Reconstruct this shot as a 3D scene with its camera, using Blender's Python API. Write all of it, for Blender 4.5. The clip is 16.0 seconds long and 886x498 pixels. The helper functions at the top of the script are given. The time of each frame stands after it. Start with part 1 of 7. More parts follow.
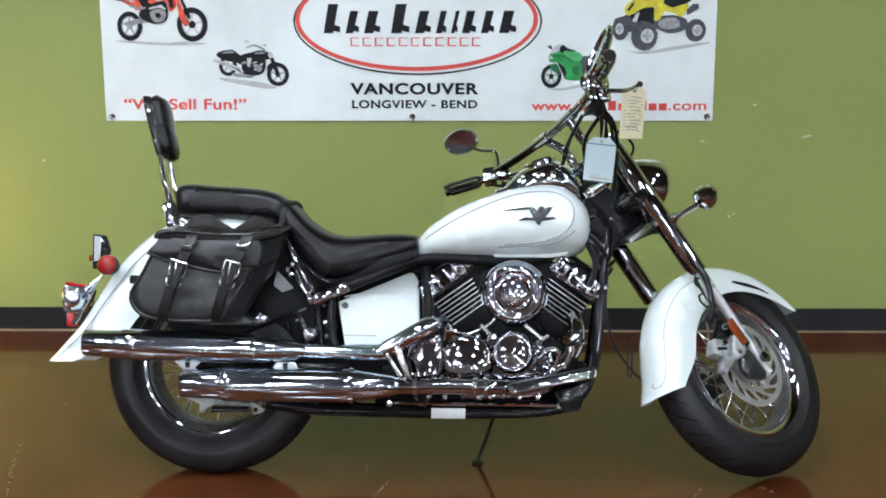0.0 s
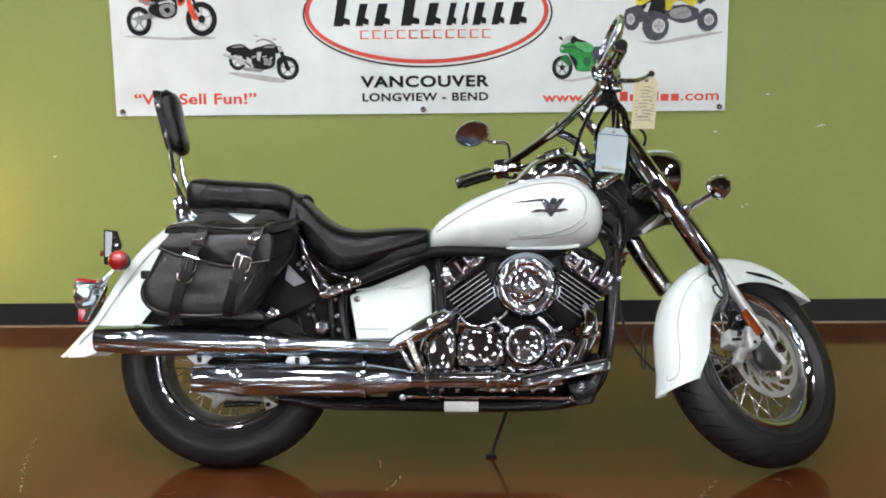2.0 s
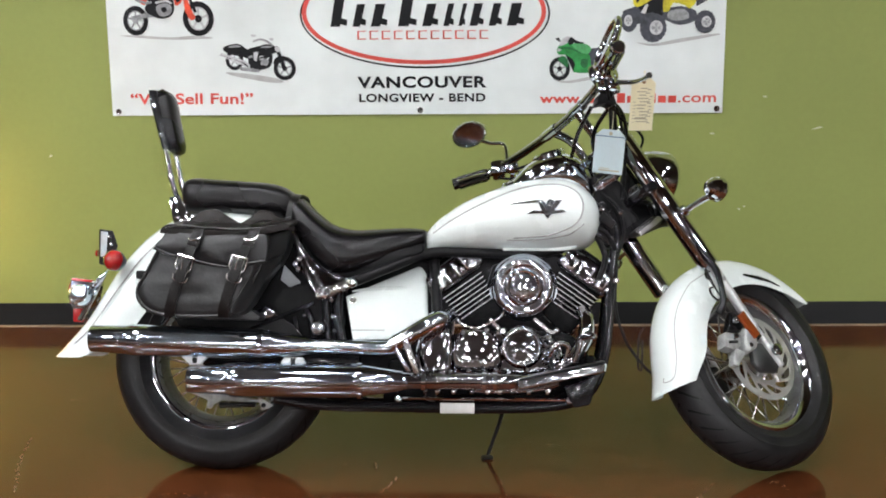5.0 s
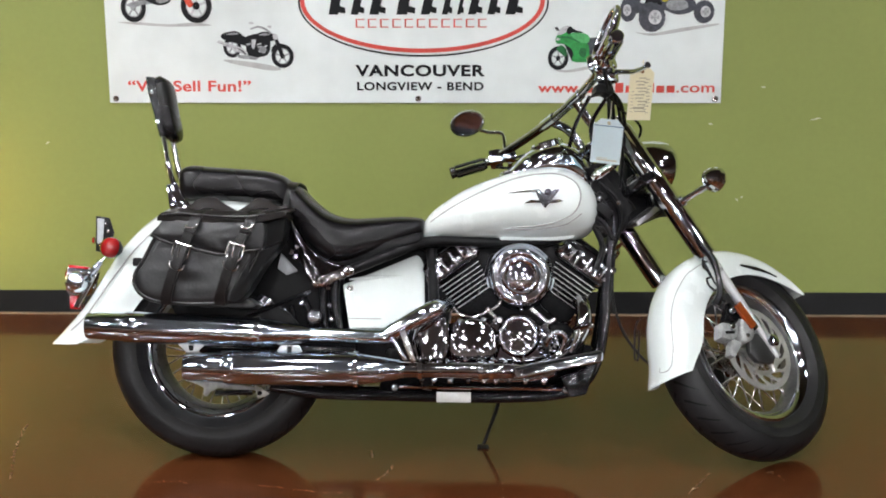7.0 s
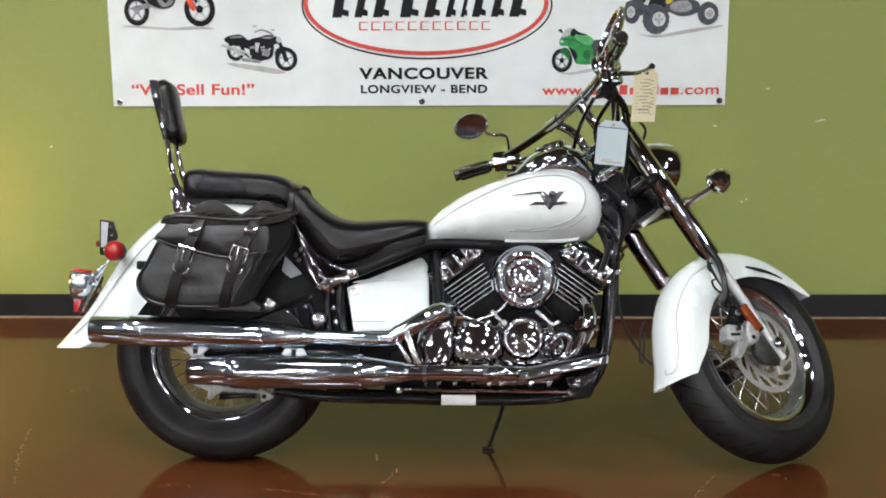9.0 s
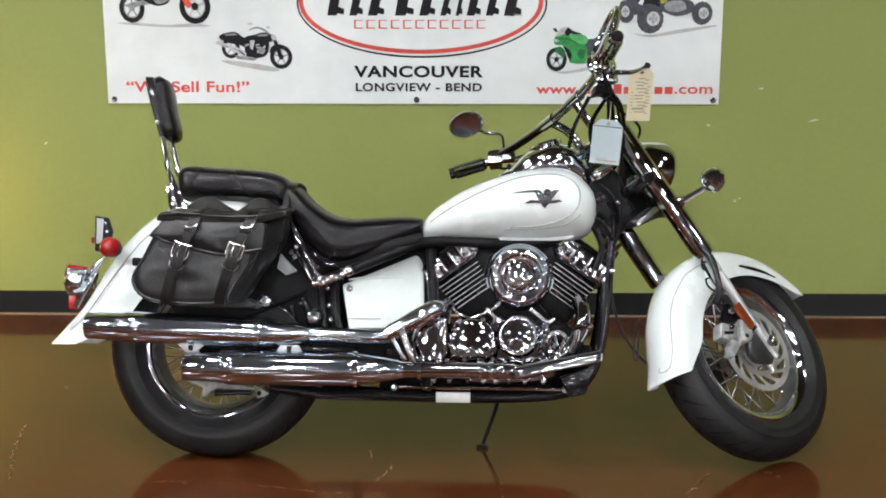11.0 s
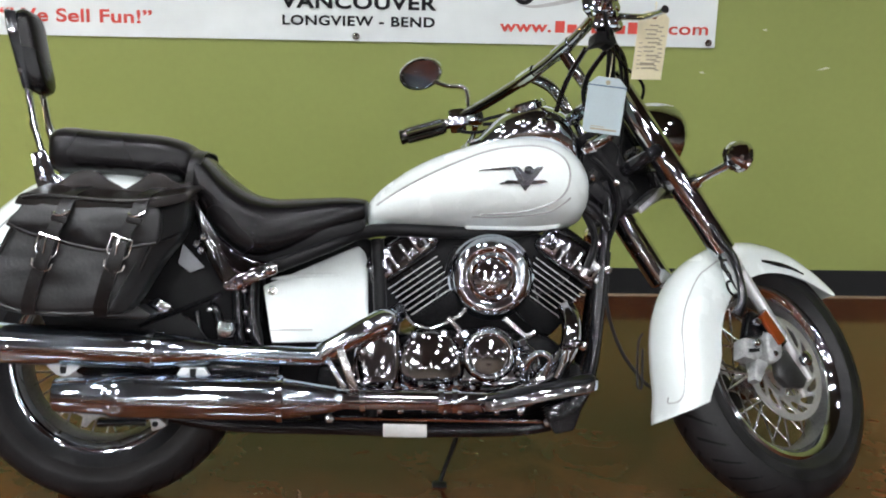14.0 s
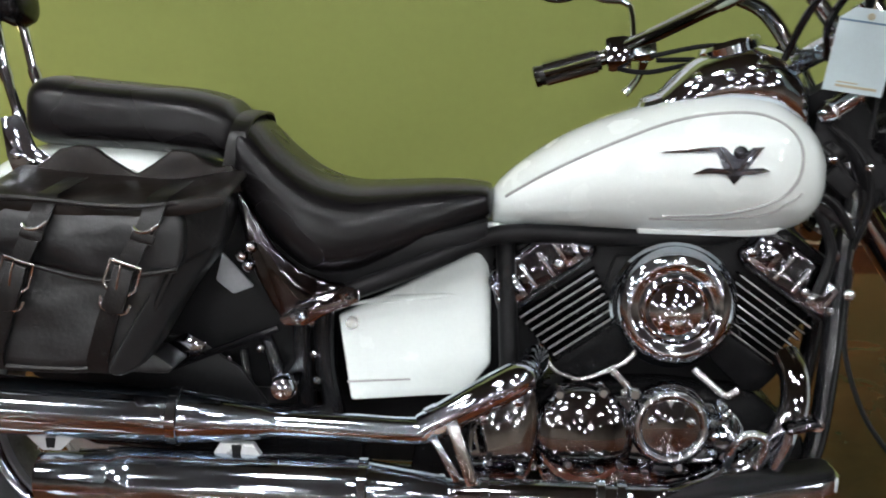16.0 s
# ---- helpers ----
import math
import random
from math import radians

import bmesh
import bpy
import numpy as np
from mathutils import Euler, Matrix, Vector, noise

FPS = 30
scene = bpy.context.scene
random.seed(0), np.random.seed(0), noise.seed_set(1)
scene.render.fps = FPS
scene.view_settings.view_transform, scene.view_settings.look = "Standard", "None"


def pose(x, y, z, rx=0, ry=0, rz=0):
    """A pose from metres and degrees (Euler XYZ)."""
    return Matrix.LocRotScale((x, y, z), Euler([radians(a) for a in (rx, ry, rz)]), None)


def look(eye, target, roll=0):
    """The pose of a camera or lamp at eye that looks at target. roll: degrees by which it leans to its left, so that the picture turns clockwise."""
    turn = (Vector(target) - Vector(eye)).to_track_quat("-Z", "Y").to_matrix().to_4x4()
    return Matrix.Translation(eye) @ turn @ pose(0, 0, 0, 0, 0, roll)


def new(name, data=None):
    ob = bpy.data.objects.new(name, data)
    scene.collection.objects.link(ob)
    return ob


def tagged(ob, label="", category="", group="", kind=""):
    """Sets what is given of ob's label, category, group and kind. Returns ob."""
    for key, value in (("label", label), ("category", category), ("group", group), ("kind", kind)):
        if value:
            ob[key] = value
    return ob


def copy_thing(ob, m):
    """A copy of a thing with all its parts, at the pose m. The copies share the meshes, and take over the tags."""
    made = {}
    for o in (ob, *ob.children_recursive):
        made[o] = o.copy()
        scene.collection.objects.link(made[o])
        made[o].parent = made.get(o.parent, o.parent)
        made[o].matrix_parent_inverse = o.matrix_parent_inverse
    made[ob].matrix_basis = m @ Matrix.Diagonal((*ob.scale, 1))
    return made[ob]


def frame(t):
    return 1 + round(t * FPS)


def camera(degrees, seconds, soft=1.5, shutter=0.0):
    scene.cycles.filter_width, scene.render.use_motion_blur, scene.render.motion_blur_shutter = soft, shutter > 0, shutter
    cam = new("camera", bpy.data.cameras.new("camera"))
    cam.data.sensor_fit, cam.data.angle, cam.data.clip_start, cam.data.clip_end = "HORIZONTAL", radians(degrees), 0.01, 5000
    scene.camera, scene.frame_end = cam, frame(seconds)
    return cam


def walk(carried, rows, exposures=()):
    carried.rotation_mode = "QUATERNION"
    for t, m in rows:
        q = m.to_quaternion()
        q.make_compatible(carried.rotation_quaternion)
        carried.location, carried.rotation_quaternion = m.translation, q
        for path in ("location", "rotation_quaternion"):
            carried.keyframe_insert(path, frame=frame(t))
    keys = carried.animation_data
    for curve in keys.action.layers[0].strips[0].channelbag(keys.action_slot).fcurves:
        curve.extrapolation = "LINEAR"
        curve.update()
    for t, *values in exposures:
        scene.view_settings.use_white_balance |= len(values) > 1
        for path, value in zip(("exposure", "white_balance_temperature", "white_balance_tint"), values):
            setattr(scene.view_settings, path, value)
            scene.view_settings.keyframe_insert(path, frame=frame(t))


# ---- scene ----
cam = camera(39.0, 16.0, soft=1.85, shutter=0.35)
PATH = [
    (0, (0.198, -0.142, 1.435), (0.169, 1.814, 1.018), -0.1),
    (0.5, (0.196, -0.137, 1.43), (0.156, 1.82, 1.019), -0.5),
    (1, (0.199, -0.139, 1.422), (0.158, 1.82, 1.02), -0.7),
    (1.5, (0.197, -0.128, 1.425), (0.152, 1.828, 1.01), -0.6),
    (2, (0.2, -0.124, 1.427), (0.151, 1.829, 1.001), -0.7),
    (2.5, (0.204, -0.125, 1.425), (0.167, 1.826, 0.986), -0.7),
    (3, (0.203, -0.122, 1.425), (0.17, 1.828, 0.982), -0.4),
    (3.5, (0.202, -0.118, 1.426), (0.158, 1.833, 0.985), -0.3),
    (4, (0.2, -0.119, 1.425), (0.158, 1.834, 0.996), -0.4),
    (6.5, (0.199, -0.109, 1.425), (0.154, 1.845, 1.002), -0.5),
    (7, (0.2, -0.112, 1.423), (0.161, 1.838, 0.982), -0.1),
    (7.5, (0.201, -0.114, 1.424), (0.155, 1.838, 0.991), -0.3),
    (8, (0.194, -0.11, 1.419), (0.151, 1.841, 0.981), -0.2),
    (8.5, (0.194, -0.106, 1.423), (0.149, 1.844, 0.982), -0.3),
    (9, (0.198, -0.105, 1.417), (0.153, 1.847, 0.982), -0.3),
    (11.5, (0.177, -0.118, 1.417), (0.159, 1.833, 0.978), 0.3),
    (12, (0.142, -0.102, 1.416), (0.191, 1.84, 0.938), 0.3),
    (12.5, (0.132, -0.006, 1.411), (0.218, 1.927, 0.905), 0.1),
    (13, (0.182, 0.211, 1.404), (0.2, 2.143, 0.887), 0.5),
    (13.5, (0.196, 0.435, 1.4), (0.187, 2.354, 0.836), 0.7),
    (14, (0.124, 0.708, 1.402), (0.208, 2.626, 0.84), 1.4),
    (14.5, (0.079, 0.965, 1.421), (0.174, 2.854, 0.771), 0.2),
    (15, (0.104, 1.242, 1.425), (0.081, 3.128, 0.76), -0.3),
    (15.5, (0.106, 1.455, 1.42), (0.05, 3.306, 0.665), -0.1),
    (16, (0.044, 1.688, 1.401), (-0.005, 3.514, 0.587), 0.7),
]
LIGHTING = [(0.0, 0.0, 6090, 7.5), (0.6, 0.0, 6380, 9.0), (1.5, 0.0, 6620, 9.8), (3.0, 0.0, 6760, 10.0), (12.0, 0.0, 6760, 10.0), (14.0, -0.02, 6640, 10.0), (14.8, -0.02, 6660, 9.6), (15.2, -0.08, 6700, 9.3), (15.5, -0.15, 6740, 9.0), (16.0, -0.20, 6740, 9.0)]
walk(cam, [(t, look(eye, target, roll)) for t, eye, target, roll in PATH], LIGHTING)

# ---- world and light ----
world = bpy.data.worlds.new("world")
scene.world = world
world.use_nodes = True
world.node_tree.nodes["Background"].inputs[0].default_value = (0.6, 0.65, 0.7, 1)
world.node_tree.nodes["Background"].inputs[1].default_value = 0.02
LAMP = 214.0


# ---- materials ----
def lin(r, g, b):
    return tuple(((c / 255) / 12.92 if c <= 10 else ((c / 255 + 0.055) / 1.055) ** 2.4) for c in (r, g, b)) + (1,)


def material(name, base, rough=0.5, metal=0.0, vary=0.15, scale=12.0, fine=160.0, bump=0.0, bump_scale=300.0,
             coat=0.0, rough_vary=0.1, emit=0.0, detail=6.0, gloss=0.5):
    """A procedural surface: base colour that varies at two scales, uneven gloss and a fine relief."""
    m = bpy.data.materials.new(name)
    m.use_nodes = True
    nt = m.node_tree
    b = nt.nodes["Principled BSDF"]
    b.inputs["Metallic"].default_value = metal
    b.inputs["Coat Weight"].default_value = coat
    b.inputs["Coat Roughness"].default_value = 0.04
    b.inputs["Specular IOR Level"].default_value = gloss
    tc = nt.nodes.new("ShaderNodeTexCoord")

    def tex(s, d):
        n = nt.nodes.new("ShaderNodeTexNoise")
        n.inputs["Scale"].default_value, n.inputs["Detail"].default_value = s, d
        nt.links.new(tc.outputs["Object"], n.inputs["Vector"])
        return n.outputs["Fac"]

    def span(src, lo, hi):
        r = nt.nodes.new("ShaderNodeMapRange")
        r.inputs["From Min"].default_value, r.inputs["From Max"].default_value = 0.3, 0.7
        r.inputs["To Min"].default_value, r.inputs["To Max"].default_value = lo, hi
        nt.links.new(src, r.inputs["Value"])
        return r.outputs["Result"]

    big, small = tex(scale, detail), tex(fine, 3.0)
    mul = nt.nodes.new("ShaderNodeMath")
    mul.operation = "MULTIPLY"
    nt.links.new(span(big, 1 - vary, 1 + vary), mul.inputs[0])
    nt.links.new(span(small, 1 - vary * 0.5, 1 + vary * 0.5), mul.inputs[1])
    mix = nt.nodes.new("ShaderNodeVectorMath")
    mix.operation = "SCALE"
    mix.inputs[0].default_value = base[:3]
    nt.links.new(mul.outputs[0], mix.inputs["Scale"])
    nt.links.new(mix.outputs[0], b.inputs["Base Color"])
    nt.links.new(span(big, max(0.02, rough * (1 - rough_vary)), min(1, rough * (1 + rough_vary))), b.inputs["Roughness"])
    if bump:
        bp = nt.nodes.new("ShaderNodeBump")
        bp.inputs["Strength"].default_value, bp.inputs["Distance"].default_value = bump, 0.002
        nt.links.new(tex(bump_scale, 4.0), bp.inputs["Height"])
        nt.links.new(bp.outputs[0], b.inputs["Normal"])
    if emit:
        b.inputs["Emission Color"].default_value = (*base[:3], 1)
        b.inputs["Emission Strength"].default_value = emit
    return m


WHITE = material("pearl_white_paint", (0.75, 0.81, 0.79, 1), 0.26, vary=0.03, coat=0.9)
CHROME = material("chrome", (0.71, 0.76, 0.82, 1), 0.06, 1.0, vary=0.05, rough_vary=0.5, bump=0.012, bump_scale=24)
PIPE = material("smooth_chrome", (0.58, 0.65, 0.73, 1), 0.085, 1.0, vary=0.04, rough_vary=0.3)
GREY_ALLOY = material("grey_alloy", (0.46, 0.46, 0.45, 1), 0.36, 0.85, vary=0.12, bump=0.1)
SLIDER = material("fork_slider_alloy", (0.50, 0.51, 0.51, 1), 0.34, 0.45, vary=0.06, rough_vary=0.3)
SATIN = material("satin_steel", (0.80, 0.80, 0.80, 1), 0.21, 1.0, vary=0.1, rough_vary=0.3)
BRIGHT = material("mirror_chrome", (0.66, 0.68, 0.71, 1), 0.028, 1.0, vary=0.05, rough_vary=0.3, bump=0.035, bump_scale=42)
CAST = material("caliper_casting", (0.34, 0.35, 0.345, 1), 0.45, 0.3, vary=0.25, scale=40, bump=0.25, bump_scale=200)
CLOUDED = material("clouded_chrome", (0.42, 0.42, 0.43, 1), 0.05, 1.0, vary=0.08, rough_vary=0.4)
CHROME_DARK = material("dark_chrome", (0.13, 0.125, 0.13, 1), 0.07, 1.0, vary=0.1, rough_vary=0.4)
POLISHED = material("polished_alloy", (0.60, 0.58, 0.56, 1), 0.15, 1.0, vary=0.08)
BED = material("dull_rim_bed", (0.17, 0.17, 0.17, 1), 0.42, 0.75, vary=0.25, scale=20)
DARK_ALLOY = material("grey_cast_alloy", (0.07, 0.07, 0.07, 1), 0.36, 0.8, vary=0.15, bump=0.1)
CHROME_DULL = material("satin_chrome", (0.50, 0.49, 0.48, 1), 0.20, 1.0, vary=0.08)
ALLOY = material("cast_alloy", (0.74, 0.74, 0.72, 1), 0.38, 0.85, vary=0.08, bump=0.1)
BLACK = material("black_enamel", (0.008, 0.008, 0.009, 1), 0.14, vary=0.2, coat=0.25, gloss=0.3)
BLACK_DULL = material("black_plastic", (0.0085, 0.0085, 0.0092, 1), 0.42, vary=0.2, bump=0.1, gloss=0.12)
FIN = material("black_engine_coating", (0.006, 0.006, 0.0065, 1), 0.26, vary=0.2, gloss=0.06)
FIN_EDGE = material("machined_fin_edge", (0.40, 0.40, 0.39, 1), 0.34, 1.0, vary=0.1)
SEAT = material("seat_vinyl", (0.0062, 0.0056, 0.0062, 1), 0.26, vary=0.1, scale=7, detail=1.0, gloss=0.27, rough_vary=0.12, bump=0.06, bump_scale=30)
LEATHER = material("saddlebag_leather", (0.0145, 0.015, 0.016, 1), 0.34, vary=0.25, scale=9, bump=0.25, bump_scale=140, gloss=0.46)
STRAP = material("strap_leather", (0.006, 0.0055, 0.0055, 1), 0.36, vary=0.3, bump=0.3, bump_scale=240, gloss=0.35)
YOKE = material("worn_brown_leather", (0.007, 0.0045, 0.0035, 1), 0.30, vary=0.5, scale=16, bump=0.3, bump_scale=90, gloss=0.2)
RUBBER = material("tyre_rubber", (0.0095, 0.0095, 0.0102, 1), 0.46, vary=0.35, scale=14, bump=0.25, gloss=0.36)
GRIP = material("grip_rubber", (0.010, 0.0095, 0.009, 1), 0.24, vary=0.2)
RED_LENS = material("red_lens", (0.30, 0.007, 0.008, 1), 0.12, vary=0.08, coat=0.6)
ORANGE = material("amber_reflector", (0.18, 0.036, 0.008, 1), 0.12, vary=0.15, coat=0.5)
STRIPE = material("grey_pinstripe", (0.33, 0.34, 0.335, 1), 0.3, vary=0.1)
BADGE = material("dark_badge", (0.050, 0.050, 0.056, 1), 0.26, 0.8, vary=0.6, scale=90, bump=0.5, bump_scale=150)
GREY_PANEL = material("grey_plastic", (0.38, 0.40, 0.42, 1), 0.4, vary=0.1)
STICKER = material("silver_sticker", (0.6, 0.6, 0.58, 1), 0.4, 0.3, vary=0.1)
WALL = material("olive_wall_paint", lin(141, 151, 83), 0.55, vary=0.04, scale=1.2, fine=40, bump=0.10, bump_scale=120)
WALL_FAR = material("plain_wall_paint", (0.105, 0.086, 0.068, 1), 0.8, vary=0.06, scale=1.0)
CEILING = material("dark_ceiling", (0.080, 0.075, 0.070, 1), 0.9, vary=0.1, scale=1.0)
SKIRTING = material("black_vinyl", (0.0055, 0.0055, 0.006, 1), 0.38, vary=0.2, scale=4, gloss=0.15)
SHEET = material("banner_vinyl", (0.795, 0.85, 0.835, 1), 0.42, vary=0.07, scale=1.7, fine=9.0, detail=2.0)
INK_DARK = material("charcoal_print", (0.011, 0.012, 0.014, 1), 0.5, vary=0.2, gloss=0.2)
INK_RED = material("red_print", (0.70, 0.085, 0.065, 1), 0.5, vary=0.05)
INK_GREEN = material("green_print", (0.02, 0.28, 0.06, 1), 0.5, vary=0.3, scale=30)
INK_YELLOW = material("yellow_print", (0.62, 0.55, 0.03, 1), 0.5, vary=0.2, scale=30)
INK_ORANGE = material("orange_red_print", (0.75, 0.09, 0.04, 1), 0.5, vary=0.25, scale=30)
INK_GREY = material("grey_print", (0.30, 0.31, 0.32, 1), 0.5, vary=0.3, scale=50)
INK_PALE = material("pale_grey_print", (0.55, 0.56, 0.57, 1), 0.5, vary=0.2, scale=60)
INK_SHADE = material("printed_shadow", (0.50, 0.51, 0.50, 1), 0.5, vary=0.15, scale=20)
INK_SLATE = material("slate_print", (0.055, 0.060, 0.075, 1), 0.5, vary=0.4, scale=60)
INK_GREEN_PALE = material("light_green_print", (0.08, 0.38, 0.13, 1), 0.5, vary=0.2, scale=40)
INK_GREEN_DARK = material("dark_green_print", (0.008, 0.13, 0.035, 1), 0.5, vary=0.3, scale=40)
CREAM = material("cream_card", (0.80, 0.75, 0.52, 1), 0.7, vary=0.04)
BLUE_CARD = material("pale_blue_card", (0.52, 0.63, 0.66, 1), 0.6, vary=0.04)
LAMP_GLOW = material("lamp_diffuser", (0.97, 1.0, 1.06, 1), 0.5, vary=0.0, emit=LAMP)
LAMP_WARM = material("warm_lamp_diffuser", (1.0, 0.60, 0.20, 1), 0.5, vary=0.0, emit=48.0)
LAMP_CASE = material("lamp_housing", (0.5, 0.5, 0.5, 1), 0.5, vary=0.05)


def floor_material():
    """Acid-stained, sealed concrete: brown with rusty and olive clouds, pale scratches and a wet gloss."""
    m = bpy.data.materials.new("stained_concrete")
    m.use_nodes = True
    nt = m.node_tree
    b = nt.nodes["Principled BSDF"]
    tc = nt.nodes.new("ShaderNodeTexCoord")

    def tex(s, d, distort=0.0):
        n = nt.nodes.new("ShaderNodeTexNoise")
        n.inputs["Scale"].default_value, n.inputs["Detail"].default_value = s, d
        n.inputs["Distortion"].default_value = distort
        nt.links.new(tc.outputs["Object"], n.inputs["Vector"])
        return n.outputs["Fac"]

    ramp = nt.nodes.new("ShaderNodeValToRGB")
    e = ramp.color_ramp.elements
    e[0].position, e[0].color = 0.30, (0.0552, 0.0169, 0.0056, 1)
    e[1].position, e[1].color = 0.72, (0.1003, 0.0348, 0.0109, 1)
    mid = e.new(0.5)
    mid.color = (0.0752, 0.0244, 0.0078, 1)
    nt.links.new(tex(1.6, 4.0, 0.6), ramp.inputs[0])
    rust = nt.nodes.new("ShaderNodeMix")
    rust.data_type = "RGBA"
    rust.inputs[7].default_value = (0.0903, 0.0262, 0.0086, 1)
    cut = nt.nodes.new("ShaderNodeMapRange")
    cut.inputs["From Min"].default_value, cut.inputs["From Max"].default_value = 0.44, 0.74
    nt.links.new(tex(0.9, 3.5, 0.4), cut.inputs["Value"])
    nt.links.new(cut.outputs[0], rust.inputs[0])
    nt.links.new(ramp.outputs[0], rust.inputs[6])
    # colour reddened on the near side to paint in the machine's dark reflection
    sep = nt.nodes.new("ShaderNodeSeparateXYZ")
    nt.links.new(tc.outputs["Object"], sep.inputs[0])
    wob = nt.nodes.new("ShaderNodeMath")
    wob.operation = "MULTIPLY_ADD"
    wob.inputs[1].default_value = 0.5
    nt.links.new(tex(2.5, 2.5, 0.3), wob.inputs[0])
    nt.links.new(sep.outputs[1], wob.inputs[2])
    reflect_zone = nt.nodes.new("ShaderNodeMapRange")
    reflect_zone.inputs["From Min"].default_value, reflect_zone.inputs["From Max"].default_value = 3.76, 3.56
    nt.links.new(wob.outputs[0], reflect_zone.inputs["Value"])
    dim = nt.nodes.new("ShaderNodeMath")
    dim.operation = "MULTIPLY"
    dim.inputs[1].default_value = 0.6
    nt.links.new(reflect_zone.outputs[0], dim.inputs[0])
    red = nt.nodes.new("ShaderNodeMix")
    red.data_type = "RGBA"
    red.inputs[7].default_value = (0.0719, 0.0192, 0.0069, 1)
    nt.links.new(dim.outputs[0], red.inputs[0])
    nt.links.new(rust.outputs[2], red.inputs[6])
    grain = nt.nodes.new("ShaderNodeMapRange")
    grain.inputs["From Min"].default_value, grain.inputs["From Max"].default_value = 0.3, 0.7
    grain.inputs["To Min"].default_value, grain.inputs["To Max"].default_value = 0.95, 1.05
    nt.links.new(tex(45.0, 8.0), grain.inputs["Value"])
    sc = nt.nodes.new("ShaderNodeVectorMath")
    sc.operation = "SCALE"
    nt.links.new(red.outputs[2], sc.inputs[0])
    nt.links.new(grain.outputs[0], sc.inputs["Scale"])
    # acid clouds and worn patches at hand size
    cloud = nt.nodes.new("ShaderNodeMapRange")
    cloud.inputs["From Min"].default_value, cloud.inputs["From Max"].default_value = 0.32, 0.68
    cloud.inputs["To Min"].default_value, cloud.inputs["To Max"].default_value = 0.74, 1.24
    nt.links.new(tex(5.5, 7.0, 0.9), cloud.inputs["Value"])
    sc2 = nt.nodes.new("ShaderNodeVectorMath")
    sc2.operation = "SCALE"
    nt.links.new(sc.outputs[0], sc2.inputs[0])
    nt.links.new(cloud.outputs[0], sc2.inputs["Scale"])
    nt.links.new(sc2.outputs[0], b.inputs["Base Color"])
    rg = nt.nodes.new("ShaderNodeMapRange")
    rg.inputs["From Min"].default_value, rg.inputs["From Max"].default_value = 0.3, 0.7
    rg.inputs["To Min"].default_value, rg.inputs["To Max"].default_value = 0.07, 0.15
    nt.links.new(tex(3.0, 6.0), rg.inputs["Value"])
    nt.links.new(rg.outputs[0], b.inputs["Roughness"])
    b.inputs["Specular IOR Level"].default_value = 0.37
    bp = nt.nodes.new("ShaderNodeBump")
    bp.inputs["Strength"].default_value, bp.inputs["Distance"].default_value = 0.03, 0.004
    nt.links.new(tex(5.0, 3.0), bp.inputs["Height"])
    nt.links.new(bp.outputs[0], b.inputs["Normal"])
    return m


FLOOR = floor_material()


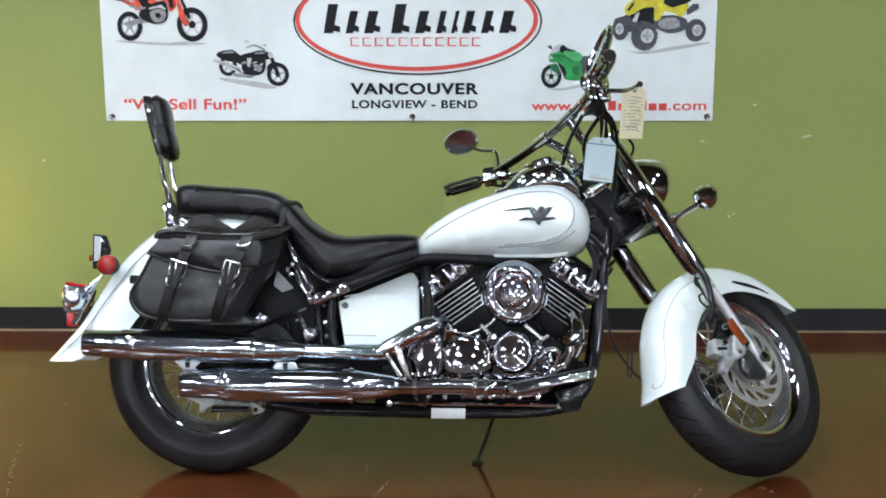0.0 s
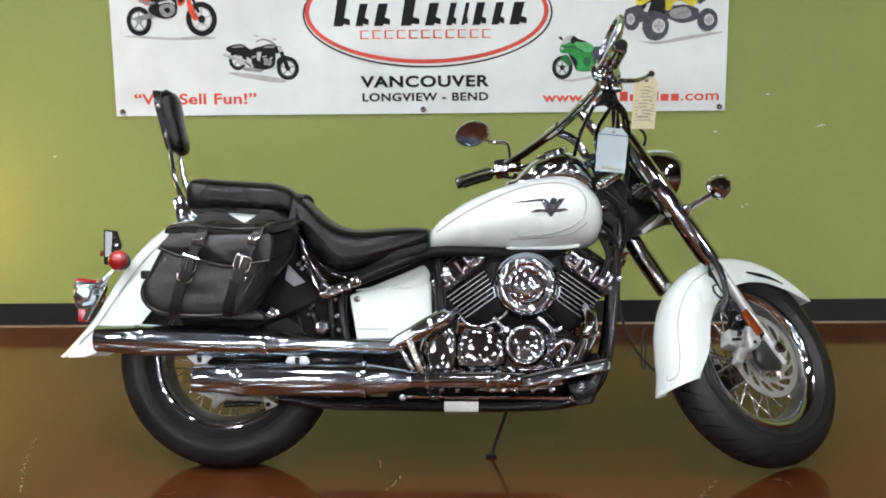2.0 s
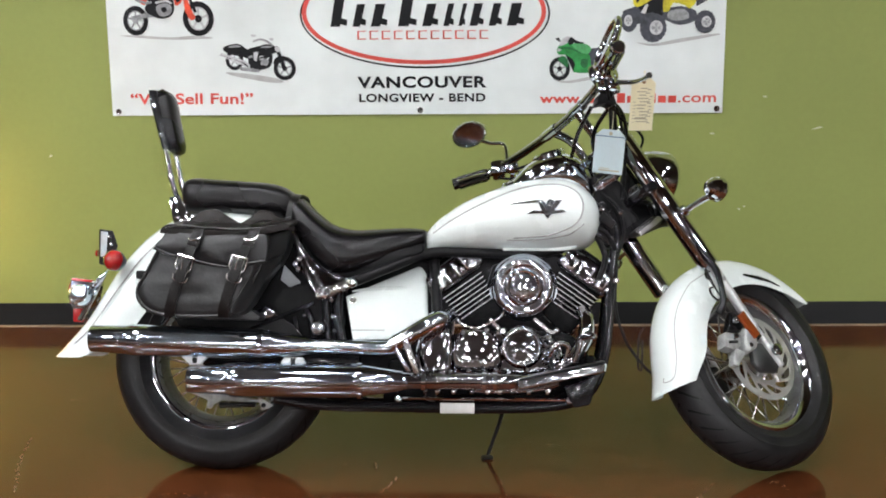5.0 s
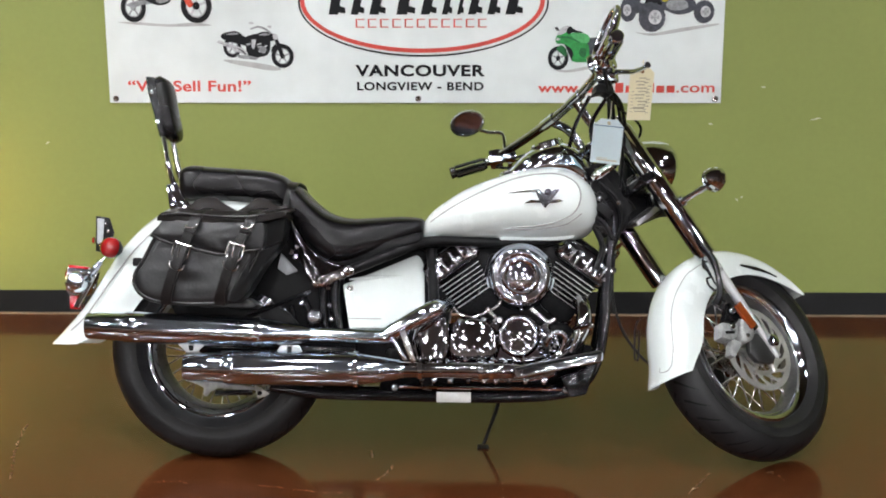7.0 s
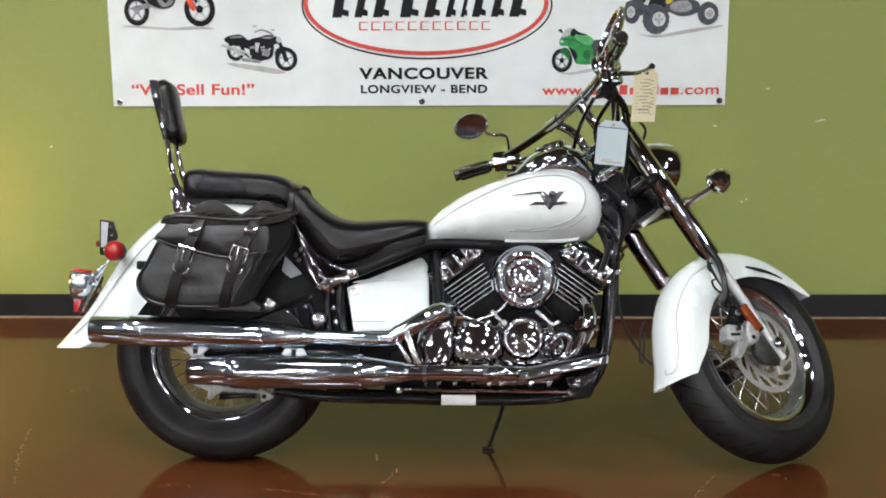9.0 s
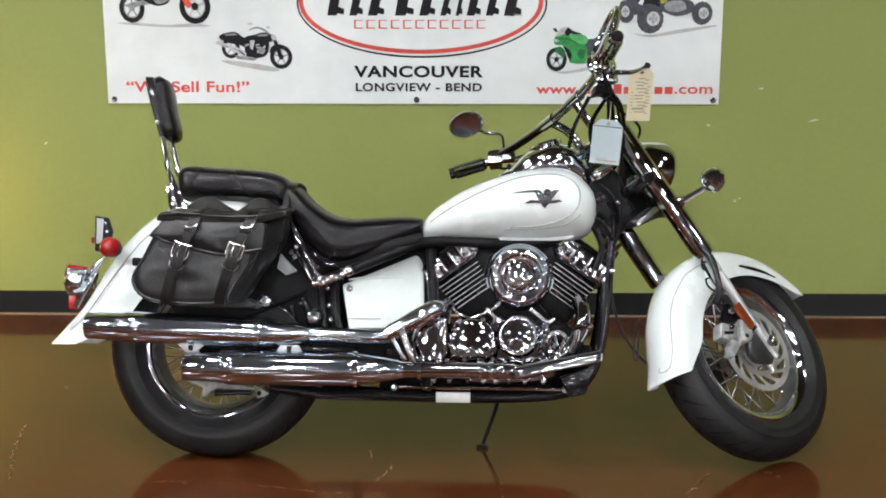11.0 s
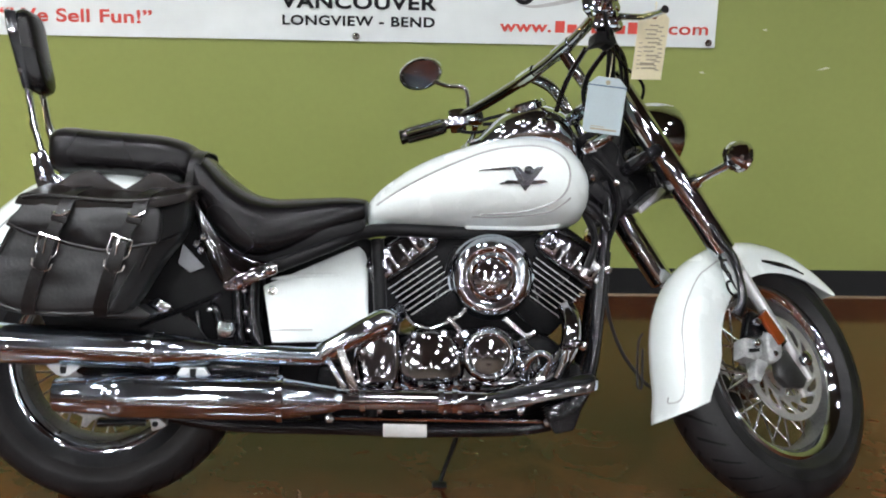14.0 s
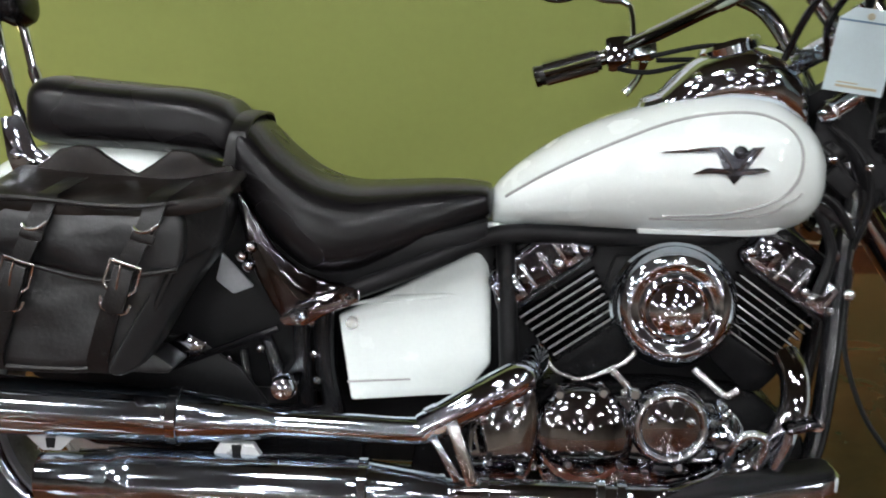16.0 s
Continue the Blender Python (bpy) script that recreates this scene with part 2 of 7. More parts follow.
# ---- mesh helpers ----
class Geo:
    """Vertices and faces of one mesh; the shapes below add to it."""

    def __init__(self):
        self.v, self.f = [], []

    def add(self, verts, faces):
        n = len(self.v)
        self.v += [Vector(p) for p in verts]
        self.f += [tuple(i + n for i in f) for f in faces]
        return self

    def rings(self, rings, closed=True, cap=True, loop=False):
        """Skins a row of rings of equal count."""
        k, n = len(rings[0]), len(rings)
        verts = [p for r in rings for p in r]
        faces = []
        for i in range(n if loop else n - 1):
            for j in range(k if closed else k - 1):
                a, b = i * k + j, i * k + (j + 1) % k
                c, d = ((i + 1) % n) * k + (j + 1) % k, ((i + 1) % n) * k + j
                faces.append((a, b, c, d))
        if cap and closed and not loop:
            faces += [tuple(range(k))[::-1], tuple((n - 1) * k + j for j in range(k))]
        return self.add(verts, faces)

    def tube(self, pts, r, seg=12, smooth=4, cap=True):
        """A round tube along a smoothed line; r is one radius or one for each point."""
        pts = [Vector(p) for p in pts]
        rad = list(r) if isinstance(r, (list, tuple)) else [r] * len(pts)
        if smooth > 1 and len(pts) > 2:
            path, rr = [], []
            for i in range(len(pts) - 1):
                p0, p1, p2, p3 = pts[max(i - 1, 0)], pts[i], pts[i + 1], pts[min(i + 2, len(pts) - 1)]
                for s in range(smooth):
                    t = s / smooth
                    path.append(0.5 * (2 * p1 + (p2 - p0) * t + (2 * p0 - 5 * p1 + 4 * p2 - p3) * t * t + (3 * p1 - p0 - 3 * p2 + p3) * t ** 3))
                    rr.append(rad[i] + (rad[i + 1] - rad[i]) * t)
            path.append(pts[-1]), rr.append(rad[-1])
        else:
            path, rr = pts, rad
        rings, side = [], None
        for i, p in enumerate(path):
            d = (path[min(i + 1, len(path) - 1)] - path[max(i - 1, 0)]).normalized()
            if side is None:
                side = d.orthogonal().normalized()
            side = (side - d * side.dot(d)).normalized()
            up = d.cross(side)
            rings.append([p + rr[i] * (math.cos(a) * side + math.sin(a) * up) for a in (2 * math.pi * j / seg for j in range(seg))])
        return self.rings(rings, cap=cap)

    def lathe(self, profile, at, axis, seg=40):
        """Turns a profile of (radius, height) round an axis through a point."""
        d = Vector(axis).normalized()
        side = d.orthogonal().normalized()
        up = d.cross(side)
        at = Vector(at)
        rings = [[at + d * h + max(r, 1e-4) * (math.cos(a) * side + math.sin(a) * up) for a in (2 * math.pi * j / seg for j in range(seg))] for r, h in profile]
        return self.rings(rings)

    def prism(self, outline, y0, y1, bevel=0.004, seg=2, shape=None):
        """A plate with the outline (x, z), from y0 to y1, with rounded edges; or shape(x, z, depth) places it."""
        bm = bmesh.new()
        vs = [bm.verts.new((x, y0, z)) for x, z in outline]
        f = bm.faces.new(vs)
        out = bmesh.ops.extrude_face_region(bm, geom=[f])
        bmesh.ops.translate(bm, vec=(0, y1 - y0, 0), verts=[g for g in out["geom"] if isinstance(g, bmesh.types.BMVert)])
        bmesh.ops.recalc_face_normals(bm, faces=bm.faces)
        if bevel:
            ed = [e for e in bm.edges if len(e.link_faces) == 2 and e.calc_face_angle(0) > 0.5]
            bmesh.ops.bevel(bm, geom=ed, offset=bevel, segments=seg, affect="EDGES", profile=0.5, clamp_overlap=True)
        bm.verts.index_update()
        self.add([v.co.copy() for v in bm.verts], [[v.index for v in f.verts] for f in bm.faces])
        bm.free()
        return self

    def box(self, at, size, bevel=0.004, turn=None):
        """A rounded block; turn is a matrix about its middle."""
        g = Geo()
        x, y, z = (s / 2 for s in size)
        g.prism([(-x, -z), (x, -z), (x, z), (-x, z)], -y, y, min(bevel, x, y, z))
        m = Matrix.Translation(at) @ (turn.to_4x4() if turn else Matrix())
        return self.add([m @ p for p in g.v], g.f)

    def moved(self, m):
        self.v = [m @ p for p in self.v]
        return self


def smooth_line(pts, n=6):
    """A closed outline, rounded through its points."""
    pts = [Vector(p) for p in pts]
    out, k = [], len(pts)
    for i in range(k):
        p0, p1, p2, p3 = pts[i - 1], pts[i], pts[(i + 1) % k], pts[(i + 2) % k]
        for s in range(n):
            t = s / n
            out.append(tuple(0.5 * (2 * p1 + (p2 - p0) * t + (2 * p0 - 5 * p1 + 4 * p2 - p3) * t * t + (3 * p1 - p0 - 3 * p2 + p3) * t ** 3)))
    return out


def pillow(outline, back, front, bulge, rings=7, wrinkle=0.003, seed=0.0):
    """A stuffed shape: the outline (x, z) rises from back to front and swells by bulge in the middle, slightly creased."""
    cx, cz = (sum(p[k] for p in outline) / len(outline) for k in (0, 1))
    rows = []
    side = -1 if front < back else 1
    for f, d in ((0.90, 0.0), (1.0, 0.12), (1.0, 0.5), (1.0, 0.82), (0.985, 0.94), (0.955, 1.0)):
        rows.append([(cx + (x - cx) * f, back + (front - back) * d, cz + (z - cz) * f) for x, z in outline])
    for k in range(1, rings):
        f = 0.955 * (1 - k / rings)
        y = front + side * bulge * (1 - (1 - k / rings) ** 2.2)
        row = []
        for x, z in outline:
            px, pz = cx + (x - cx) * f, cz + (z - cz) * f
            n = noise.noise(Vector((px * 9 + seed, pz * 22, seed))) + 0.5 * noise.noise(Vector((px * 30, pz * 34 + seed, 4.0)))
            row.append((px, y + wrinkle * n, pz))
        rows.append(row)
    return Geo().rings(rows)


def mesh_of(name, geo, mat, sharp=38):
    me = bpy.data.meshes.new(name)
    me.from_pydata(geo.v, [], geo.f)
    me.validate()
    bm = bmesh.new()
    bm.from_mesh(me)
    bmesh.ops.recalc_face_normals(bm, faces=bm.faces)
    bm.to_mesh(me)
    bm.free()
    me.polygons.foreach_set("use_smooth", [True] * len(me.polygons))
    me.set_sharp_from_angle(angle=radians(sharp))
    me.materials.append(mat)
    return me


def part(name, geo, mat, parent, label="", m=None, sharp=38):
    """One mesh under a thing or a part, in the thing's own space."""
    ob = new(name, mesh_of(name, geo, mat, sharp))
    ob.parent = parent
    if m is not None:
        ob.matrix_basis = m
    return tagged(ob, label)


def thing(name, label, category, m=None, group="", kind=""):
    ob = new(name)
    ob.empty_display_size = 0.1
    if m is not None:
        ob.matrix_basis = m
    return tagged(ob, label, category, group, kind)


def setting(name, geo, mat, label, category, sharp=30):
    return tagged(new(name, mesh_of(name, geo, mat, sharp)), label, category, kind="structure")


# ---- the room ----
WALL_Y, HALF, BACK, HIGH = 4.948, 11.5, -27.0, 4.8
ground = setting("floor", Geo().add([(x, y, z) for z in (0, -0.12) for x, y in ((-HALF - 0.2, BACK - 0.2), (HALF + 0.2, BACK - 0.2), (HALF + 0.2, WALL_Y + 0.2), (-HALF - 0.2, WALL_Y + 0.2))], [(0, 1, 2, 3), (7, 6, 5, 4), (0, 4, 5, 1), (1, 5, 6, 2), (2, 6, 7, 3), (3, 7, 4, 0)]), FLOOR,
        "glossy brown stained concrete showroom floor with rusty clouds", "floor")
wall_north = setting("wall_north", Geo().box((0, WALL_Y + 0.1, HIGH / 2), (2 * HALF + 0.4, 0.2, HIGH), 0), WALL,
                     "olive green painted showroom wall behind the motorcycle", "wall")
setting("wall_south", Geo().box((0, BACK - 0.1, HIGH / 2), (2 * HALF + 0.4, 0.2, HIGH), 0), WALL_FAR, "plain dark brown showroom wall", "wall")
setting("wall_west", Geo().box((-HALF - 0.1, (WALL_Y + BACK) / 2, HIGH / 2), (0.2, WALL_Y - BACK, HIGH), 0), WALL_FAR, "plain dark brown showroom wall", "wall")
setting("wall_east", Geo().box((HALF + 0.1, (WALL_Y + BACK) / 2, HIGH / 2), (0.2, WALL_Y - BACK, HIGH), 0), WALL_FAR, "plain dark brown showroom wall", "wall")
setting("ceiling", Geo().box((0, (WALL_Y + BACK) / 2, HIGH + 0.1), (2 * HALF + 0.4, WALL_Y - BACK + 0.4, 0.2), 0), CEILING, "dark open showroom ceiling", "ceiling")
sk = [(-0.010, 0.0), (-0.010, 0.004), (-0.006, 0.012), (-0.005, 0.094), (-0.003, 0.098), (0.0, 0.098), (0.0, 0.0)]
setting("baseboard", Geo().rings([[(x, WALL_Y + y, z) for y, z in sk] for x in (-HALF, HALF)]), SKIRTING, "black vinyl baseboard along the green wall", "baseboard")
SEAL = material("tan_sealant", (0.20, 0.14, 0.08, 1), 0.5, vary=0.3, scale=8)
setting("trim", Geo().rings([[(x, WALL_Y + y, z) for y, z in ((-0.024, 0.0), (-0.022, 0.0035), (-0.0104, 0.005), (-0.0104, 0.0))] for x in (-HALF, HALF)]), SEAL, "thin tan sealant line at the foot of the baseboard", "trim")

# lamps in the ceiling
def ceiling_light():
    lamp = thing("ceiling_light", "round warm white showroom ceiling light in a metal housing", "ceiling light", group="ceiling lights")
    part("housing", Geo().lathe([(0.05, 0.32), (0.06, 0.30), (0.14, 0.12), (0.17, 0.0), (0.165, 0.0), (0.135, 0.11), (0.05, 0.28)], (0, 0, 0), (0, 0, 1), 24), LAMP_CASE, lamp)
    part("diffuser", Geo().lathe([(0.001, 0.02), (0.114, 0.02), (0.114, 0.026), (0.001, 0.026)], (0, 0, 0), (0, 0, 1), 24), LAMP_GLOW, lamp, "glowing diffuser")
    part("stem", Geo().tube([(0, 0, 0.3), (0, 0, 0.62)], 0.012, 8), LAMP_CASE, lamp)
    return lamp


first = ceiling_light()
place = random.Random(11)
spots = []
for y, n, wide in ((1.7, 5, 11), (-0.6, 5, 12), (-3.4, 6, 15), (-6.5, 6, 18), (-10.0, 5, 19), (-14.0, 5, 19), (-18.0, 5, 19), (-22.0, 5, 19), (-25.0, 4, 19)):
    for k in range(n):
        x = ((k + 0.5) / n - 0.5) * wide - 0.25
        spots.append((x + place.uniform(-0.8, 0.8), y + place.uniform(-1.0, 1.0), place.choice((0.75, 1.0, 1.0, 1.5) if y > -8 else (0.8, 1.2, 1.7, 2.0))))
for i, (x, y, size) in enumerate(spots):
    m = pose(x, y, HIGH - 0.6 * size) @ Matrix.Scale(size, 4)
    if i == 0:
        first.matrix_basis = m
    else:
        copy_thing(first, m)
# unseen amber light near the wall past the motorcycle's tail; globe and cord assumed
pendant = thing("unseen_amber_lamp", "unseen amber light by the wall, in the assumed form of a globe lamp on a cord", "pendant lamp", pose(-2.08, 4.58, 0.52))
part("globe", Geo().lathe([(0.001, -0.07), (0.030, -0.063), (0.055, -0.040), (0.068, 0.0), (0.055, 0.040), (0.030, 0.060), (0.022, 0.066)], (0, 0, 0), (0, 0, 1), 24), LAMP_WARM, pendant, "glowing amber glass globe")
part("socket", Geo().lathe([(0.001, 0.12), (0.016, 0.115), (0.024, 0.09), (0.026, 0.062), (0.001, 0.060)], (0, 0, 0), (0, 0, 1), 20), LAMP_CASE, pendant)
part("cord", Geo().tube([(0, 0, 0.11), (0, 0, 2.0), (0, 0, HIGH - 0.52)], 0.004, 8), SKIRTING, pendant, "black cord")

# ---- the motorcycle ----
LEAN_DEG, STEER_DEG, RAKE_DEG = 16.0, 41.0, 35.0
WHEELBASE, R_REAR, R_FRONT = 1.565, 0.326, 0.320
BIKE = pose(-0.537, 3.375, 0.0, 0, 0, -1.2) @ pose(0, 0, 0, -LEAN_DEG)
HEAD = Vector((WHEELBASE + 0.153 - 0.85 * math.tan(radians(RAKE_DEG)), 0, 0.85))
STEER = (Matrix.Translation(HEAD) @ pose(0, 0, 0, 0, -RAKE_DEG) @ pose(0, 0, 0, 0, 0, STEER_DEG)
         @ pose(0, 0, 0, 0, RAKE_DEG) @ Matrix.Translation(-HEAD))
bike = thing("motorcycle", "pearl white cruiser motorcycle with chrome engine leaning on its side stand", "motorcycle", BIKE)
RIGHT = (0, -1, 0)


def turned(geo):
    """Carries a part of the fork round with the steering."""
    return geo.moved(STEER)


# wheels
def wheel(name, at, radius, width, rim_r, steer, tread):
    hub_at = Vector(at)
    m = (STEER if steer else Matrix()) @ Matrix.Translation(hub_at)
    w = part(name, Geo().lathe([(0.012, -0.075), (0.030, -0.073), (0.044, -0.066), (0.044, -0.050), (0.026, -0.042), (0.026, 0.042), (0.044, 0.050), (0.044, 0.066), (0.03, 0.073), (0.012, 0.075)], (0, 0, 0), RIGHT, 28),
             CHROME_DULL, bike, "spoked wheel with a polished hub", m)
    h = width / 2
    prof = [(rim_r, h * 0.62), (rim_r + 0.012, h * 0.80), (rim_r + 0.030, h * 0.94), (rim_r + 0.033, h * 0.99), (rim_r + 0.037, h * 0.99), (rim_r + 0.040, h * 0.965), (rim_r + 0.06, h), (radius - 0.052, h * 0.98), (radius - 0.034, h * 0.90),
            (radius - 0.022, h * 0.78), (radius - 0.0085, h * 0.52), (radius - 0.002, h * 0.26), (radius, 0)]
    prof = prof + [(r, -y) for r, y in prof[-2::-1]]
    g = Geo()
    seg = 96
    rings = []
    for k in range(seg):
        a = 2 * math.pi * k / seg
        rings.append([(r * math.cos(a), y, r * math.sin(a)) for r, y in prof])
    g.rings(rings, closed=False, loop=True)
    tyre = part("tyre", g, RUBBER, w, "black road tyre with cut tread", sharp=50)
    # tread grooves, cut as thin dark strips that follow the crown
    g = Geo()
    for k in range(tread):
        for side in (-1, 1):
            a0 = 2 * math.pi * (k + 0.25 * (side + 1)) / tread
            row = []
            for s in range(7):
                t = s / 6
                y = side * h * (0.10 + 0.72 * t)
                r = np.interp(abs(y) / h, [0, 0.26, 0.52, 0.78, 0.90], [radius, radius - 0.002, radius - 0.0085, radius - 0.022, radius - 0.034]) + 0.0008
                a = a0 + 0.16 * t ** 1.4
                row.append([(r * math.cos(a + d), y, r * math.sin(a + d)) for d in (-0.016 * (1 - 0.5 * t), 0.016 * (1 - 0.5 * t))])
            g.rings(row, closed=False)
    part("tread_groove", g, BLACK_DULL, tyre, "narrow dark tread grooves")
    # rim: two lips, a drop well
    lip = rim_r + 0.006
    prof = [(lip, h * 0.66), (lip + 0.003, h * 0.76), (lip - 0.003, h * 0.82), (lip - 0.010, h * 0.80), (lip - 0.018, h * 0.70), (lip - 0.024, h * 0.50), (lip - 0.034, h * 0.28), (lip - 0.036, 0)]
    prof = prof + [(r, -y) for r, y in prof[-2::-1]]
    rings = [[(r * math.cos(a), y, r * math.sin(a)) for r, y in prof] for a in (2 * math.pi * k / 72 for k in range(72))]
    part("rim", Geo().rings(rings, closed=False, loop=True), CHROME, w, "bright chrome wheel rim")
    bed = [(lip - 0.0248, h * 0.50), (lip - 0.0348, h * 0.28), (lip - 0.0368, 0), (lip - 0.0348, -h * 0.28), (lip - 0.0248, -h * 0.50)]
    rings = [[(r * math.cos(a), y, r * math.sin(a)) for r, y in bed] for a in (2 * math.pi * k / 72 for k in range(72))]
    part("rim_bed", Geo().rings(rings, closed=False, loop=True), BED, w, "dull grey bed of the rim")
    # spokes
    sp = mesh_of("spoke", Geo().tube([(0.040, 0.056, 0.0), (lip - 0.033, 0.010, 0.0)], 0.0022, 6), SATIN)
    nip = 36
    for k in range(nip):
        side = 1 if k % 2 else -1
        skew = 26 if (k // 2) % 2 else -26
        o = new("spoke", sp)
        o.parent = w
        a = 360 * k / nip
        # each spoke leaves the hub at a slant
        p0 = Vector((0.040 * math.cos(radians(a + skew * 1.6)), side * 0.056, 0.040 * math.sin(radians(a + skew * 1.6))))
        p1 = Vector(((lip - 0.033) * math.cos(radians(a)), side * 0.008, (lip - 0.033) * math.sin(radians(a))))
        d = p1 - p0
        q = (Vector((lip - 0.073, -0.046, 0)).normalized()).rotation_difference(d.normalized())
        k0 = d.length / Vector((lip - 0.073, -0.046, 0)).length
        o.matrix_basis = Matrix.Translation(p0) @ q.to_matrix().to_4x4() @ Matrix.Scale(k0, 4) @ Matrix.Translation((-0.040, -0.056, 0))
    return w


rear_wheel = wheel("rear_wheel", (0, 0, R_REAR), R_REAR, 0.160, 0.203, False, 34)
front_wheel = wheel("front_wheel", (WHEELBASE, 0, R_FRONT), R_FRONT, 0.128, 0.208, True, 34)

part("brake_drum", Geo().lathe([(0.020, 0.070), (0.060, 0.068), (0.088, 0.060), (0.098, 0.052), (0.100, 0.030), (0.100, -0.030), (0.060, -0.040)], (0, 0, 0), RIGHT, 36), GREY_ALLOY, rear_wheel, "grey alloy brake drum in the rear hub")
part("drum_rib", Geo().tube([(0.088 * math.cos(2 * math.pi * k / 24), -0.061, 0.088 * math.sin(2 * math.pi * k / 24)) for k in range(25)], 0.004, 8, 1), GREY_ALLOY, rear_wheel, "raised rim of the brake drum")

# front brake disc with curved slots: carrier, ring, bolts
def ring_band(r0, r1, y0, y1, n=72):
    """A flat ring between two radii, with thickness."""
    rows = []
    for k in range(n):
        a = 2 * math.pi * k / n
        c, s = math.cos(a), math.sin(a)
        rows.append([(r1 * c, y0, r1 * s), (r1 * c, y1, r1 * s), (r0 * c, y1, r0 * s), (r0 * c, y0, r0 * s)])
    return Geo().rings(rows, loop=True)


disc = part("brake_disc", ring_band(0.113, 0.129, -0.062, -0.066), ALLOY, front_wheel, "slotted steel brake disc")
part("disc_ring", ring_band(0.070, 0.083, -0.062, -0.0662), ALLOY, disc, "inner ring of the brake disc")
row = []
for q in range(6):
    t = q / 5
    r, a = 0.080 + 0.036 * t, 0.46 * t
    w_ = 0.0045 + 0.009 * abs(2 * t - 1) ** 1.5
    row.append([(r * math.cos(a) - w_ * math.sin(a), -0.0658, r * math.sin(a) + w_ * math.cos(a)), (r * math.cos(a) + w_ * math.sin(a), -0.0658, r * math.sin(a) - w_ * math.cos(a)),
                (r * math.cos(a) + w_ * math.sin(a), -0.0622, r * math.sin(a) - w_ * math.cos(a)), (r * math.cos(a) - w_ * math.sin(a), -0.0622, r * math.sin(a) + w_ * math.cos(a))])
blade = mesh_of("disc_blade", Geo().rings(row), ALLOY)
for k in range(14):
    o = new("disc_blade", blade)
    o.parent = disc
    o.matrix_basis = pose(0, 0, 0, 0, 360 * k / 14)
carrier = part("disc_carrier", Geo().lathe([(0.02, 0.05), (0.05, 0.05), (0.05, 0.066), (0.042, 0.07), (0.02, 0.072)], (0, 0, 0), RIGHT, 28), ALLOY, front_wheel, "grey alloy disc carrier")
for k in range(6):
    a = 2 * math.pi * k / 6
    c, s = math.cos(a), math.sin(a)
    part("carrier_arm", Geo().tube([(0.035 * c, -0.062, 0.035 * s), (0.06 * math.cos(a + 0.2), -0.064, 0.06 * math.sin(a + 0.2)), (0.084 * math.cos(a + 0.12), -0.064, 0.084 * math.sin(a + 0.12))], 0.007, 8), ALLOY, front_wheel)
for k in range(6):
    a = 2 * math.pi * (k + 0.5) / 6
    part("bolt", Geo().lathe([(0.001, 0.075), (0.006, 0.074), (0.006, 0.064)], (0.042 * math.cos(a), 0, 0.042 * math.sin(a)), RIGHT, 8), CHROME, front_wheel)


def fender(name, centre, arc, width, mat, steer, lip_in, thick=0.004):
    """A valanced mudguard: arc rows of (angle, crown radius, skirt radius) round the wheel's centre."""
    cx, cz = centre
    g = Geo()
    outer = []
    fine = []
    rows = [Vector(r) for r in arc]
    for i in range(len(rows) - 1):
        p0, p1, p2, p3 = rows[max(i - 1, 0)], rows[i], rows[i + 1], rows[min(i + 2, len(rows) - 1)]
        for s in range(8):
            t = s / 8
            fine.append(0.5 * (2 * p1 + (p2 - p0) * t + (2 * p0 - 5 * p1 + 4 * p2 - p3) * t * t + (3 * p1 - p0 - 3 * p2 + p3) * t ** 3))
    fine.append(rows[-1])

    def section(a, crown, skirt, k):
        c, s = math.cos(radians(a)), math.sin(radians(a))
        w_ = width / 2 - k
        crown -= k
        out = []
        for y, t in ((-1.0, 0.0), (-1.0, 0.22), (-0.99, 0.42), (-0.96, 0.60), (-0.87, 0.77), (-0.70, 0.895), (-0.42, 0.975), (0, 1.0),
                     (0.42, 0.975), (0.70, 0.895), (0.87, 0.77), (0.96, 0.60), (0.99, 0.42), (1.0, 0.22), (1.0, 0.0)):
            r = skirt + (crown - skirt) * t
            out.append((cx + r * c, w_ * y, cz + r * s))
        return out
    rings = []
    for a, crown, skirt in fine:
        rings.append(section(a, crown, skirt, 0) + section(a, crown, skirt, thick)[::-1])
    g.rings(rings)
    if steer:
        turned(g)
    return part(name, g, mat, bike, sharp=50)


front_fender = fender("front_fender", (WHEELBASE, R_FRONT), [
    (200, 0.374, 0.303), (194, 0.354, 0.268), (188, 0.341, 0.240), (181, 0.336, 0.223), (174, 0.332, 0.215), (156, 0.330, 0.212), (138, 0.330, 0.212), (118, 0.330, 0.218),
    (98, 0.331, 0.228), (80, 0.333, 0.244), (62, 0.336, 0.266), (48, 0.339, 0.290), (42, 0.337, 0.306), (40, 0.331, 0.316)], 0.150, WHITE, True, 0.1)
tagged(front_fender, "deep white front mudguard with pinstripe")
rear_fender = fender("rear_fender", (0, R_REAR), [
    (179.5, 0.498, 0.405), (175, 0.470, 0.345), (168, 0.436, 0.295), (160, 0.415, 0.265), (149, 0.408, 0.255), (136, 0.416, 0.250), (121, 0.430, 0.250),
    (108, 0.444, 0.255), (88, 0.450, 0.275), (66, 0.440, 0.30)], 0.215, WHITE, False, 0.1)
tagged(rear_fender, "white rear mudguard with a flared tail")

RISEN = [(118, 0.385), (128, 0.372), (138, 0.362), (150, 0.362), (160, 0.372), (168, 0.392), (174, 0.424)]
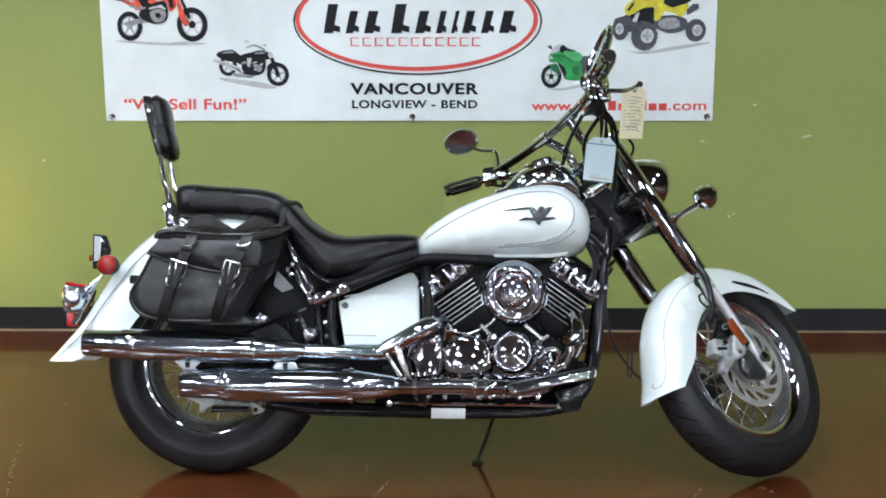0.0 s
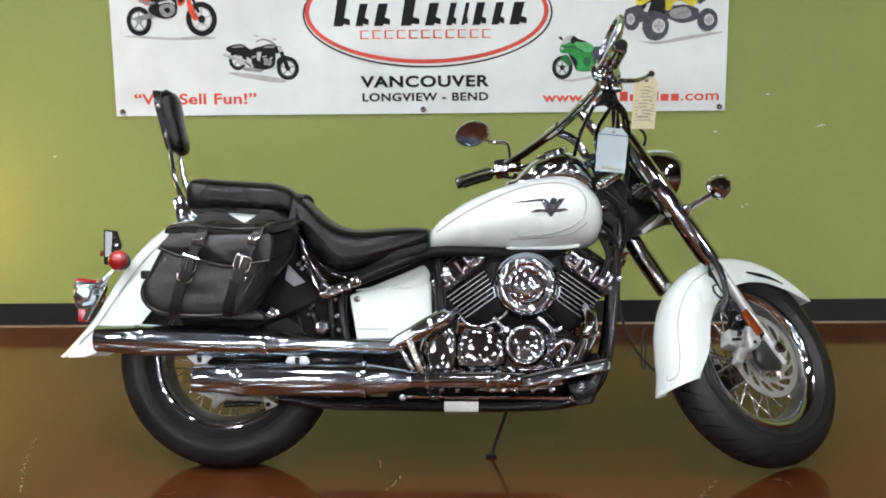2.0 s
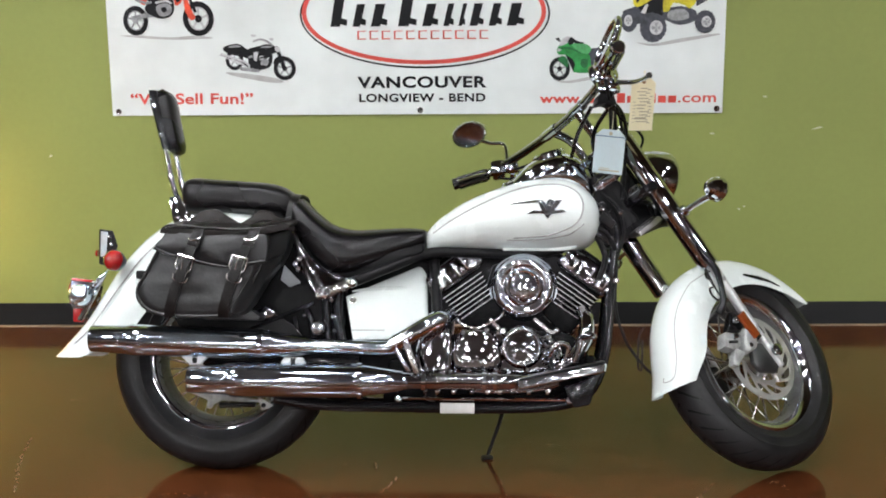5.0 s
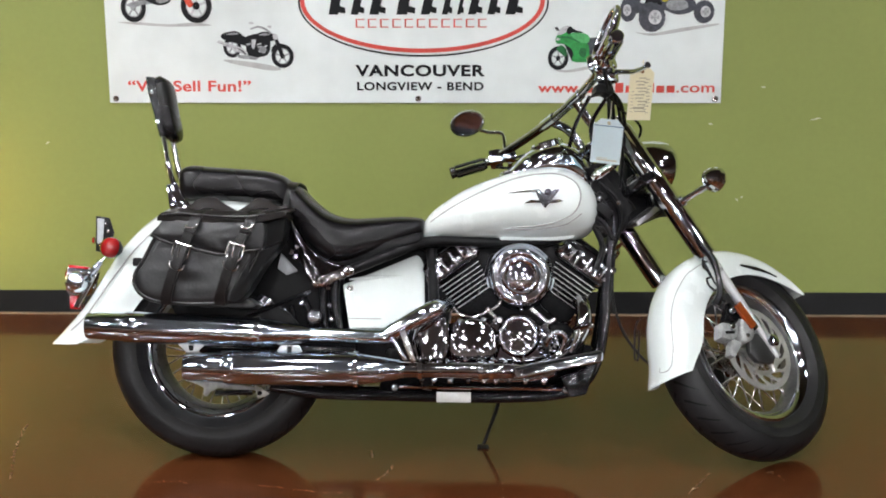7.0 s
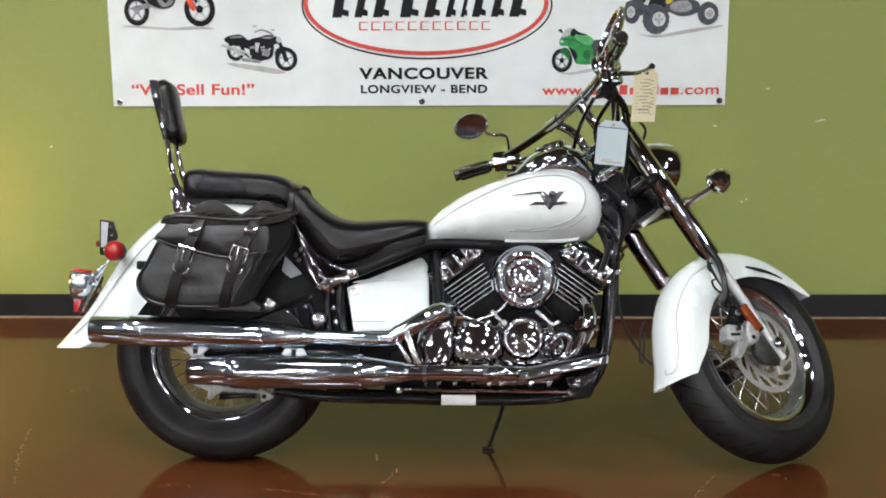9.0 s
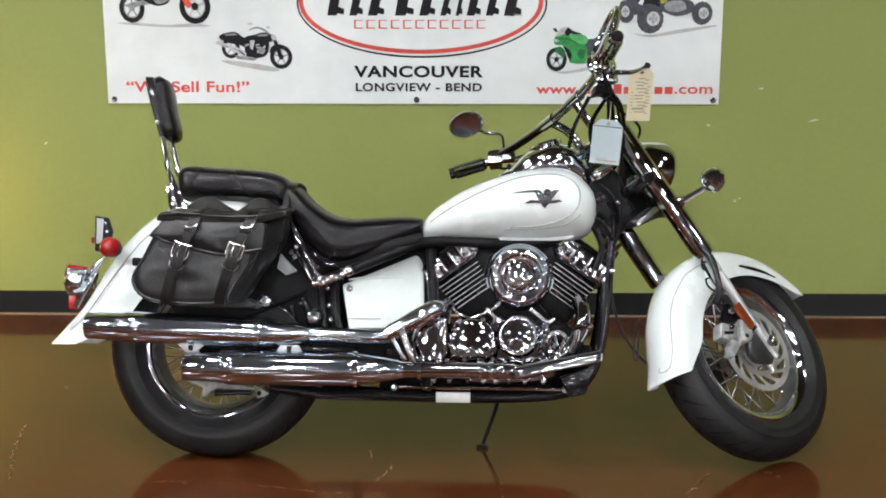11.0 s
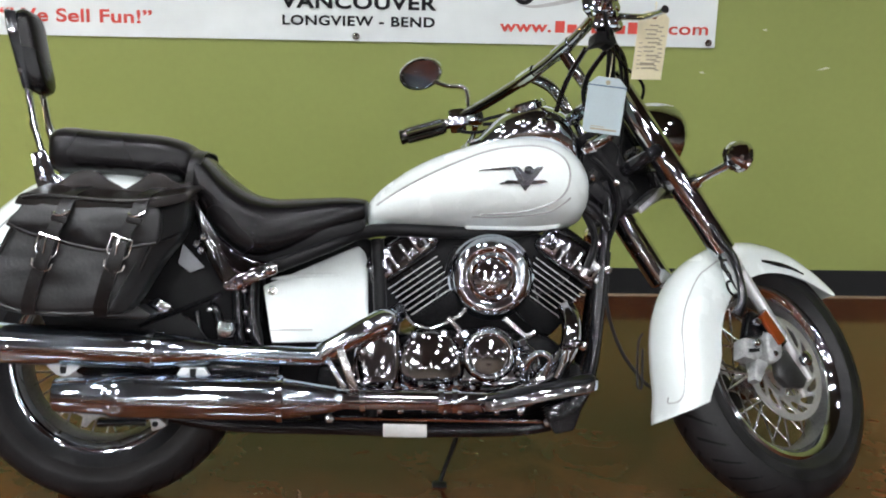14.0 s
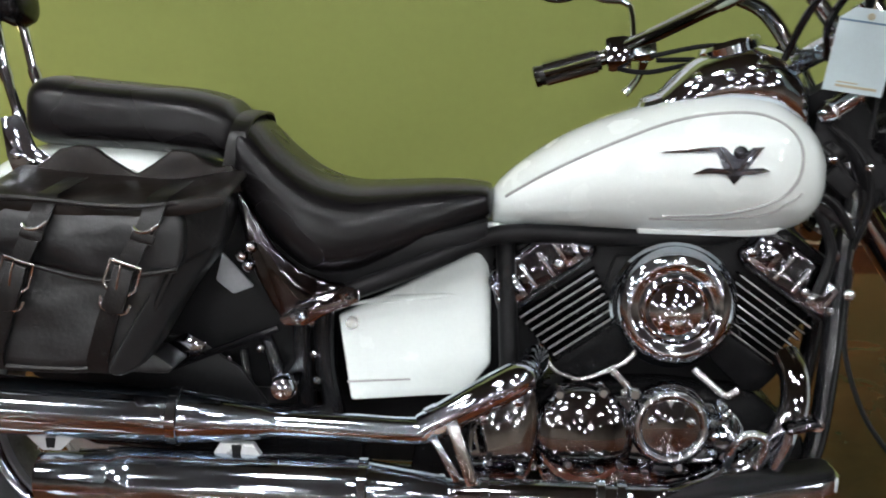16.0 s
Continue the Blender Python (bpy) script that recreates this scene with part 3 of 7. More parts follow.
part("pinstripe", Geo().tube([(r * math.cos(radians(a)), -0.1068, R_REAR + r * math.sin(radians(a))) for a, r in RISEN], 0.0022, 6, 5), STRIPE, rear_fender)

# fuel tank: a teardrop of rounded sections (x, bottom, top, half width, height of the widest place)
def body(rows, n=28, power=2.6, per=6, belly=None):
    rows = [Vector(r) for r in rows]
    fine = []
    for i in range(len(rows) - 1):
        p0, p1, p2, p3 = rows[max(i - 1, 0)], rows[i], rows[i + 1], rows[min(i + 2, len(rows) - 1)]
        for s in range(per):
            t = s / per
            fine.append(0.5 * (2 * p1 + (p2 - p0) * t + (2 * p0 - 5 * p1 + 4 * p2 - p3) * t * t + (3 * p1 - p0 - 3 * p2 + p3) * t ** 3))
    fine.append(rows[-1])
    rings = []
    for x, lo, hi, w_ in fine:
        ring = []
        for j in range(n):
            a = 2 * math.pi * j / n
            c, s = math.cos(a), math.sin(a)
            q = belly if belly and s < 0 else power
            y = w_ * math.copysign(abs(c) ** (2 / q), c)
            z = (lo + hi) / 2 + (hi - lo) / 2 * math.copysign(abs(s) ** (2 / q), s)
            ring.append((x, y, z))
        rings.append(ring)
    return rings


TANK = [Vector(r) for r in ((0.604, 0.655, 0.692, 0.034), (0.611, 0.648, 0.713, 0.056), (0.650, 0.645, 0.750, 0.084), (0.720, 0.643, 0.796, 0.115), (0.800, 0.642, 0.830, 0.138),
        (0.880, 0.641, 0.854, 0.150), (0.960, 0.642, 0.865, 0.153), (1.030, 0.647, 0.857, 0.145), (1.080, 0.659, 0.828, 0.122), (1.106, 0.682, 0.796, 0.088), (1.117, 0.712, 0.768, 0.045))]
tank = part("fuel_tank", Geo().rings(body(TANK, 80, 2.4, 6, 2.0)), WHITE, bike, "white teardrop fuel tank with grey pinstripes", sharp=60)


def through_rows(rows, per=6):
    """Rows of numbers, smoothed as the body's sections are."""
    out = []
    for i in range(len(rows) - 1):
        p0, p1, p2, p3 = rows[max(i - 1, 0)], rows[i], rows[i + 1], rows[min(i + 2, len(rows) - 1)]
        out += [0.5 * (2 * p1 + (p2 - p0) * t + (2 * p0 - 5 * p1 + 4 * p2 - p3) * t * t + (3 * p1 - p0 - 3 * p2 + p3) * t ** 3) for t in (k / per for k in range(per))]
    return out + [rows[-1]]


TANK_FINE = through_rows(TANK)


def tank_point(x, z, lift=0.0015):
    """The tank's right side at (x, z)."""
    xs = [r[0] for r in TANK_FINE]
    lo, hi, w_ = (float(np.interp(x, xs, [r[k] for r in TANK_FINE])) for k in (1, 2, 3))
    s = max(-1, min(1, (z - (lo + hi) / 2) / ((hi - lo) / 2)))
    q = 2.0 if s < 0 else 2.4
    return Vector((x, -w_ * max(0.0, 1 - abs(s) ** q) ** (1 / q) - lift, z))


g = Geo().prism([(0.828, 0.656), (0.831, 0.6465), (1.0, 0.6465), (1.040, 0.652), (1.050, 0.662), (0.84, 0.658)], -0.072, 0.072, 0.003)
part("rear_lip", Geo().prism([(0.596, 0.652), (0.600, 0.645), (0.645, 0.638), (0.648, 0.645), (0.61, 0.655)], -0.055, 0.055, 0.002), WHITE, tank, "white rear mounting lip of the tank")
part("tank_seam", g, WHITE, tank, "white welded seam under the tank")
g = Geo()
line = [(0.626, 0.698), (0.691, 0.740), (0.784, 0.787), (0.876, 0.823), (0.949, 0.836), (1.004, 0.834), (1.046, 0.812), (1.061, 0.778), (1.052, 0.736), (1.018, 0.707), (0.954, 0.687), (0.861, 0.680)]
g.tube([tank_point(x, z, 0.0004) for x, z in line], 0.0026, 6, 6)
part("pinstripe", g, STRIPE, tank)
g = Geo().tube([tank_point(x, z, 0.0004) for x, z in [(1.064, 0.721), (1.04, 0.702), (1.01, 0.687), (0.926, 0.676), (0.842, 0.675)]], 0.0022, 6, 6)
part("pinstripe", g, STRIPE, tank)


def on_tank(outline, lift=0.003):
    g = Geo()
    pts = [tank_point(x, z, lift) for x, z in outline]
    mid = sum(pts, Vector()) / len(pts)
    n = len(pts)
    g.add(pts + [p + Vector((0, 0.004, 0)) for p in pts] + [mid - Vector((0, 0.001, 0))], [(i, (i + 1) % n, 2 * n) for i in range(n)] + [(i, (i + 1) % n, n + (i + 1) % n, n + i) for i in range(n)])
    return g


badge = part("tank_badge", on_tank([(0.928, 0.787), (0.943, 0.787), (0.953, 0.768), (0.958, 0.762), (0.963, 0.768), (0.984, 0.788), (1.001, 0.789), (0.977, 0.757), (0.958, 0.742), (0.941, 0.757)]), BADGE, tank, "dark winged metal tank badge")
part("badge_spike", on_tank([(0.849, 0.776), (0.885, 0.7825), (0.920, 0.787), (0.940, 0.788), (0.938, 0.780), (0.915, 0.780), (0.885, 0.778)], 0.0034), BADGE, tank, "long thin spike of the badge")
part("badge_wing", on_tank([(0.898, 0.747), (0.918, 0.757), (0.945, 0.756), (0.975, 0.757), (1.000, 0.759), (1.010, 0.754), (0.988, 0.749), (0.958, 0.746), (0.930, 0.749)], 0.0045), BADGE, tank, "lower wing of the tank badge")
part("badge_tip", on_tank([(0.945, 0.749), (0.972, 0.749), (0.958, 0.733)], 0.0040), BADGE, tank, "pointed lower tip of the badge")
for pts in ([(0.935, 0.786), (0.946, 0.770), (0.955, 0.755)], [(0.994, 0.787), (0.976, 0.768), (0.962, 0.754)], [(0.908, 0.750), (0.935, 0.753), (0.952, 0.751)], [(0.966, 0.751), (0.985, 0.753), (1.004, 0.754)], [(0.856, 0.7775), (0.890, 0.7815), (0.93, 0.785)]):
    part("badge_line", Geo().tube([tank_point(x, z, 0.0052) for x, z in pts], 0.0012, 6, 3), CHROME, tank, "bright edge line of the badge")
part("badge_boss", Geo().lathe([(0.010, 0), (0.011, 0.004), (0.008, 0.007), (0.001, 0.008)], tank_point(0.966, 0.779, -0.003), RIGHT, 18), BADGE, tank, "small round boss on the badge")
# chrome console, speedometer and filler cap on the tank
g = Geo().rings(body([(0.835, 0.81, 0.838, 0.02), (0.863, 0.81, 0.868, 0.045), (0.905, 0.81, 0.910, 0.060), (0.950, 0.82, 0.932, 0.068), (0.990, 0.82, 0.943, 0.070), (1.030, 0.82, 0.938, 0.066), (1.060, 0.81, 0.922, 0.056), (1.083, 0.80, 0.892, 0.044), (1.097, 0.79, 0.855, 0.02)], 28, 2.2))
console = part("tank_console", g, CHROME, tank, "domed chrome instrument console on the tank")
part("speedometer", Geo().lathe([(0.048, -0.02), (0.050, 0.004), (0.046, 0.010), (0.043, 0.005), (0.02, 0.008), (0.001, 0.009)], (0.968, 0, 0.934), (-0.32, 0, 1), 32), CHROME, tank, "round chrome-rimmed speedometer")
part("fuel_cap", Geo().lathe([(0.024, -0.012), (0.026, 0.004), (0.020, 0.010), (0.001, 0.012)], (0.852, -0.020, 0.846), (-0.35, -0.25, 1), 24), CHROME, tank, "chrome filler cap")
for x, y, z in ((0.915, -0.050, 0.885), (0.96, -0.063, 0.892), (1.005, -0.064, 0.893)):
    part("console_knob", Geo().lathe([(0.010, -0.006), (0.010, 0.005), (0.006, 0.009), (0.001, 0.010)], (x, y, z), (0, -0.8, 0.6), 12), CHROME, tank)

# seats
g = Geo().rings(body([(0.606, 0.662, 0.700, 0.060), (0.597, 0.655, 0.712, 0.082), (0.54, 0.625, 0.716, 0.108), (0.46, 0.590, 0.712, 0.132), (0.39, 0.566, 0.710, 0.148), (0.335, 0.566, 0.724, 0.152), (0.285, 0.598, 0.758, 0.148),
                           (0.245, 0.648, 0.796, 0.140), (0.215, 0.690, 0.816, 0.128), (0.200, 0.72, 0.80, 0.10)], 96, 3.0))
seat = part("rider_seat", g, SEAT, bike, "deep black vinyl rider seat", sharp=60)
g = Geo().rings(body([(-0.119, 0.782, 0.838, 0.064), (-0.114, 0.764, 0.856, 0.092), (-0.085, 0.755, 0.865, 0.106), (-0.02, 0.752, 0.860, 0.112), (0.07, 0.750, 0.854, 0.115), (0.14, 0.745, 0.848, 0.114), (0.188, 0.740, 0.834, 0.107), (0.212, 0.742, 0.812, 0.092), (0.224, 0.750, 0.792, 0.06)], 80, 3.2))
part("passenger_seat", g, SEAT, bike, "black vinyl passenger pad", sharp=60)
rows = []
for k in range(25):
    a = radians(-28 + 236 * k / 24)
    c, q = math.cos(a), math.sin(a)
    y, z = math.copysign(abs(c) ** 0.66, c), math.copysign(abs(q) ** 0.66, q)
    rows.append([(0.214 + 0.012 * z - e, y * (0.128 + d), 0.752 + z * (0.062 + d)) for e, d in ((0.013, 0.0), (-0.013, -0.003), (-0.013, 0.001), (0.013, 0.004))])
g = Geo().rings(rows)
part("seat_strap", g, STRAP, bike, "black strap across the seat")

# sissy bar and backrest
rows = []
for k in range(21):
    t = k / 20
    z = 0.940 + 0.198 * t
    x = -0.157 - 0.042 * t - 0.006 * math.sin(math.pi * t)
    fat = (1 - abs(2 * t - 1) ** 5) ** 0.5 if 0 < k < 20 else 0.12
    rows.append([(x + 0.034 * fat * math.copysign(abs(math.cos(a)) ** 0.7, math.cos(a)), 0.062 * (0.35 + 0.65 * fat) * math.copysign(abs(math.sin(a)) ** 0.75, math.sin(a)), z) for a in (2 * math.pi * j / 28 for j in range(28))])
g = Geo().rings(rows)
backrest = part("backrest", g, SEAT, bike, "black padded vinyl backrest", sharp=60)
part("back_plate", Geo().prism([(-0.186, 0.948), (-0.168, 0.946), (-0.205, 1.128), (-0.232, 1.130), (-0.226, 1.090)], -0.064, 0.064, 0.004, 2), BLACK, backrest, "glossy black back plate of the backrest")
g = Geo().tube([(-0.118, -0.064, 0.735), (-0.138, -0.062, 0.800), (-0.158, -0.060, 0.865), (-0.174, -0.056, 0.94), (-0.204, -0.05, 1.05), (-0.218, -0.03, 1.10), (-0.220, 0, 1.112), (-0.218, 0.03, 1.10), (-0.204, 0.05, 1.05), (-0.174, 0.056, 0.94), (-0.158, 0.06, 0.865), (-0.138, 0.062, 0.800), (-0.118, 0.064, 0.735)], 0.0085, 10)
for y in (-0.061, 0.061):
    for x, z in ((-0.158, 0.865), (-0.138, 0.800)):
        part("bar_joint", Geo().tube([(x + 0.003, y, z - 0.009), (x - 0.003, y, z + 0.009)], 0.0102, 12), CHROME, backrest, "chrome joint of the sissy bar")
part("sissy_bar", g, CHROME, backrest, "bent chrome sissy bar")
for z, x in ((1.08, -0.212), (0.99, -0.192)):
    part("stud", Geo().lathe([(0.007, 0), (0.006, 0.004), (0.001, 0.006)], (x, -0.060, z), RIGHT, 12), CHROME, backrest)
for y in (-0.106, 0.106):
    part("bracket", Geo().prism([(-0.150, 0.800), (-0.118, 0.806), (-0.095, 0.755), (-0.06, 0.735), (-0.05, 0.715), (-0.125, 0.700), (-0.140, 0.74)], y - 0.004, y + 0.004, 0.002), CHROME, backrest, "chrome side bracket")
    part("bolt", Geo().lathe([(0.001, 0.013), (0.008, 0.012), (0.009, 0.0)], (-0.125, y - 0.002, 0.745), RIGHT, 10), CHROME, backrest)
    part("bolt", Geo().lathe([(0.001, 0.013), (0.008, 0.012), (0.009, 0.0)], (-0.122, y - 0.002, 0.715), RIGHT, 10), CHROME, backrest)

# tail: light, plate bracket, signals
lamp = part("tail_light", Geo().prism(smooth_line([(-0.462, 0.546), (-0.450, 0.565), (-0.395, 0.556), (-0.388, 0.540), (-0.410, 0.480), (-0.452, 0.476), (-0.464, 0.51)], 4), -0.044, 0.044, 0.006), CHROME, bike, "chrome tail light housing")
part("lens", Geo().prism([(-0.458, 0.556), (-0.456, 0.567), (-0.395, 0.559), (-0.392, 0.551)], -0.046, 0.046, 0.003), RED_LENS, lamp, "thin red upper lens")
part("lens", Geo().prism([(-0.468, 0.540), (-0.460, 0.558), (-0.454, 0.558), (-0.456, 0.480), (-0.464, 0.490)], -0.040, 0.040, 0.003), RED_LENS, lamp, "red rear lens")
for s in (-1, 1):
    part("housing", Geo().lathe([(0.035, -0.010), (0.0355, 0.004), (0.032, 0.016), (0.022, 0.026), (0.010, 0.030), (0.001, 0.031)], (-0.430, 0.040 * s, 0.514), (0, s, 0), 28), CHROME, lamp, "domed chrome side of the tail light")
    for x, z in ((-0.444, 0.536), (-0.415, 0.538), (-0.412, 0.500), (-0.445, 0.496)):
        part("bolt", Geo().lathe([(0.006, 0), (0.005, 0.008), (0.001, 0.009)], (x, 0.058 * s, z), (0, s, 0), 8), CHROME, lamp)
part("reflector", Geo().prism([(-0.454, 0.474), (-0.430, 0.474), (-0.428, 0.432), (-0.453, 0.434)], -0.036, 0.036, 0.004), RED_LENS, lamp, "small red lower reflector")
part("trim", Geo().tube([(-0.405, -0.046, 0.536), (-0.380, -0.05, 0.548), (-0.358, -0.050, 0.575)], 0.009, 10), CHROME, lamp, "chrome neck of the tail light")
part("stay", Geo().prism([(-0.362, 0.582), (-0.346, 0.594), (-0.384, 0.510), (-0.424, 0.436), (-0.440, 0.440), (-0.404, 0.505)], -0.042, -0.034, 0.003), CHROME, lamp, "bright metal stay of the tail light")
for x, z in ((-0.392, 0.545), (-0.385, 0.522), (-0.372, 0.560)):
    part("nut", Geo().lathe([(0.010, 0.0), (0.010, 0.006), (0.006, 0.012), (0.001, 0.013)], (x, -0.048, z), RIGHT, 8), CHROME, lamp)
g = Geo().prism([(-0.376, 0.712), (-0.334, 0.706), (-0.319, 0.662), (-0.336, 0.600), (-0.374, 0.606)], -0.050, -0.042, 0.003)
plate = part("plate_bracket", g, BLACK_DULL, bike, "black licence plate bracket")
part("panel", Geo().prism([(-0.370, 0.705), (-0.349, 0.702), (-0.352, 0.632), (-0.369, 0.628)], -0.0535, -0.048, 0.002), GREY_PANEL, plate, "pale grey side panel")
part("bulb", Geo().lathe([(0.010, 0.0), (0.009, 0.006), (0.001, 0.009)], (-0.386, -0.02, 0.640), (-1, 0, 0), 12), RED_LENS, plate, "small red far lamp")
for x, z in ((-0.341, 0.688), (-0.336, 0.664)):
    part("bolt", Geo().lathe([(0.006, 0), (0.005, 0.006), (0.001, 0.007)], (x, -0.050, z), RIGHT, 10), CHROME, plate)
for y in (-0.135, 0.135):
    s = part("rear_signal", Geo().lathe([(0.001, -0.034), (0.018, -0.030), (0.029, -0.012), (0.031, 0.0)], (-0.300, y, 0.612), (-0.45, -0.88 if y < 0 else 0.88, 0.1), 24), BLACK_DULL, bike, "round red rear turn signal")
    part("lens", Geo().lathe([(0.0312, 0.0), (0.0305, 0.010), (0.025, 0.021), (0.014, 0.029), (0.001, 0.032)], (-0.300, y, 0.612), (-0.45, -0.88 if y < 0 else 0.88, 0.1), 24), RED_LENS, s, "red domed lens")
    part("stalk", Geo().tube([(-0.30, y * 0.9, 0.608), (-0.310, y * 0.5, 0.60), (-0.32, 0, 0.60)], 0.009, 8), CHROME, s)

# side cover and frame
def edge_line(outline, cut):
    """An outline with short rounded corners and its sides divided."""
    pts = [Vector(p) for p in outline]
    out = []
    for i, p in enumerate(pts):
        a, b = pts[i - 1], pts[(i + 1) % len(pts)]
        p0, p1 = p + (a - p).normalized() * cut, p + (b - p).normalized() * cut
        out += [tuple(p0), tuple((p0 + p1) / 4 + p / 2), tuple(p1)]
        q = b + (p - b).normalized() * cut
        out += [tuple(p1.lerp(q, k / 5)) for k in range(1, 5)]
    return out


COVER = [(0.374, 0.510), (0.399, 0.384), (0.570, 0.386), (0.611, 0.430), (0.608, 0.530), (0.602, 0.613)]
SLANT = Matrix(((1, 0, 0, 0), (0.31, 1, 0.28, -0.010 - 0.31 * 0.39 - 0.28 * 0.39), (0, 0, 1, 0), (0, 0, 0, 1)))
side_cover = part("side_cover", pillow(edge_line(COVER, 0.005), -0.10, -0.130, 0.004, 9, 0.0).moved(SLANT), WHITE, bike, "white side cover panel")
part("ridge", Geo().tube([(0.392, -0.1265, 0.526), (0.45, -0.1305, 0.534), (0.53, -0.1305, 0.537), (0.592, -0.1265, 0.538)], [0.002, 0.0050, 0.0050, 0.002], 10, 3).moved(SLANT), WHITE, side_cover, "soft raised fold of the panel")
part("pinstripe", Geo().box((0.440, -0.1335, 0.413), (0.095, 0.002, 0.003), 0.0005).moved(SLANT), STRIPE, side_cover)
part("bolt", Geo().lathe([(0.010, -0.004), (0.010, 0.005), (0.006, 0.006), (0.001, 0.004)], (0.396, -0.130, 0.500), RIGHT, 14).moved(SLANT), CHROME_DULL, side_cover)


def frame_tube(pts, r=0.016, mat=BLACK, name="frame_tube", label="", sides=(-1, 1)):
    for s in sides:
        part(name, Geo().tube([(x, s * y, z) for x, y, z in pts], r, 12), mat, bike, label)


frame_tube([(0.17, 0.11, 0.215), (0.32, 0.105, 0.196), (0.55, 0.100, 0.192), (0.80, 0.100, 0.190), (0.99, 0.100, 0.200), (1.075, 0.095, 0.235), (1.118, 0.08, 0.32), (1.138, 0.06, 0.45), (1.150, 0.04, 0.60), (1.165, 0.03, 0.70), (1.150, 0.02, 0.76)], 0.017)
frame_tube([(1.14, 0.03, 0.78), (1.0, 0.045, 0.655), (0.80, 0.06, 0.640), (0.62, 0.08, 0.640), (0.52, 0.115, 0.602), (0.40, 0.125, 0.553), (0.30, 0.125, 0.520)], 0.015, BLACK_DULL)
frame_tube([(0.628, 0.04, 0.62), (0.636, 0.06, 0.50), (0.640, 0.08, 0.36), (0.62, 0.10, 0.21)], 0.016, BLACK_DULL)
frame_tube([(0.352, 0.105, 0.545), (0.352, 0.105, 0.45), (0.370, 0.105, 0.36), (0.40, 0.105, 0.22)], 0.017)
frame_tube([(0.316, 0.108, 0.53), (0.320, 0.108, 0.44), (0.328, 0.105, 0.34)], 0.014)
part("neck_cover", Geo().prism(smooth_line([(1.105, 0.850), (1.165, 0.868), (1.205, 0.800), (1.212, 0.700), (1.150, 0.655), (1.105, 0.700)], 3), -0.026, 0.026, 0.010, 2), BLACK_DULL, bike, "black cover over the steering head")
part("steering_head", Geo().lathe([(0.034, -0.09), (0.036, -0.07), (0.030, -0.05), (0.030, 0.05), (0.036, 0.07), (0.034, 0.09)], (1.155, 0, 0.80), (-math.sin(radians(RAKE_DEG)), 0, math.cos(radians(RAKE_DEG))), 24), BLACK_DULL, bike)
g = Geo().prism([(1.090, 0.70), (1.13, 0.69), (1.155, 0.735), (1.128, 0.80), (1.10, 0.78)], -0.04, 0.04, 0.01)
part("neck_cover", g, BLACK_DULL, bike, "black plastic neck cover")
g = Geo().prism([(1.094, 0.733), (1.162, 0.680), (1.144, 0.662), (1.088, 0.702)], -0.066, -0.058, 0.003)
plate = part("neck_plate", g, BLACK, bike, "black neck gusset plate below the tank")
part("edge", Geo().tube([(1.096, -0.0675, 0.729), (1.155, -0.0675, 0.681)], 0.0026, 8), SATIN, plate, "bright upper edge of the plate")
# rear brake lever, torque arm and wheel adjuster behind the mufflers
part("torque_arm", Geo().tube([(0.004, -0.086, 0.192), (0.050, -0.087, 0.194), (0.112, -0.088, 0.195)], [0.010, 0.0085, 0.0085], 12, 1), BLACK, bike, "black brake torque arm at the rear wheel")
part("brake_lever", Geo().prism([(-0.080, 0.226), (-0.018, 0.226), (0.126, 0.209), (0.126, 0.201), (0.010, 0.206), (-0.010, 0.196), (-0.022, 0.181), (-0.032, 0.184), (-0.030, 0.206), (-0.050, 0.216)], -0.090, -0.080, 0.003, 2), CAST, bike, "grey alloy brake lever plate")
adjuster = part("wheel_adjuster", Geo().prism([(0.120, 0.216), (0.137, 0.210), (0.165, 0.193), (0.150, 0.184), (0.130, 0.177), (0.126, 0.194)], -0.104, -0.092, 0.003, 2), GREY_ALLOY, bike, "bright metal wheel adjuster plate")
part("bolt", Geo().lathe([(0.007, 0.0), (0.007, 0.004), (0.004, 0.006), (0.001, 0.006)], (0.137, -0.104, 0.194), RIGHT, 10), BLACK_DULL, adjuster)
# swingarm, inner guard, seat strut with chrome tips
g = Geo().prism([(-0.04, 0.345), (0.05, 0.36), (0.35, 0.37), (0.42, 0.34), (0.42, 0.28), (0.2, 0.285), (0.0, 0.295), (-0.04, 0.31)], -0.135, -0.10, 0.010)
part("swingarm", g, BLACK, bike, "black swingarm")
g = Geo().prism([(-0.04, 0.345), (0.05, 0.36), (0.35, 0.37), (0.42, 0.34), (0.42, 0.28), (0.2, 0.285), (0.0, 0.295), (-0.04, 0.31)], 0.10, 0.135, 0.010)
part("swingarm", g, BLACK, bike, "black swingarm")
g = Geo().prism([(0.0, 0.70), (0.215, 0.70), (0.30, 0.55), (0.37, 0.54), (0.36, 0.38), (0.10, 0.39), (-0.10, 0.42), (-0.15, 0.50), (-0.12, 0.62)], -0.088, 0.088, 0.01)
part("inner_guard", g, BLACK_DULL, bike, "black inner mudguard and battery box")
g = Geo().prism([(0.226, 0.704), (0.246, 0.669), (0.281, 0.616), (0.32, 0.583), (0.358, 0.569), (0.39, 0.564), (0.379, 0.552), (0.323, 0.523), (0.298, 0.502), (0.281, 0.523), (0.252, 0.575), (0.235, 0.632), (0.222, 0.688)], -0.146, -0.126, 0.007, 3)
# chrome strut; its dark reflection is painted in with a darker metal
strut = part("fender_strut", g, CHROME_DARK, bike, "chrome mudguard strut along the seat, its dark reflection put into the colour")
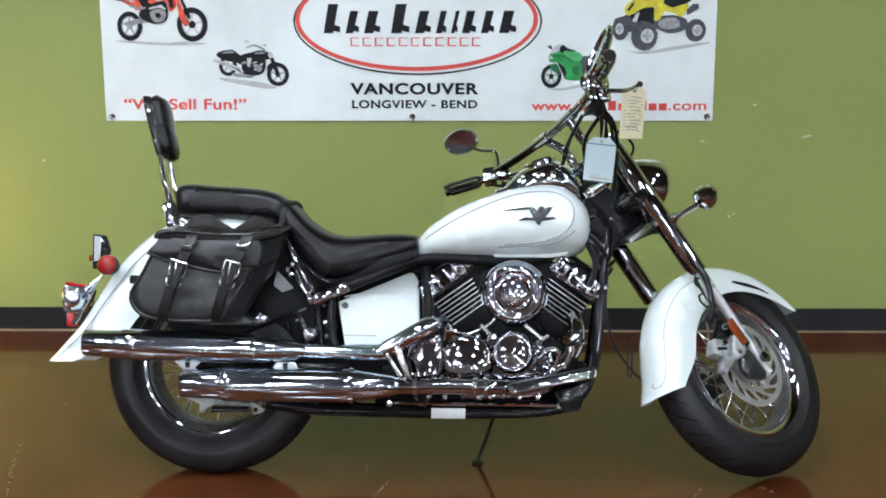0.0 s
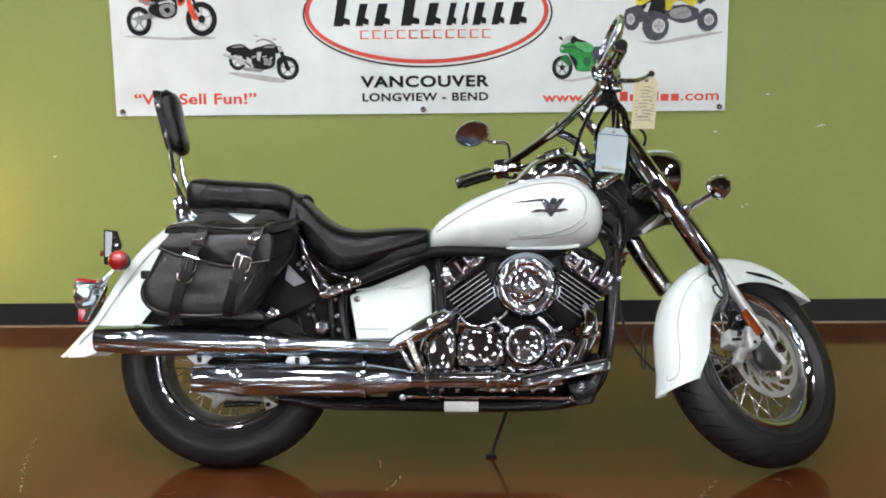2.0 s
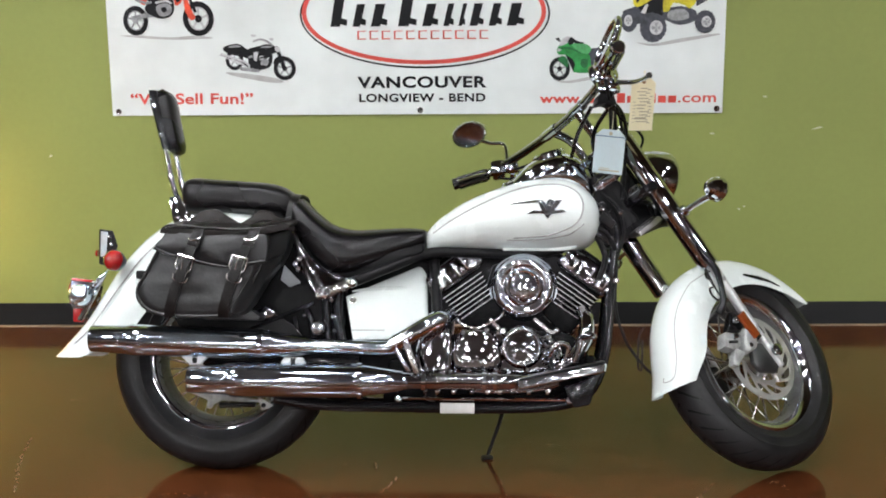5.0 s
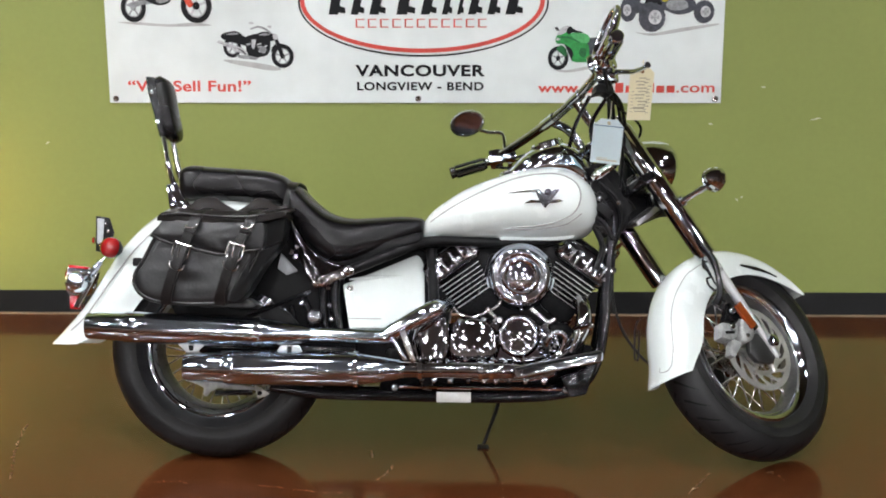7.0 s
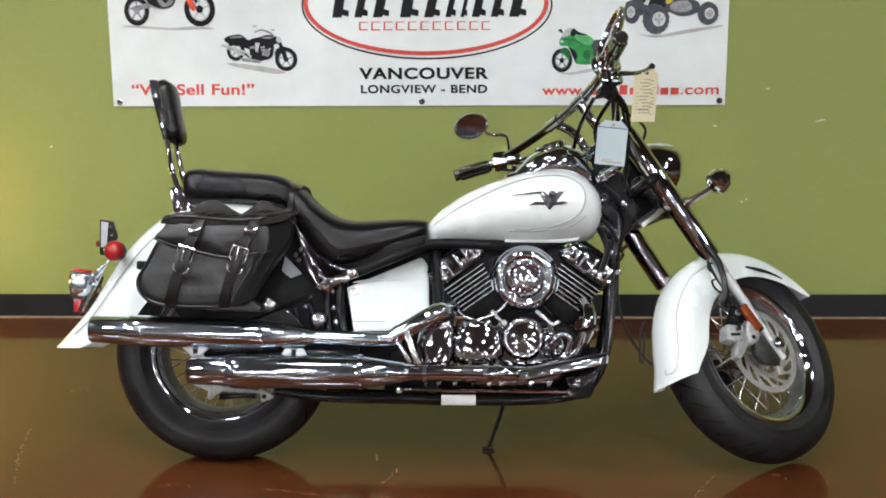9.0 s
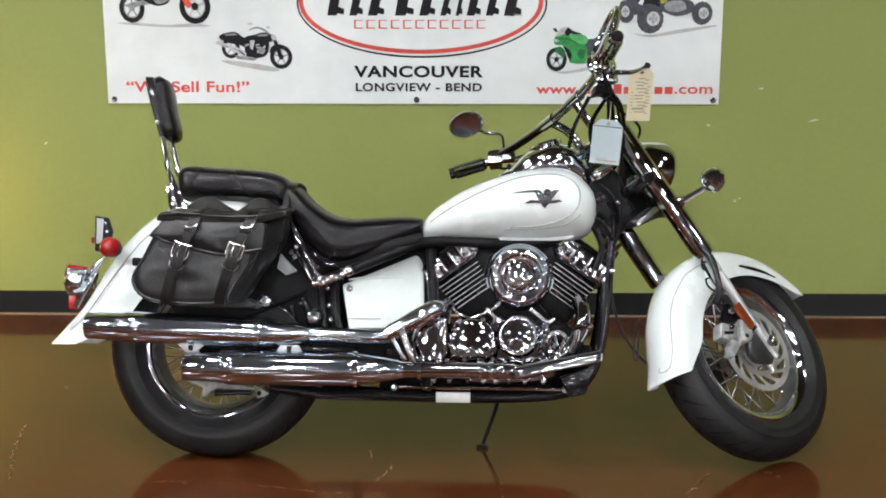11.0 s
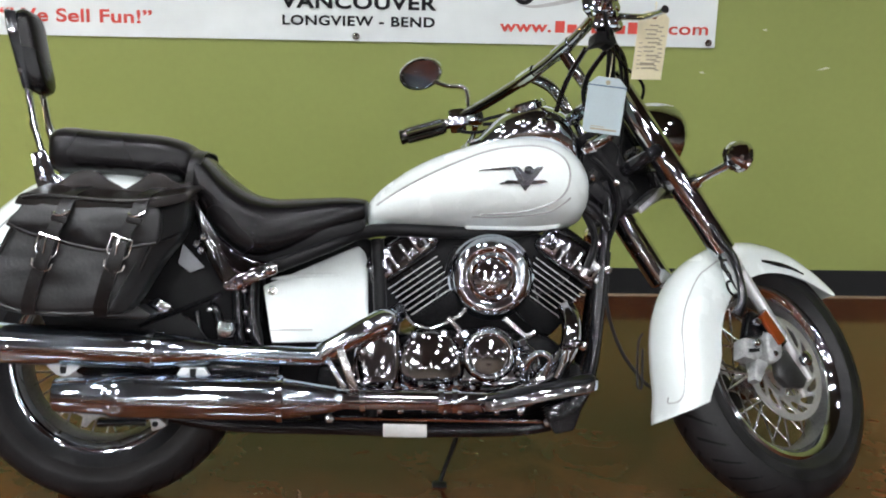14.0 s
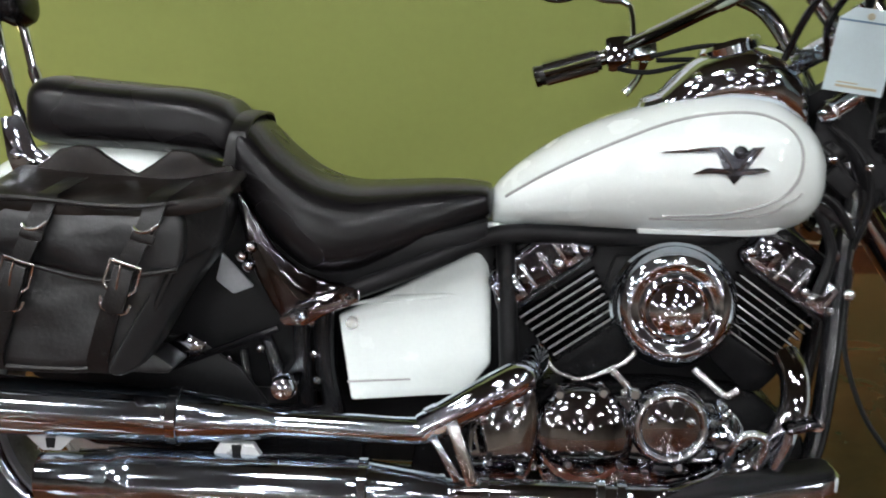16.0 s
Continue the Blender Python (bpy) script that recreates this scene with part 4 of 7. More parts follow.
for x, z in ((0.246, 0.618), (0.232, 0.604), (0.242, 0.589)):
    part("bolt", Geo().lathe([(0.009, 0.0), (0.009, 0.006), (0.006, 0.011), (0.001, 0.012)], (x, -0.144, z), RIGHT, 10), CHROME, strut)
g = Geo().prism([(0.289, 0.511), (0.299, 0.500), (0.330, 0.502), (0.362, 0.520), (0.411, 0.540), (0.412, 0.560), (0.391, 0.565), (0.350, 0.545), (0.318, 0.534)], -0.157, -0.142, 0.003, 2)
rail = part("seat_rail_end", g, CLOUDED, bike, "cast chrome seat rail end")
for x, z in ((0.322, 0.518), (0.396, 0.551)):
    part("bolt", Geo().lathe([(0.015, 0.0), (0.015, 0.006), (0.011, 0.008), (0.011, 0.014), (0.006, 0.015), (0.001, 0.012)], (x, -0.158, z), RIGHT, 6), CHROME, rail, "chrome hexagon bolt", sharp=20)
part("pivot_plate", Geo().prism([(0.10, 0.456), (0.143, 0.481), (0.175, 0.464), (0.164, 0.446), (0.129, 0.438)], -0.134, -0.124, 0.003), CHROME, bike, "polished bracket below the saddlebag")
part("passenger_peg", Geo().tube([(0.306, -0.10, 0.418), (0.306, -0.20, 0.418)], 0.020, 14).lathe([(0.016, 0), (0.019, 0.008), (0.016, 0.018), (0.001, 0.021)], (0.306, -0.20, 0.418), RIGHT, 18), CHROME, bike, "chrome passenger peg bolt")
part("guard_wire", Geo().tube([(0.10, -0.12, 0.415), (0.20, -0.122, 0.456), (0.285, -0.13, 0.492)], 0.006, 8), BLACK, bike)
for pts, rad in (([(0.225, -0.10, 0.45), (0.235, -0.105, 0.40), (0.25, -0.11, 0.37)], 0.008), ([(0.26, -0.10, 0.47), (0.275, -0.11, 0.44), (0.285, -0.11, 0.39)], 0.011), ([(0.15, -0.10, 0.42), (0.19, -0.105, 0.405), (0.24, -0.11, 0.40)], 0.006)):
    part("hose", Geo().tube(pts, rad, 10), BLACK, bike, "glossy black hose")
for x, z in ((0.334, 0.50), (0.338, 0.45), (0.344, 0.41), (0.205, 0.435), (0.255, 0.455), (0.192, 0.41)):
    part("bolt", Geo().lathe([(0.006, 0), (0.006, 0.006), (0.003, 0.008), (0.001, 0.008)], (x, -0.118 if x > 0.3 else -0.112, z), RIGHT, 8), CHROME, bike)
part("reflector", Geo().prism([(0.182, 0.558), (0.192, 0.602), (0.242, 0.550), (0.209, 0.537)], -0.104, -0.096, 0.003), GREY_PANEL, bike, "pale grey panel behind the saddlebag")

g = Geo().prism([(0.34, 0.25), (0.345, 0.545), (0.50, 0.600), (0.585, 0.630), (0.640, 0.600), (0.690, 0.46), (0.66, 0.25)], -0.020, 0.092, 0.012)
# added black plate that fills the dark gap between bag and silencer
part("under_bag_filler", Geo().prism([(-0.135, 0.465), (-0.10, 0.400), (0.02, 0.372), (0.270, 0.368), (0.225, 0.425), (0.150, 0.470), (0.08, 0.478)], -0.122, -0.112, 0.003), BLACK_DULL, bike, "black filler plate added below the saddlebag")
part("battery_box", g, BLACK_DULL, bike, "black battery box behind the engine")
g = Geo().prism([(0.74, 0.40), (0.80, 0.61), (0.97, 0.61), (1.03, 0.40)], -0.04, 0.09, 0.012)
part("intake_box", g, BLACK_DULL, bike, "black intake box between the cylinders")
g = Geo().prism([(0.70, 0.56), (0.76, 0.640), (1.0, 0.642), (1.09, 0.60), (1.08, 0.54), (1.03, 0.50), (0.75, 0.50)], -0.03, 0.05, 0.01)
part("tank_tunnel", g, BLACK_DULL, bike, "black tray under the fuel tank")
g = Geo().prism([(0.25, 0.61), (0.30, 0.548), (0.40, 0.560), (0.52, 0.608), (0.60, 0.640), (0.60, 0.665), (0.45, 0.625), (0.38, 0.60), (0.30, 0.63)], -0.118, 0.118, 0.006)
part("seat_pan", g, BLACK_DULL, bike, "black seat pan")
# engine
ENGINE = Vector((0.880, 0, 0.300))
g = Geo().prism([(0.60, 0.28), (0.66, 0.395), (0.74, 0.415), (0.88, 0.42), (1.02, 0.41), (1.08, 0.36), (1.06, 0.26), (0.98, 0.225), (0.66, 0.225)], -0.110, 0.145, 0.02, 3)
crankcase = part("crankcase", g, FIN, bike, "black engine crankcase")


def cylinder(side, name):
    """One finned cylinder of the vee with its chrome head cover."""
    m = Matrix.Translation(ENGINE + Vector((0.001, 0.062, 0.002))) @ pose(0, 0, 0, 0, 35 * side)
    cyl = part(name, Geo().prism([(-0.068, 0.13), (0.068, 0.13), (0.068, 0.40), (-0.068, 0.40)], -0.085, 0.085, 0.014), FIN, bike, "black finned engine cylinder", m)
    fin = mesh_of("cooling_fin", Geo().box((0, 0, 0), (0.146, 0.232, 0.0048), 0.002), FIN)
    edge = mesh_of("fin_edge", Geo().box((0, -0.1165, 0), (0.138, 0.003, 0.0022), 0.0006), FIN_EDGE)
    for k in range(8):
        for nm, me in (("cooling_fin", fin), ("fin_edge", edge)):
            o = new(nm, me)
            o.parent = cyl
            o.matrix_basis = Matrix.Translation((0, 0, 0.204 + 0.0132 * k)) @ Matrix.Diagonal((0.80 + 0.028 * k, 1, 1, 1))
    # tapered foot below the fins, with a chrome rim
    part("cylinder_foot", Geo().prism([(-0.066, 0.215), (0.066, 0.215), (0.060, 0.170), (0.034, 0.156), (-0.032, 0.166), (-0.063, 0.198)], -0.150, 0.112, 0.006), FIN, cyl)
    if side < 0:
        part("foot_trim", Geo().tube([(-0.067, -0.152, 0.232), (-0.065, -0.153, 0.203), (-0.050, -0.154, 0.180), (-0.030, -0.154, 0.166), (0.033, -0.154, 0.156), (0.060, -0.153, 0.168), (0.068, -0.152, 0.200)], 0.0040, 8, 3), SATIN, cyl, "thin bright edge under the cylinder")
    part("rocker_cover", Geo().prism(smooth_line([(-0.080, 0.312), (0.080, 0.312), (0.083, 0.350), (0.066, 0.380), (-0.066, 0.380), (-0.083, 0.350)], 3), -0.112, 0.112, 0.008, 3), CHROME_DARK, cyl, "dark chrome rocker cover")
    for x, w_, z0, z1 in ((-0.058, 0.042, 0.320, 0.364), (0.052, 0.030, 0.322, 0.372)):
        rim = part("cover_rib", Geo().prism([(x - w_ / 2, z0), (x + w_ / 2, z0), (x + w_ / 2, z1 - 0.004), (x - w_ / 2, z1)], -0.124, -0.106, 0.003, 2), CHROME, cyl, "raised chrome block of the cover")
        part("rib_recess", Geo().prism([(x - w_ * 0.28, z0 + 0.010), (x + w_ * 0.28, z0 + 0.010), (x + w_ * 0.28, z1 - 0.014), (x - w_ * 0.28, z1 - 0.010)], -0.1255, -0.120, 0.001), CHROME_DARK, cyl, "dark recess in the chrome block")
    for x in (-0.022, 0.012):
        part("cover_rib", Geo().prism([(x - 0.004, 0.322), (x + 0.004, 0.322), (x + 0.004, 0.368), (x - 0.004, 0.368)], -0.1175, -0.108, 0.002, 2), CHROME, cyl, "narrow chrome rib")
    part("cover_band", Geo().box((0, -0.1165, 0.314), (0.150, 0.004, 0.007), 0.001), BLACK, cyl, "black gasket band")
    for x in (-0.078, 0.028, 0.078):
        part("bolt", Geo().lathe([(0.008, 0), (0.008, 0.010), (0.005, 0.012), (0.001, 0.012)], (x, -0.114, 0.335), RIGHT, 8), CHROME, cyl)
    return cyl


rear_cylinder = cylinder(-1, "rear_cylinder")
front_cylinder = cylinder(1, "front_cylinder")
# round air cleaner
AIR = (0.890, -0.034, 0.538)
air = part("air_cleaner", Geo().lathe([(0.085, -0.03), (0.090, 0.0), (0.094, 0.030), (0.0945, 0.052), (0.092, 0.066), (0.084, 0.078), (0.074, 0.083), (0.066, 0.083), (0.060, 0.079), (0.056, 0.079), (0.053, 0.083),
                                       (0.048, 0.085), (0.044, 0.083), (0.040, 0.079), (0.034, 0.081), (0.018, 0.085), (0.001, 0.086)], AIR, RIGHT, 64), CHROME, bike, "round chrome air cleaner cover", sharp=45)
part("rim_ring", Geo().lathe([(0.0945, 0.030), (0.0985, 0.034), (0.0985, 0.046), (0.0945, 0.050)], AIR, RIGHT, 64), CHROME, air, "bright rim of the air cleaner")
part("emblem", Geo().box((0.890, -0.1205, 0.530), (0.036, 0.004, 0.008), 0.0015), CHROME_DULL, air)
part("emblem", Geo().prism([(0.880, 0.520), (0.900, 0.520), (0.896, 0.510), (0.884, 0.510)], -0.1222, -0.116, 0.001), CHROME_DULL, air)
part("intake_duct", Geo().tube([(0.887, -0.06, 0.52), (0.89, 0.0, 0.55)], 0.05, 16), FIN, bike)
part("sump", Geo().prism([(0.48, 0.205), (1.05, 0.205), (1.108, 0.300), (1.098, 0.345), (0.50, 0.330)], -0.088, 0.090, 0.012, 2), FIN, crankcase, "black lower half of the crankcase")
# right-hand engine covers
g = Geo().lathe([(0.078, 0.0), (0.078, 0.026), (0.075, 0.036), (0.070, 0.0415), (0.061, 0.0445), (0.045, 0.0475), (0.001, 0.0505)], (0.755, -0.108, 0.341), RIGHT, 48)
clutch = part("clutch_cover", g, CLOUDED, bike, "domed chrome clutch cover")
for k in range(7):
    a = 2 * math.pi * k / 7 + 0.3
    part("bolt", Geo().lathe([(0.010, 0.0), (0.010, 0.036), (0.006, 0.040), (0.001, 0.040)], (0.755 + 0.076 * math.cos(a), -0.110, 0.341 + 0.076 * math.sin(a)), RIGHT, 10), CHROME, clutch)
g = Geo().lathe([(0.062, 0.0), (0.062, 0.040), (0.056, 0.050), (0.048, 0.052), (0.044, 0.047), (0.040, 0.047), (0.02, 0.05), (0.001, 0.051)], (0.884, -0.112, 0.367), RIGHT, 40)
points = part("timing_cover", g, CLOUDED, bike, "round chrome timing cover with a raised ring")
part("ring", Geo().tube([(0.884 + 0.050 * math.cos(2 * math.pi * k / 24), -0.163, 0.367 + 0.050 * math.sin(2 * math.pi * k / 24)) for k in range(25)], 0.0065, 10, 2), CHROME, points, "bright raised ring")
for s in (-1, 1):
    part("bolt", Geo().lathe([(0.007, 0.04), (0.007, 0.054), (0.003, 0.055), (0.001, 0.053)], (0.884 + 0.029 * s, -0.112, 0.376), RIGHT, 10), CHROME, points)
g = Geo().prism(smooth_line([(0.685, 0.29), (0.70, 0.385), (0.80, 0.404), (0.90, 0.400), (0.985, 0.385), (1.005, 0.30), (0.97, 0.245), (0.75, 0.235)], 4), -0.134, -0.100, 0.010, 3)
part("crankcase_cover", g, CLOUDED, bike, "chrome crankcase side cover")
for x, z in ((0.830, 0.412), (0.905, 0.410), (0.96, 0.395), (0.99, 0.34), (0.95, 0.27), (0.86, 0.25), (0.72, 0.26)):
    part("bolt", Geo().lathe([(0.011, 0.0), (0.011, 0.014), (0.007, 0.019), (0.001, 0.019)], (x, -0.131, z), RIGHT, 10), CHROME, crankcase)
for pts in ([(0.793, -0.118, 0.446), (0.808, -0.120, 0.430), (0.824, -0.120, 0.412), (0.812, -0.122, 0.406)], [(0.921, -0.112, 0.446), (0.945, -0.118, 0.427), (0.970, -0.120, 0.408), (0.989, -0.118, 0.417)]):
    part("oil_pipe", Geo().tube(pts, 0.0062, 10), SATIN, crankcase, "small chrome oil pipe")
g = Geo().prism(smooth_line([(0.575, 0.285), (0.592, 0.388), (0.65, 0.425), (0.685, 0.40), (0.68, 0.29), (0.63, 0.255)], 4), -0.160, -0.10, 0.012, 3)
pulley = part("rear_engine_cover", g, CLOUDED, bike, "chrome cover behind the engine")
for x, z in ((0.60, 0.37), (0.655, 0.40), (0.66, 0.29), (0.61, 0.30)):
    part("bolt", Geo().lathe([(0.008, 0.0), (0.008, 0.012), (0.001, 0.014)], (x, -0.158, z), RIGHT, 10), CHROME, pulley)
for k in range(9):
    x = 0.60 + 0.043 * k + 0.008 * math.sin(5.0 * k)
    part("bolt", Geo().lathe([(0.009, 0.0), (0.009, 0.010), (0.005, 0.015), (0.001, 0.015)], (x, -0.142, 0.296 + 0.006 * math.sin(3.0 * k)), (0.2 * math.sin(2.0 * k), -1, 0.15), 9), CHROME, crankcase)
    part("sump_fin", Geo().prism([(x, 0.248), (x + 0.020, 0.248), (x + 0.012, 0.230), (x + 0.002, 0.230)], -0.140, -0.10, 0.003), CHROME if k % 3 else CHROME_DARK, crankcase, "bright rib under the crankcase")
for k in range(10):
    x, z = 0.950 + 0.016 * (k % 4) + 0.004 * math.sin(7.0 * k), 0.318 + 0.030 * (k // 4) + 0.006 * math.cos(5.0 * k)
    part("bolt", Geo().lathe([(0.009, -0.012), (0.0085, 0.006), (0.004, 0.011), (0.001, 0.011)], (x, -0.140 - 0.004 * (k % 3), z), (0.3 * math.sin(3.0 * k), -1, 0.3 * math.cos(2.0 * k)), 9), CHROME, crankcase)
part("carburettor", Geo().box((0.885, 0.0, 0.50), (0.10, 0.16, 0.10), 0.015), CHROME_DULL, bike)

# exhausts
EY = -0.215
g = Geo().lathe([(0.026, 0.0), (0.035, 0.0), (0.037, 0.004), (0.0405, 0.102), (0.0415, 0.107), (0.0445, 0.114), (0.0448, 0.16), (0.041, 0.46), (0.040, 0.485)], (-0.338, EY, 0.386), (1, 0, -0.030), 36)
upper = part("upper_muffler", g, PIPE, bike, "long chrome upper silencer")
part("muffler_mouth", Geo().lathe([(0.026, 0.002), (0.026, 0.08), (0.001, 0.08)], (-0.338, EY, 0.386), (1, 0, -0.03), 24), BLACK_DULL, upper, "dark lining of the pipe mouth")
part("clamp", Geo().lathe([(0.0405, 0.478), (0.0435, 0.48), (0.0435, 0.494), (0.0405, 0.496)], (-0.338, EY, 0.386), (1, 0, -0.030), 36), CHROME, upper, "chrome clamp ring")
part("muffler_cone", Geo().lathe([(0.040, 0.49), (0.040, 0.50), (0.026, 0.615), (0.021, 0.63), (0.021, 0.64)], (-0.338, EY, 0.386), (1, 0, -0.030), 36), PIPE, upper, "tapered chrome cone")
part("header_pipe", Geo().tube([(0.29, EY, 0.367), (0.42, EY, 0.364), (0.49, EY, 0.362), (0.53, EY, 0.368), (0.60, EY + 0.005, 0.412), (0.655, EY + 0.02, 0.445), (0.675, EY + 0.06, 0.452), (0.68, -0.11, 0.455)], 0.0205, 16), PIPE, upper, "bent chrome header pipe")
part("heat_shield", Geo().tube([(0.515, EY - 0.004, 0.368), (0.60, EY, 0.416), (0.650, EY + 0.012, 0.442), (0.668, EY + 0.022, 0.444)], [0.022, 0.026, 0.027, 0.020], 16), CHROME, upper, "ribbed chrome heat shield")
part("clamp", Geo().tube([(0.528, EY, 0.374), (0.542, EY, 0.382)], 0.026, 16), CHROME, upper)
g = Geo().lathe([(0.030, 0.0), (0.036, 0.0), (0.038, 0.004), (0.0425, 0.108), (0.0435, 0.113), (0.0485, 0.122), (0.0495, 0.15), (0.0475, 0.46), (0.046, 0.485), (0.0445, 0.495), (0.028, 0.60), (0.0235, 0.61), (0.0235, 0.62)], (-0.056, EY - 0.005, 0.272), (1, 0, -0.002), 36)
lower = part("lower_muffler", g, PIPE, bike, "long chrome lower silencer")
part("muffler_mouth", Geo().lathe([(0.030, 0.002), (0.030, 0.08), (0.001, 0.08)], (-0.056, EY - 0.005, 0.272), (1, 0, -0.002), 24), BLACK_DULL, lower, "dark lining of the pipe mouth")
part("clamp", Geo().lathe([(0.047, 0.478), (0.051, 0.48), (0.051, 0.492), (0.047, 0.494)], (-0.056, EY - 0.005, 0.272), (1, 0, -0.002), 36), CHROME, lower, "chrome clamp ring")
part("header_pipe", Geo().tube([(0.555, EY, 0.271), (0.70, EY, 0.272), (0.84, EY, 0.272), (0.90, EY + 0.03, 0.272), (0.96, EY + 0.06, 0.285), (1.02, EY + 0.06, 0.325), (1.062, EY + 0.06, 0.385), (1.07, -0.13, 0.44), (1.06, -0.10, 0.47)], 0.0225, 16), CLOUDED, lower, "bent chrome header pipe")
for x in (0.535, 0.60, 0.77, 0.80):
    part("clamp", Geo().lathe([(0.023, 0), (0.0275, 0.002), (0.0275, 0.014), (0.023, 0.016)], (x, EY, 0.272), (1, 0, 0), 20), CHROME, lower)
part("bracket", Geo().prism([(0.550, 0.380), (0.568, 0.383), (0.600, 0.294), (0.582, 0.290)], EY - 0.034, EY - 0.022, 0.003), POLISHED, lower, "slanting bright pipe bracket")
part("bracket", Geo().prism([(0.528, 0.357), (0.539, 0.358), (0.575, 0.300), (0.563, 0.294)], EY - 0.028, EY - 0.020, 0.002), CHROME, lower, "slanting chrome pipe bracket")
for out in ([(-0.078, 0.338), (0.002, 0.338), (-0.024, 0.314), (-0.051, 0.314)], [(0.216, 0.336), (0.265, 0.336), (0.278, 0.316), (0.204, 0.316)]):
    part("hanger", Geo().prism(out, EY - 0.010, EY + 0.006, 0.002), SLIDER, lower, "pale alloy pipe hanger plate")
    c = sum(p[0] for p in out) / 4
    part("hanger_slot", Geo().prism([(c - 0.008, 0.334), (c + 0.008, 0.334), (c + 0.006, 0.318), (c - 0.006, 0.318)], EY - 0.0115, EY - 0.005, 0.001), BLACK_DULL, lower, "dark slot in the hanger plate")
for x0, x1, z in ((0.02, 0.16, 0.346), (0.00, 0.15, 0.311), (0.29, 0.40, 0.312)):
    part("hanger_rod", Geo().tube([(x0, EY + 0.01, z - 0.004), ((x0 + x1) / 2, EY + 0.005, z), (x1, EY + 0.01, z - 0.001)], 0.0055, 8), CHROME, lower, "thin chrome rod between the silencers")
    part("rod_clip", Geo().tube([(x0 * 0.7 + x1 * 0.3, EY + 0.005, z - 0.001), (x0 * 0.5 + x1 * 0.5, EY + 0.005, z)], 0.009, 10), CHROME_DULL, lower)

# footboard, pedals, rail, stand
def board_plan(inset):
    """Rounded plan of the tilted footboard, as (x, y)."""
    pts = []
    for cx, cy, a0 in ((1.090, -0.175, 0), (0.895, -0.175, 90), (0.895, -0.222, 180), (1.090, -0.222, 270)):
        for k in range(7):
            a = radians(a0 + 15 * k)
            pts.append((cx + (0.030 - inset) * math.cos(a), cy + (0.030 - inset) * math.sin(a)))
    return pts


def board_ring(inset, lift):
    return [(x, y, 0.268 + 0.190 * (x - 0.866) + 0.10 * max(0.0, x - 1.0) ** 1.5 + lift) for x, y in board_plan(inset)]


board = part("footboard", Geo().rings([board_ring(0.006, -0.019), board_ring(0.001, -0.016), board_ring(0.0, -0.004), board_ring(0.001, 0.004), board_ring(0.005, 0.005)]), CHROME, bike, "chrome-edged rider footboard")
part("rubber_mat", Geo().rings([board_ring(0.006, 0.003), board_ring(0.006, 0.009), board_ring(0.009, 0.011)]), BLACK_DULL, board, "black rubber footboard mat")
g = Geo().tube([(0.975, -0.150, 0.300), (0.962, -0.205, 0.330), (0.968, -0.222, 0.362), (0.985, -0.224, 0.377), (1.006, -0.224, 0.375), (1.013, -0.222, 0.360), (1.002, -0.215, 0.326)], 0.0075, 10)
pedal = part("brake_pedal", g, CHROME, bike, "curved chrome brake pedal")
part("pedal_arm", Geo().tube([(1.030, -0.210, 0.325), (1.044, -0.218, 0.366), (1.050, -0.220, 0.392), (1.080, -0.224, 0.398)], [0.009, 0.010, 0.010, 0.007], 10), CHROME, pedal, "upright chrome pedal arm")
part("pedal_pad", Geo().box((1.058, -0.235, 0.398), (0.050, 0.045, 0.012), 0.005, pose(0, 0, 0, 0, -16).to_3x3()), CHROME_DARK, pedal, "dark pedal pad")
part("pedal_bolt", Geo().lathe([(0.010, 0.0), (0.010, 0.008), (0.006, 0.011), (0.001, 0.011)], (1.082, -0.225, 0.397), RIGHT, 12), CHROME, pedal)
part("lower_rail", Geo().tube([(0.531, -0.122, 0.218), (0.78, -0.126, 0.217), (1.02, -0.124, 0.216)], 0.005, 8), CHROME, bike, "thin chrome brake rod")
for x in (0.531, 1.02):
    part("rod_end", Geo().lathe([(0.012, -0.006), (0.013, 0.006), (0.009, 0.014), (0.001, 0.015)], (x, -0.124, 0.217), RIGHT, 14), CHROME, bike, "chrome rod end bolt")
part("frame_sticker", Geo().box((0.700, -0.1175, 0.190), (0.098, 0.003, 0.030), 0.001), STICKER, bike, "blank silver sticker on the frame tube")
part("board_bracket", Geo().prism([(1.00, 0.255), (1.06, 0.275), (1.105, 0.300), (1.075, 0.205), (1.03, 0.195)], -0.19, -0.13, 0.008), BLACK, bike, "black footboard bracket")
stand = part("side_stand", Geo().tube([(0.838, 0.112, 0.190), (0.822, 0.106, 0.135), (0.800, 0.098, 0.075), (0.786, 0.092, 0.036)], [0.0075, 0.0060, 0.0055, 0.0055], 10), BLACK_DULL, bike, "dark side stand leg")
part("stand_foot", Geo().prism([(-0.018, -0.003), (0.016, -0.003), (0.018, 0.0), (0.012, 0.003), (-0.016, 0.003)], -0.014, 0.014, 0.001).moved(BIKE.inverted() @ pose(0.2490, 3.4525, 0.0032)), BLACK_DULL, stand, "flat foot of the side stand")

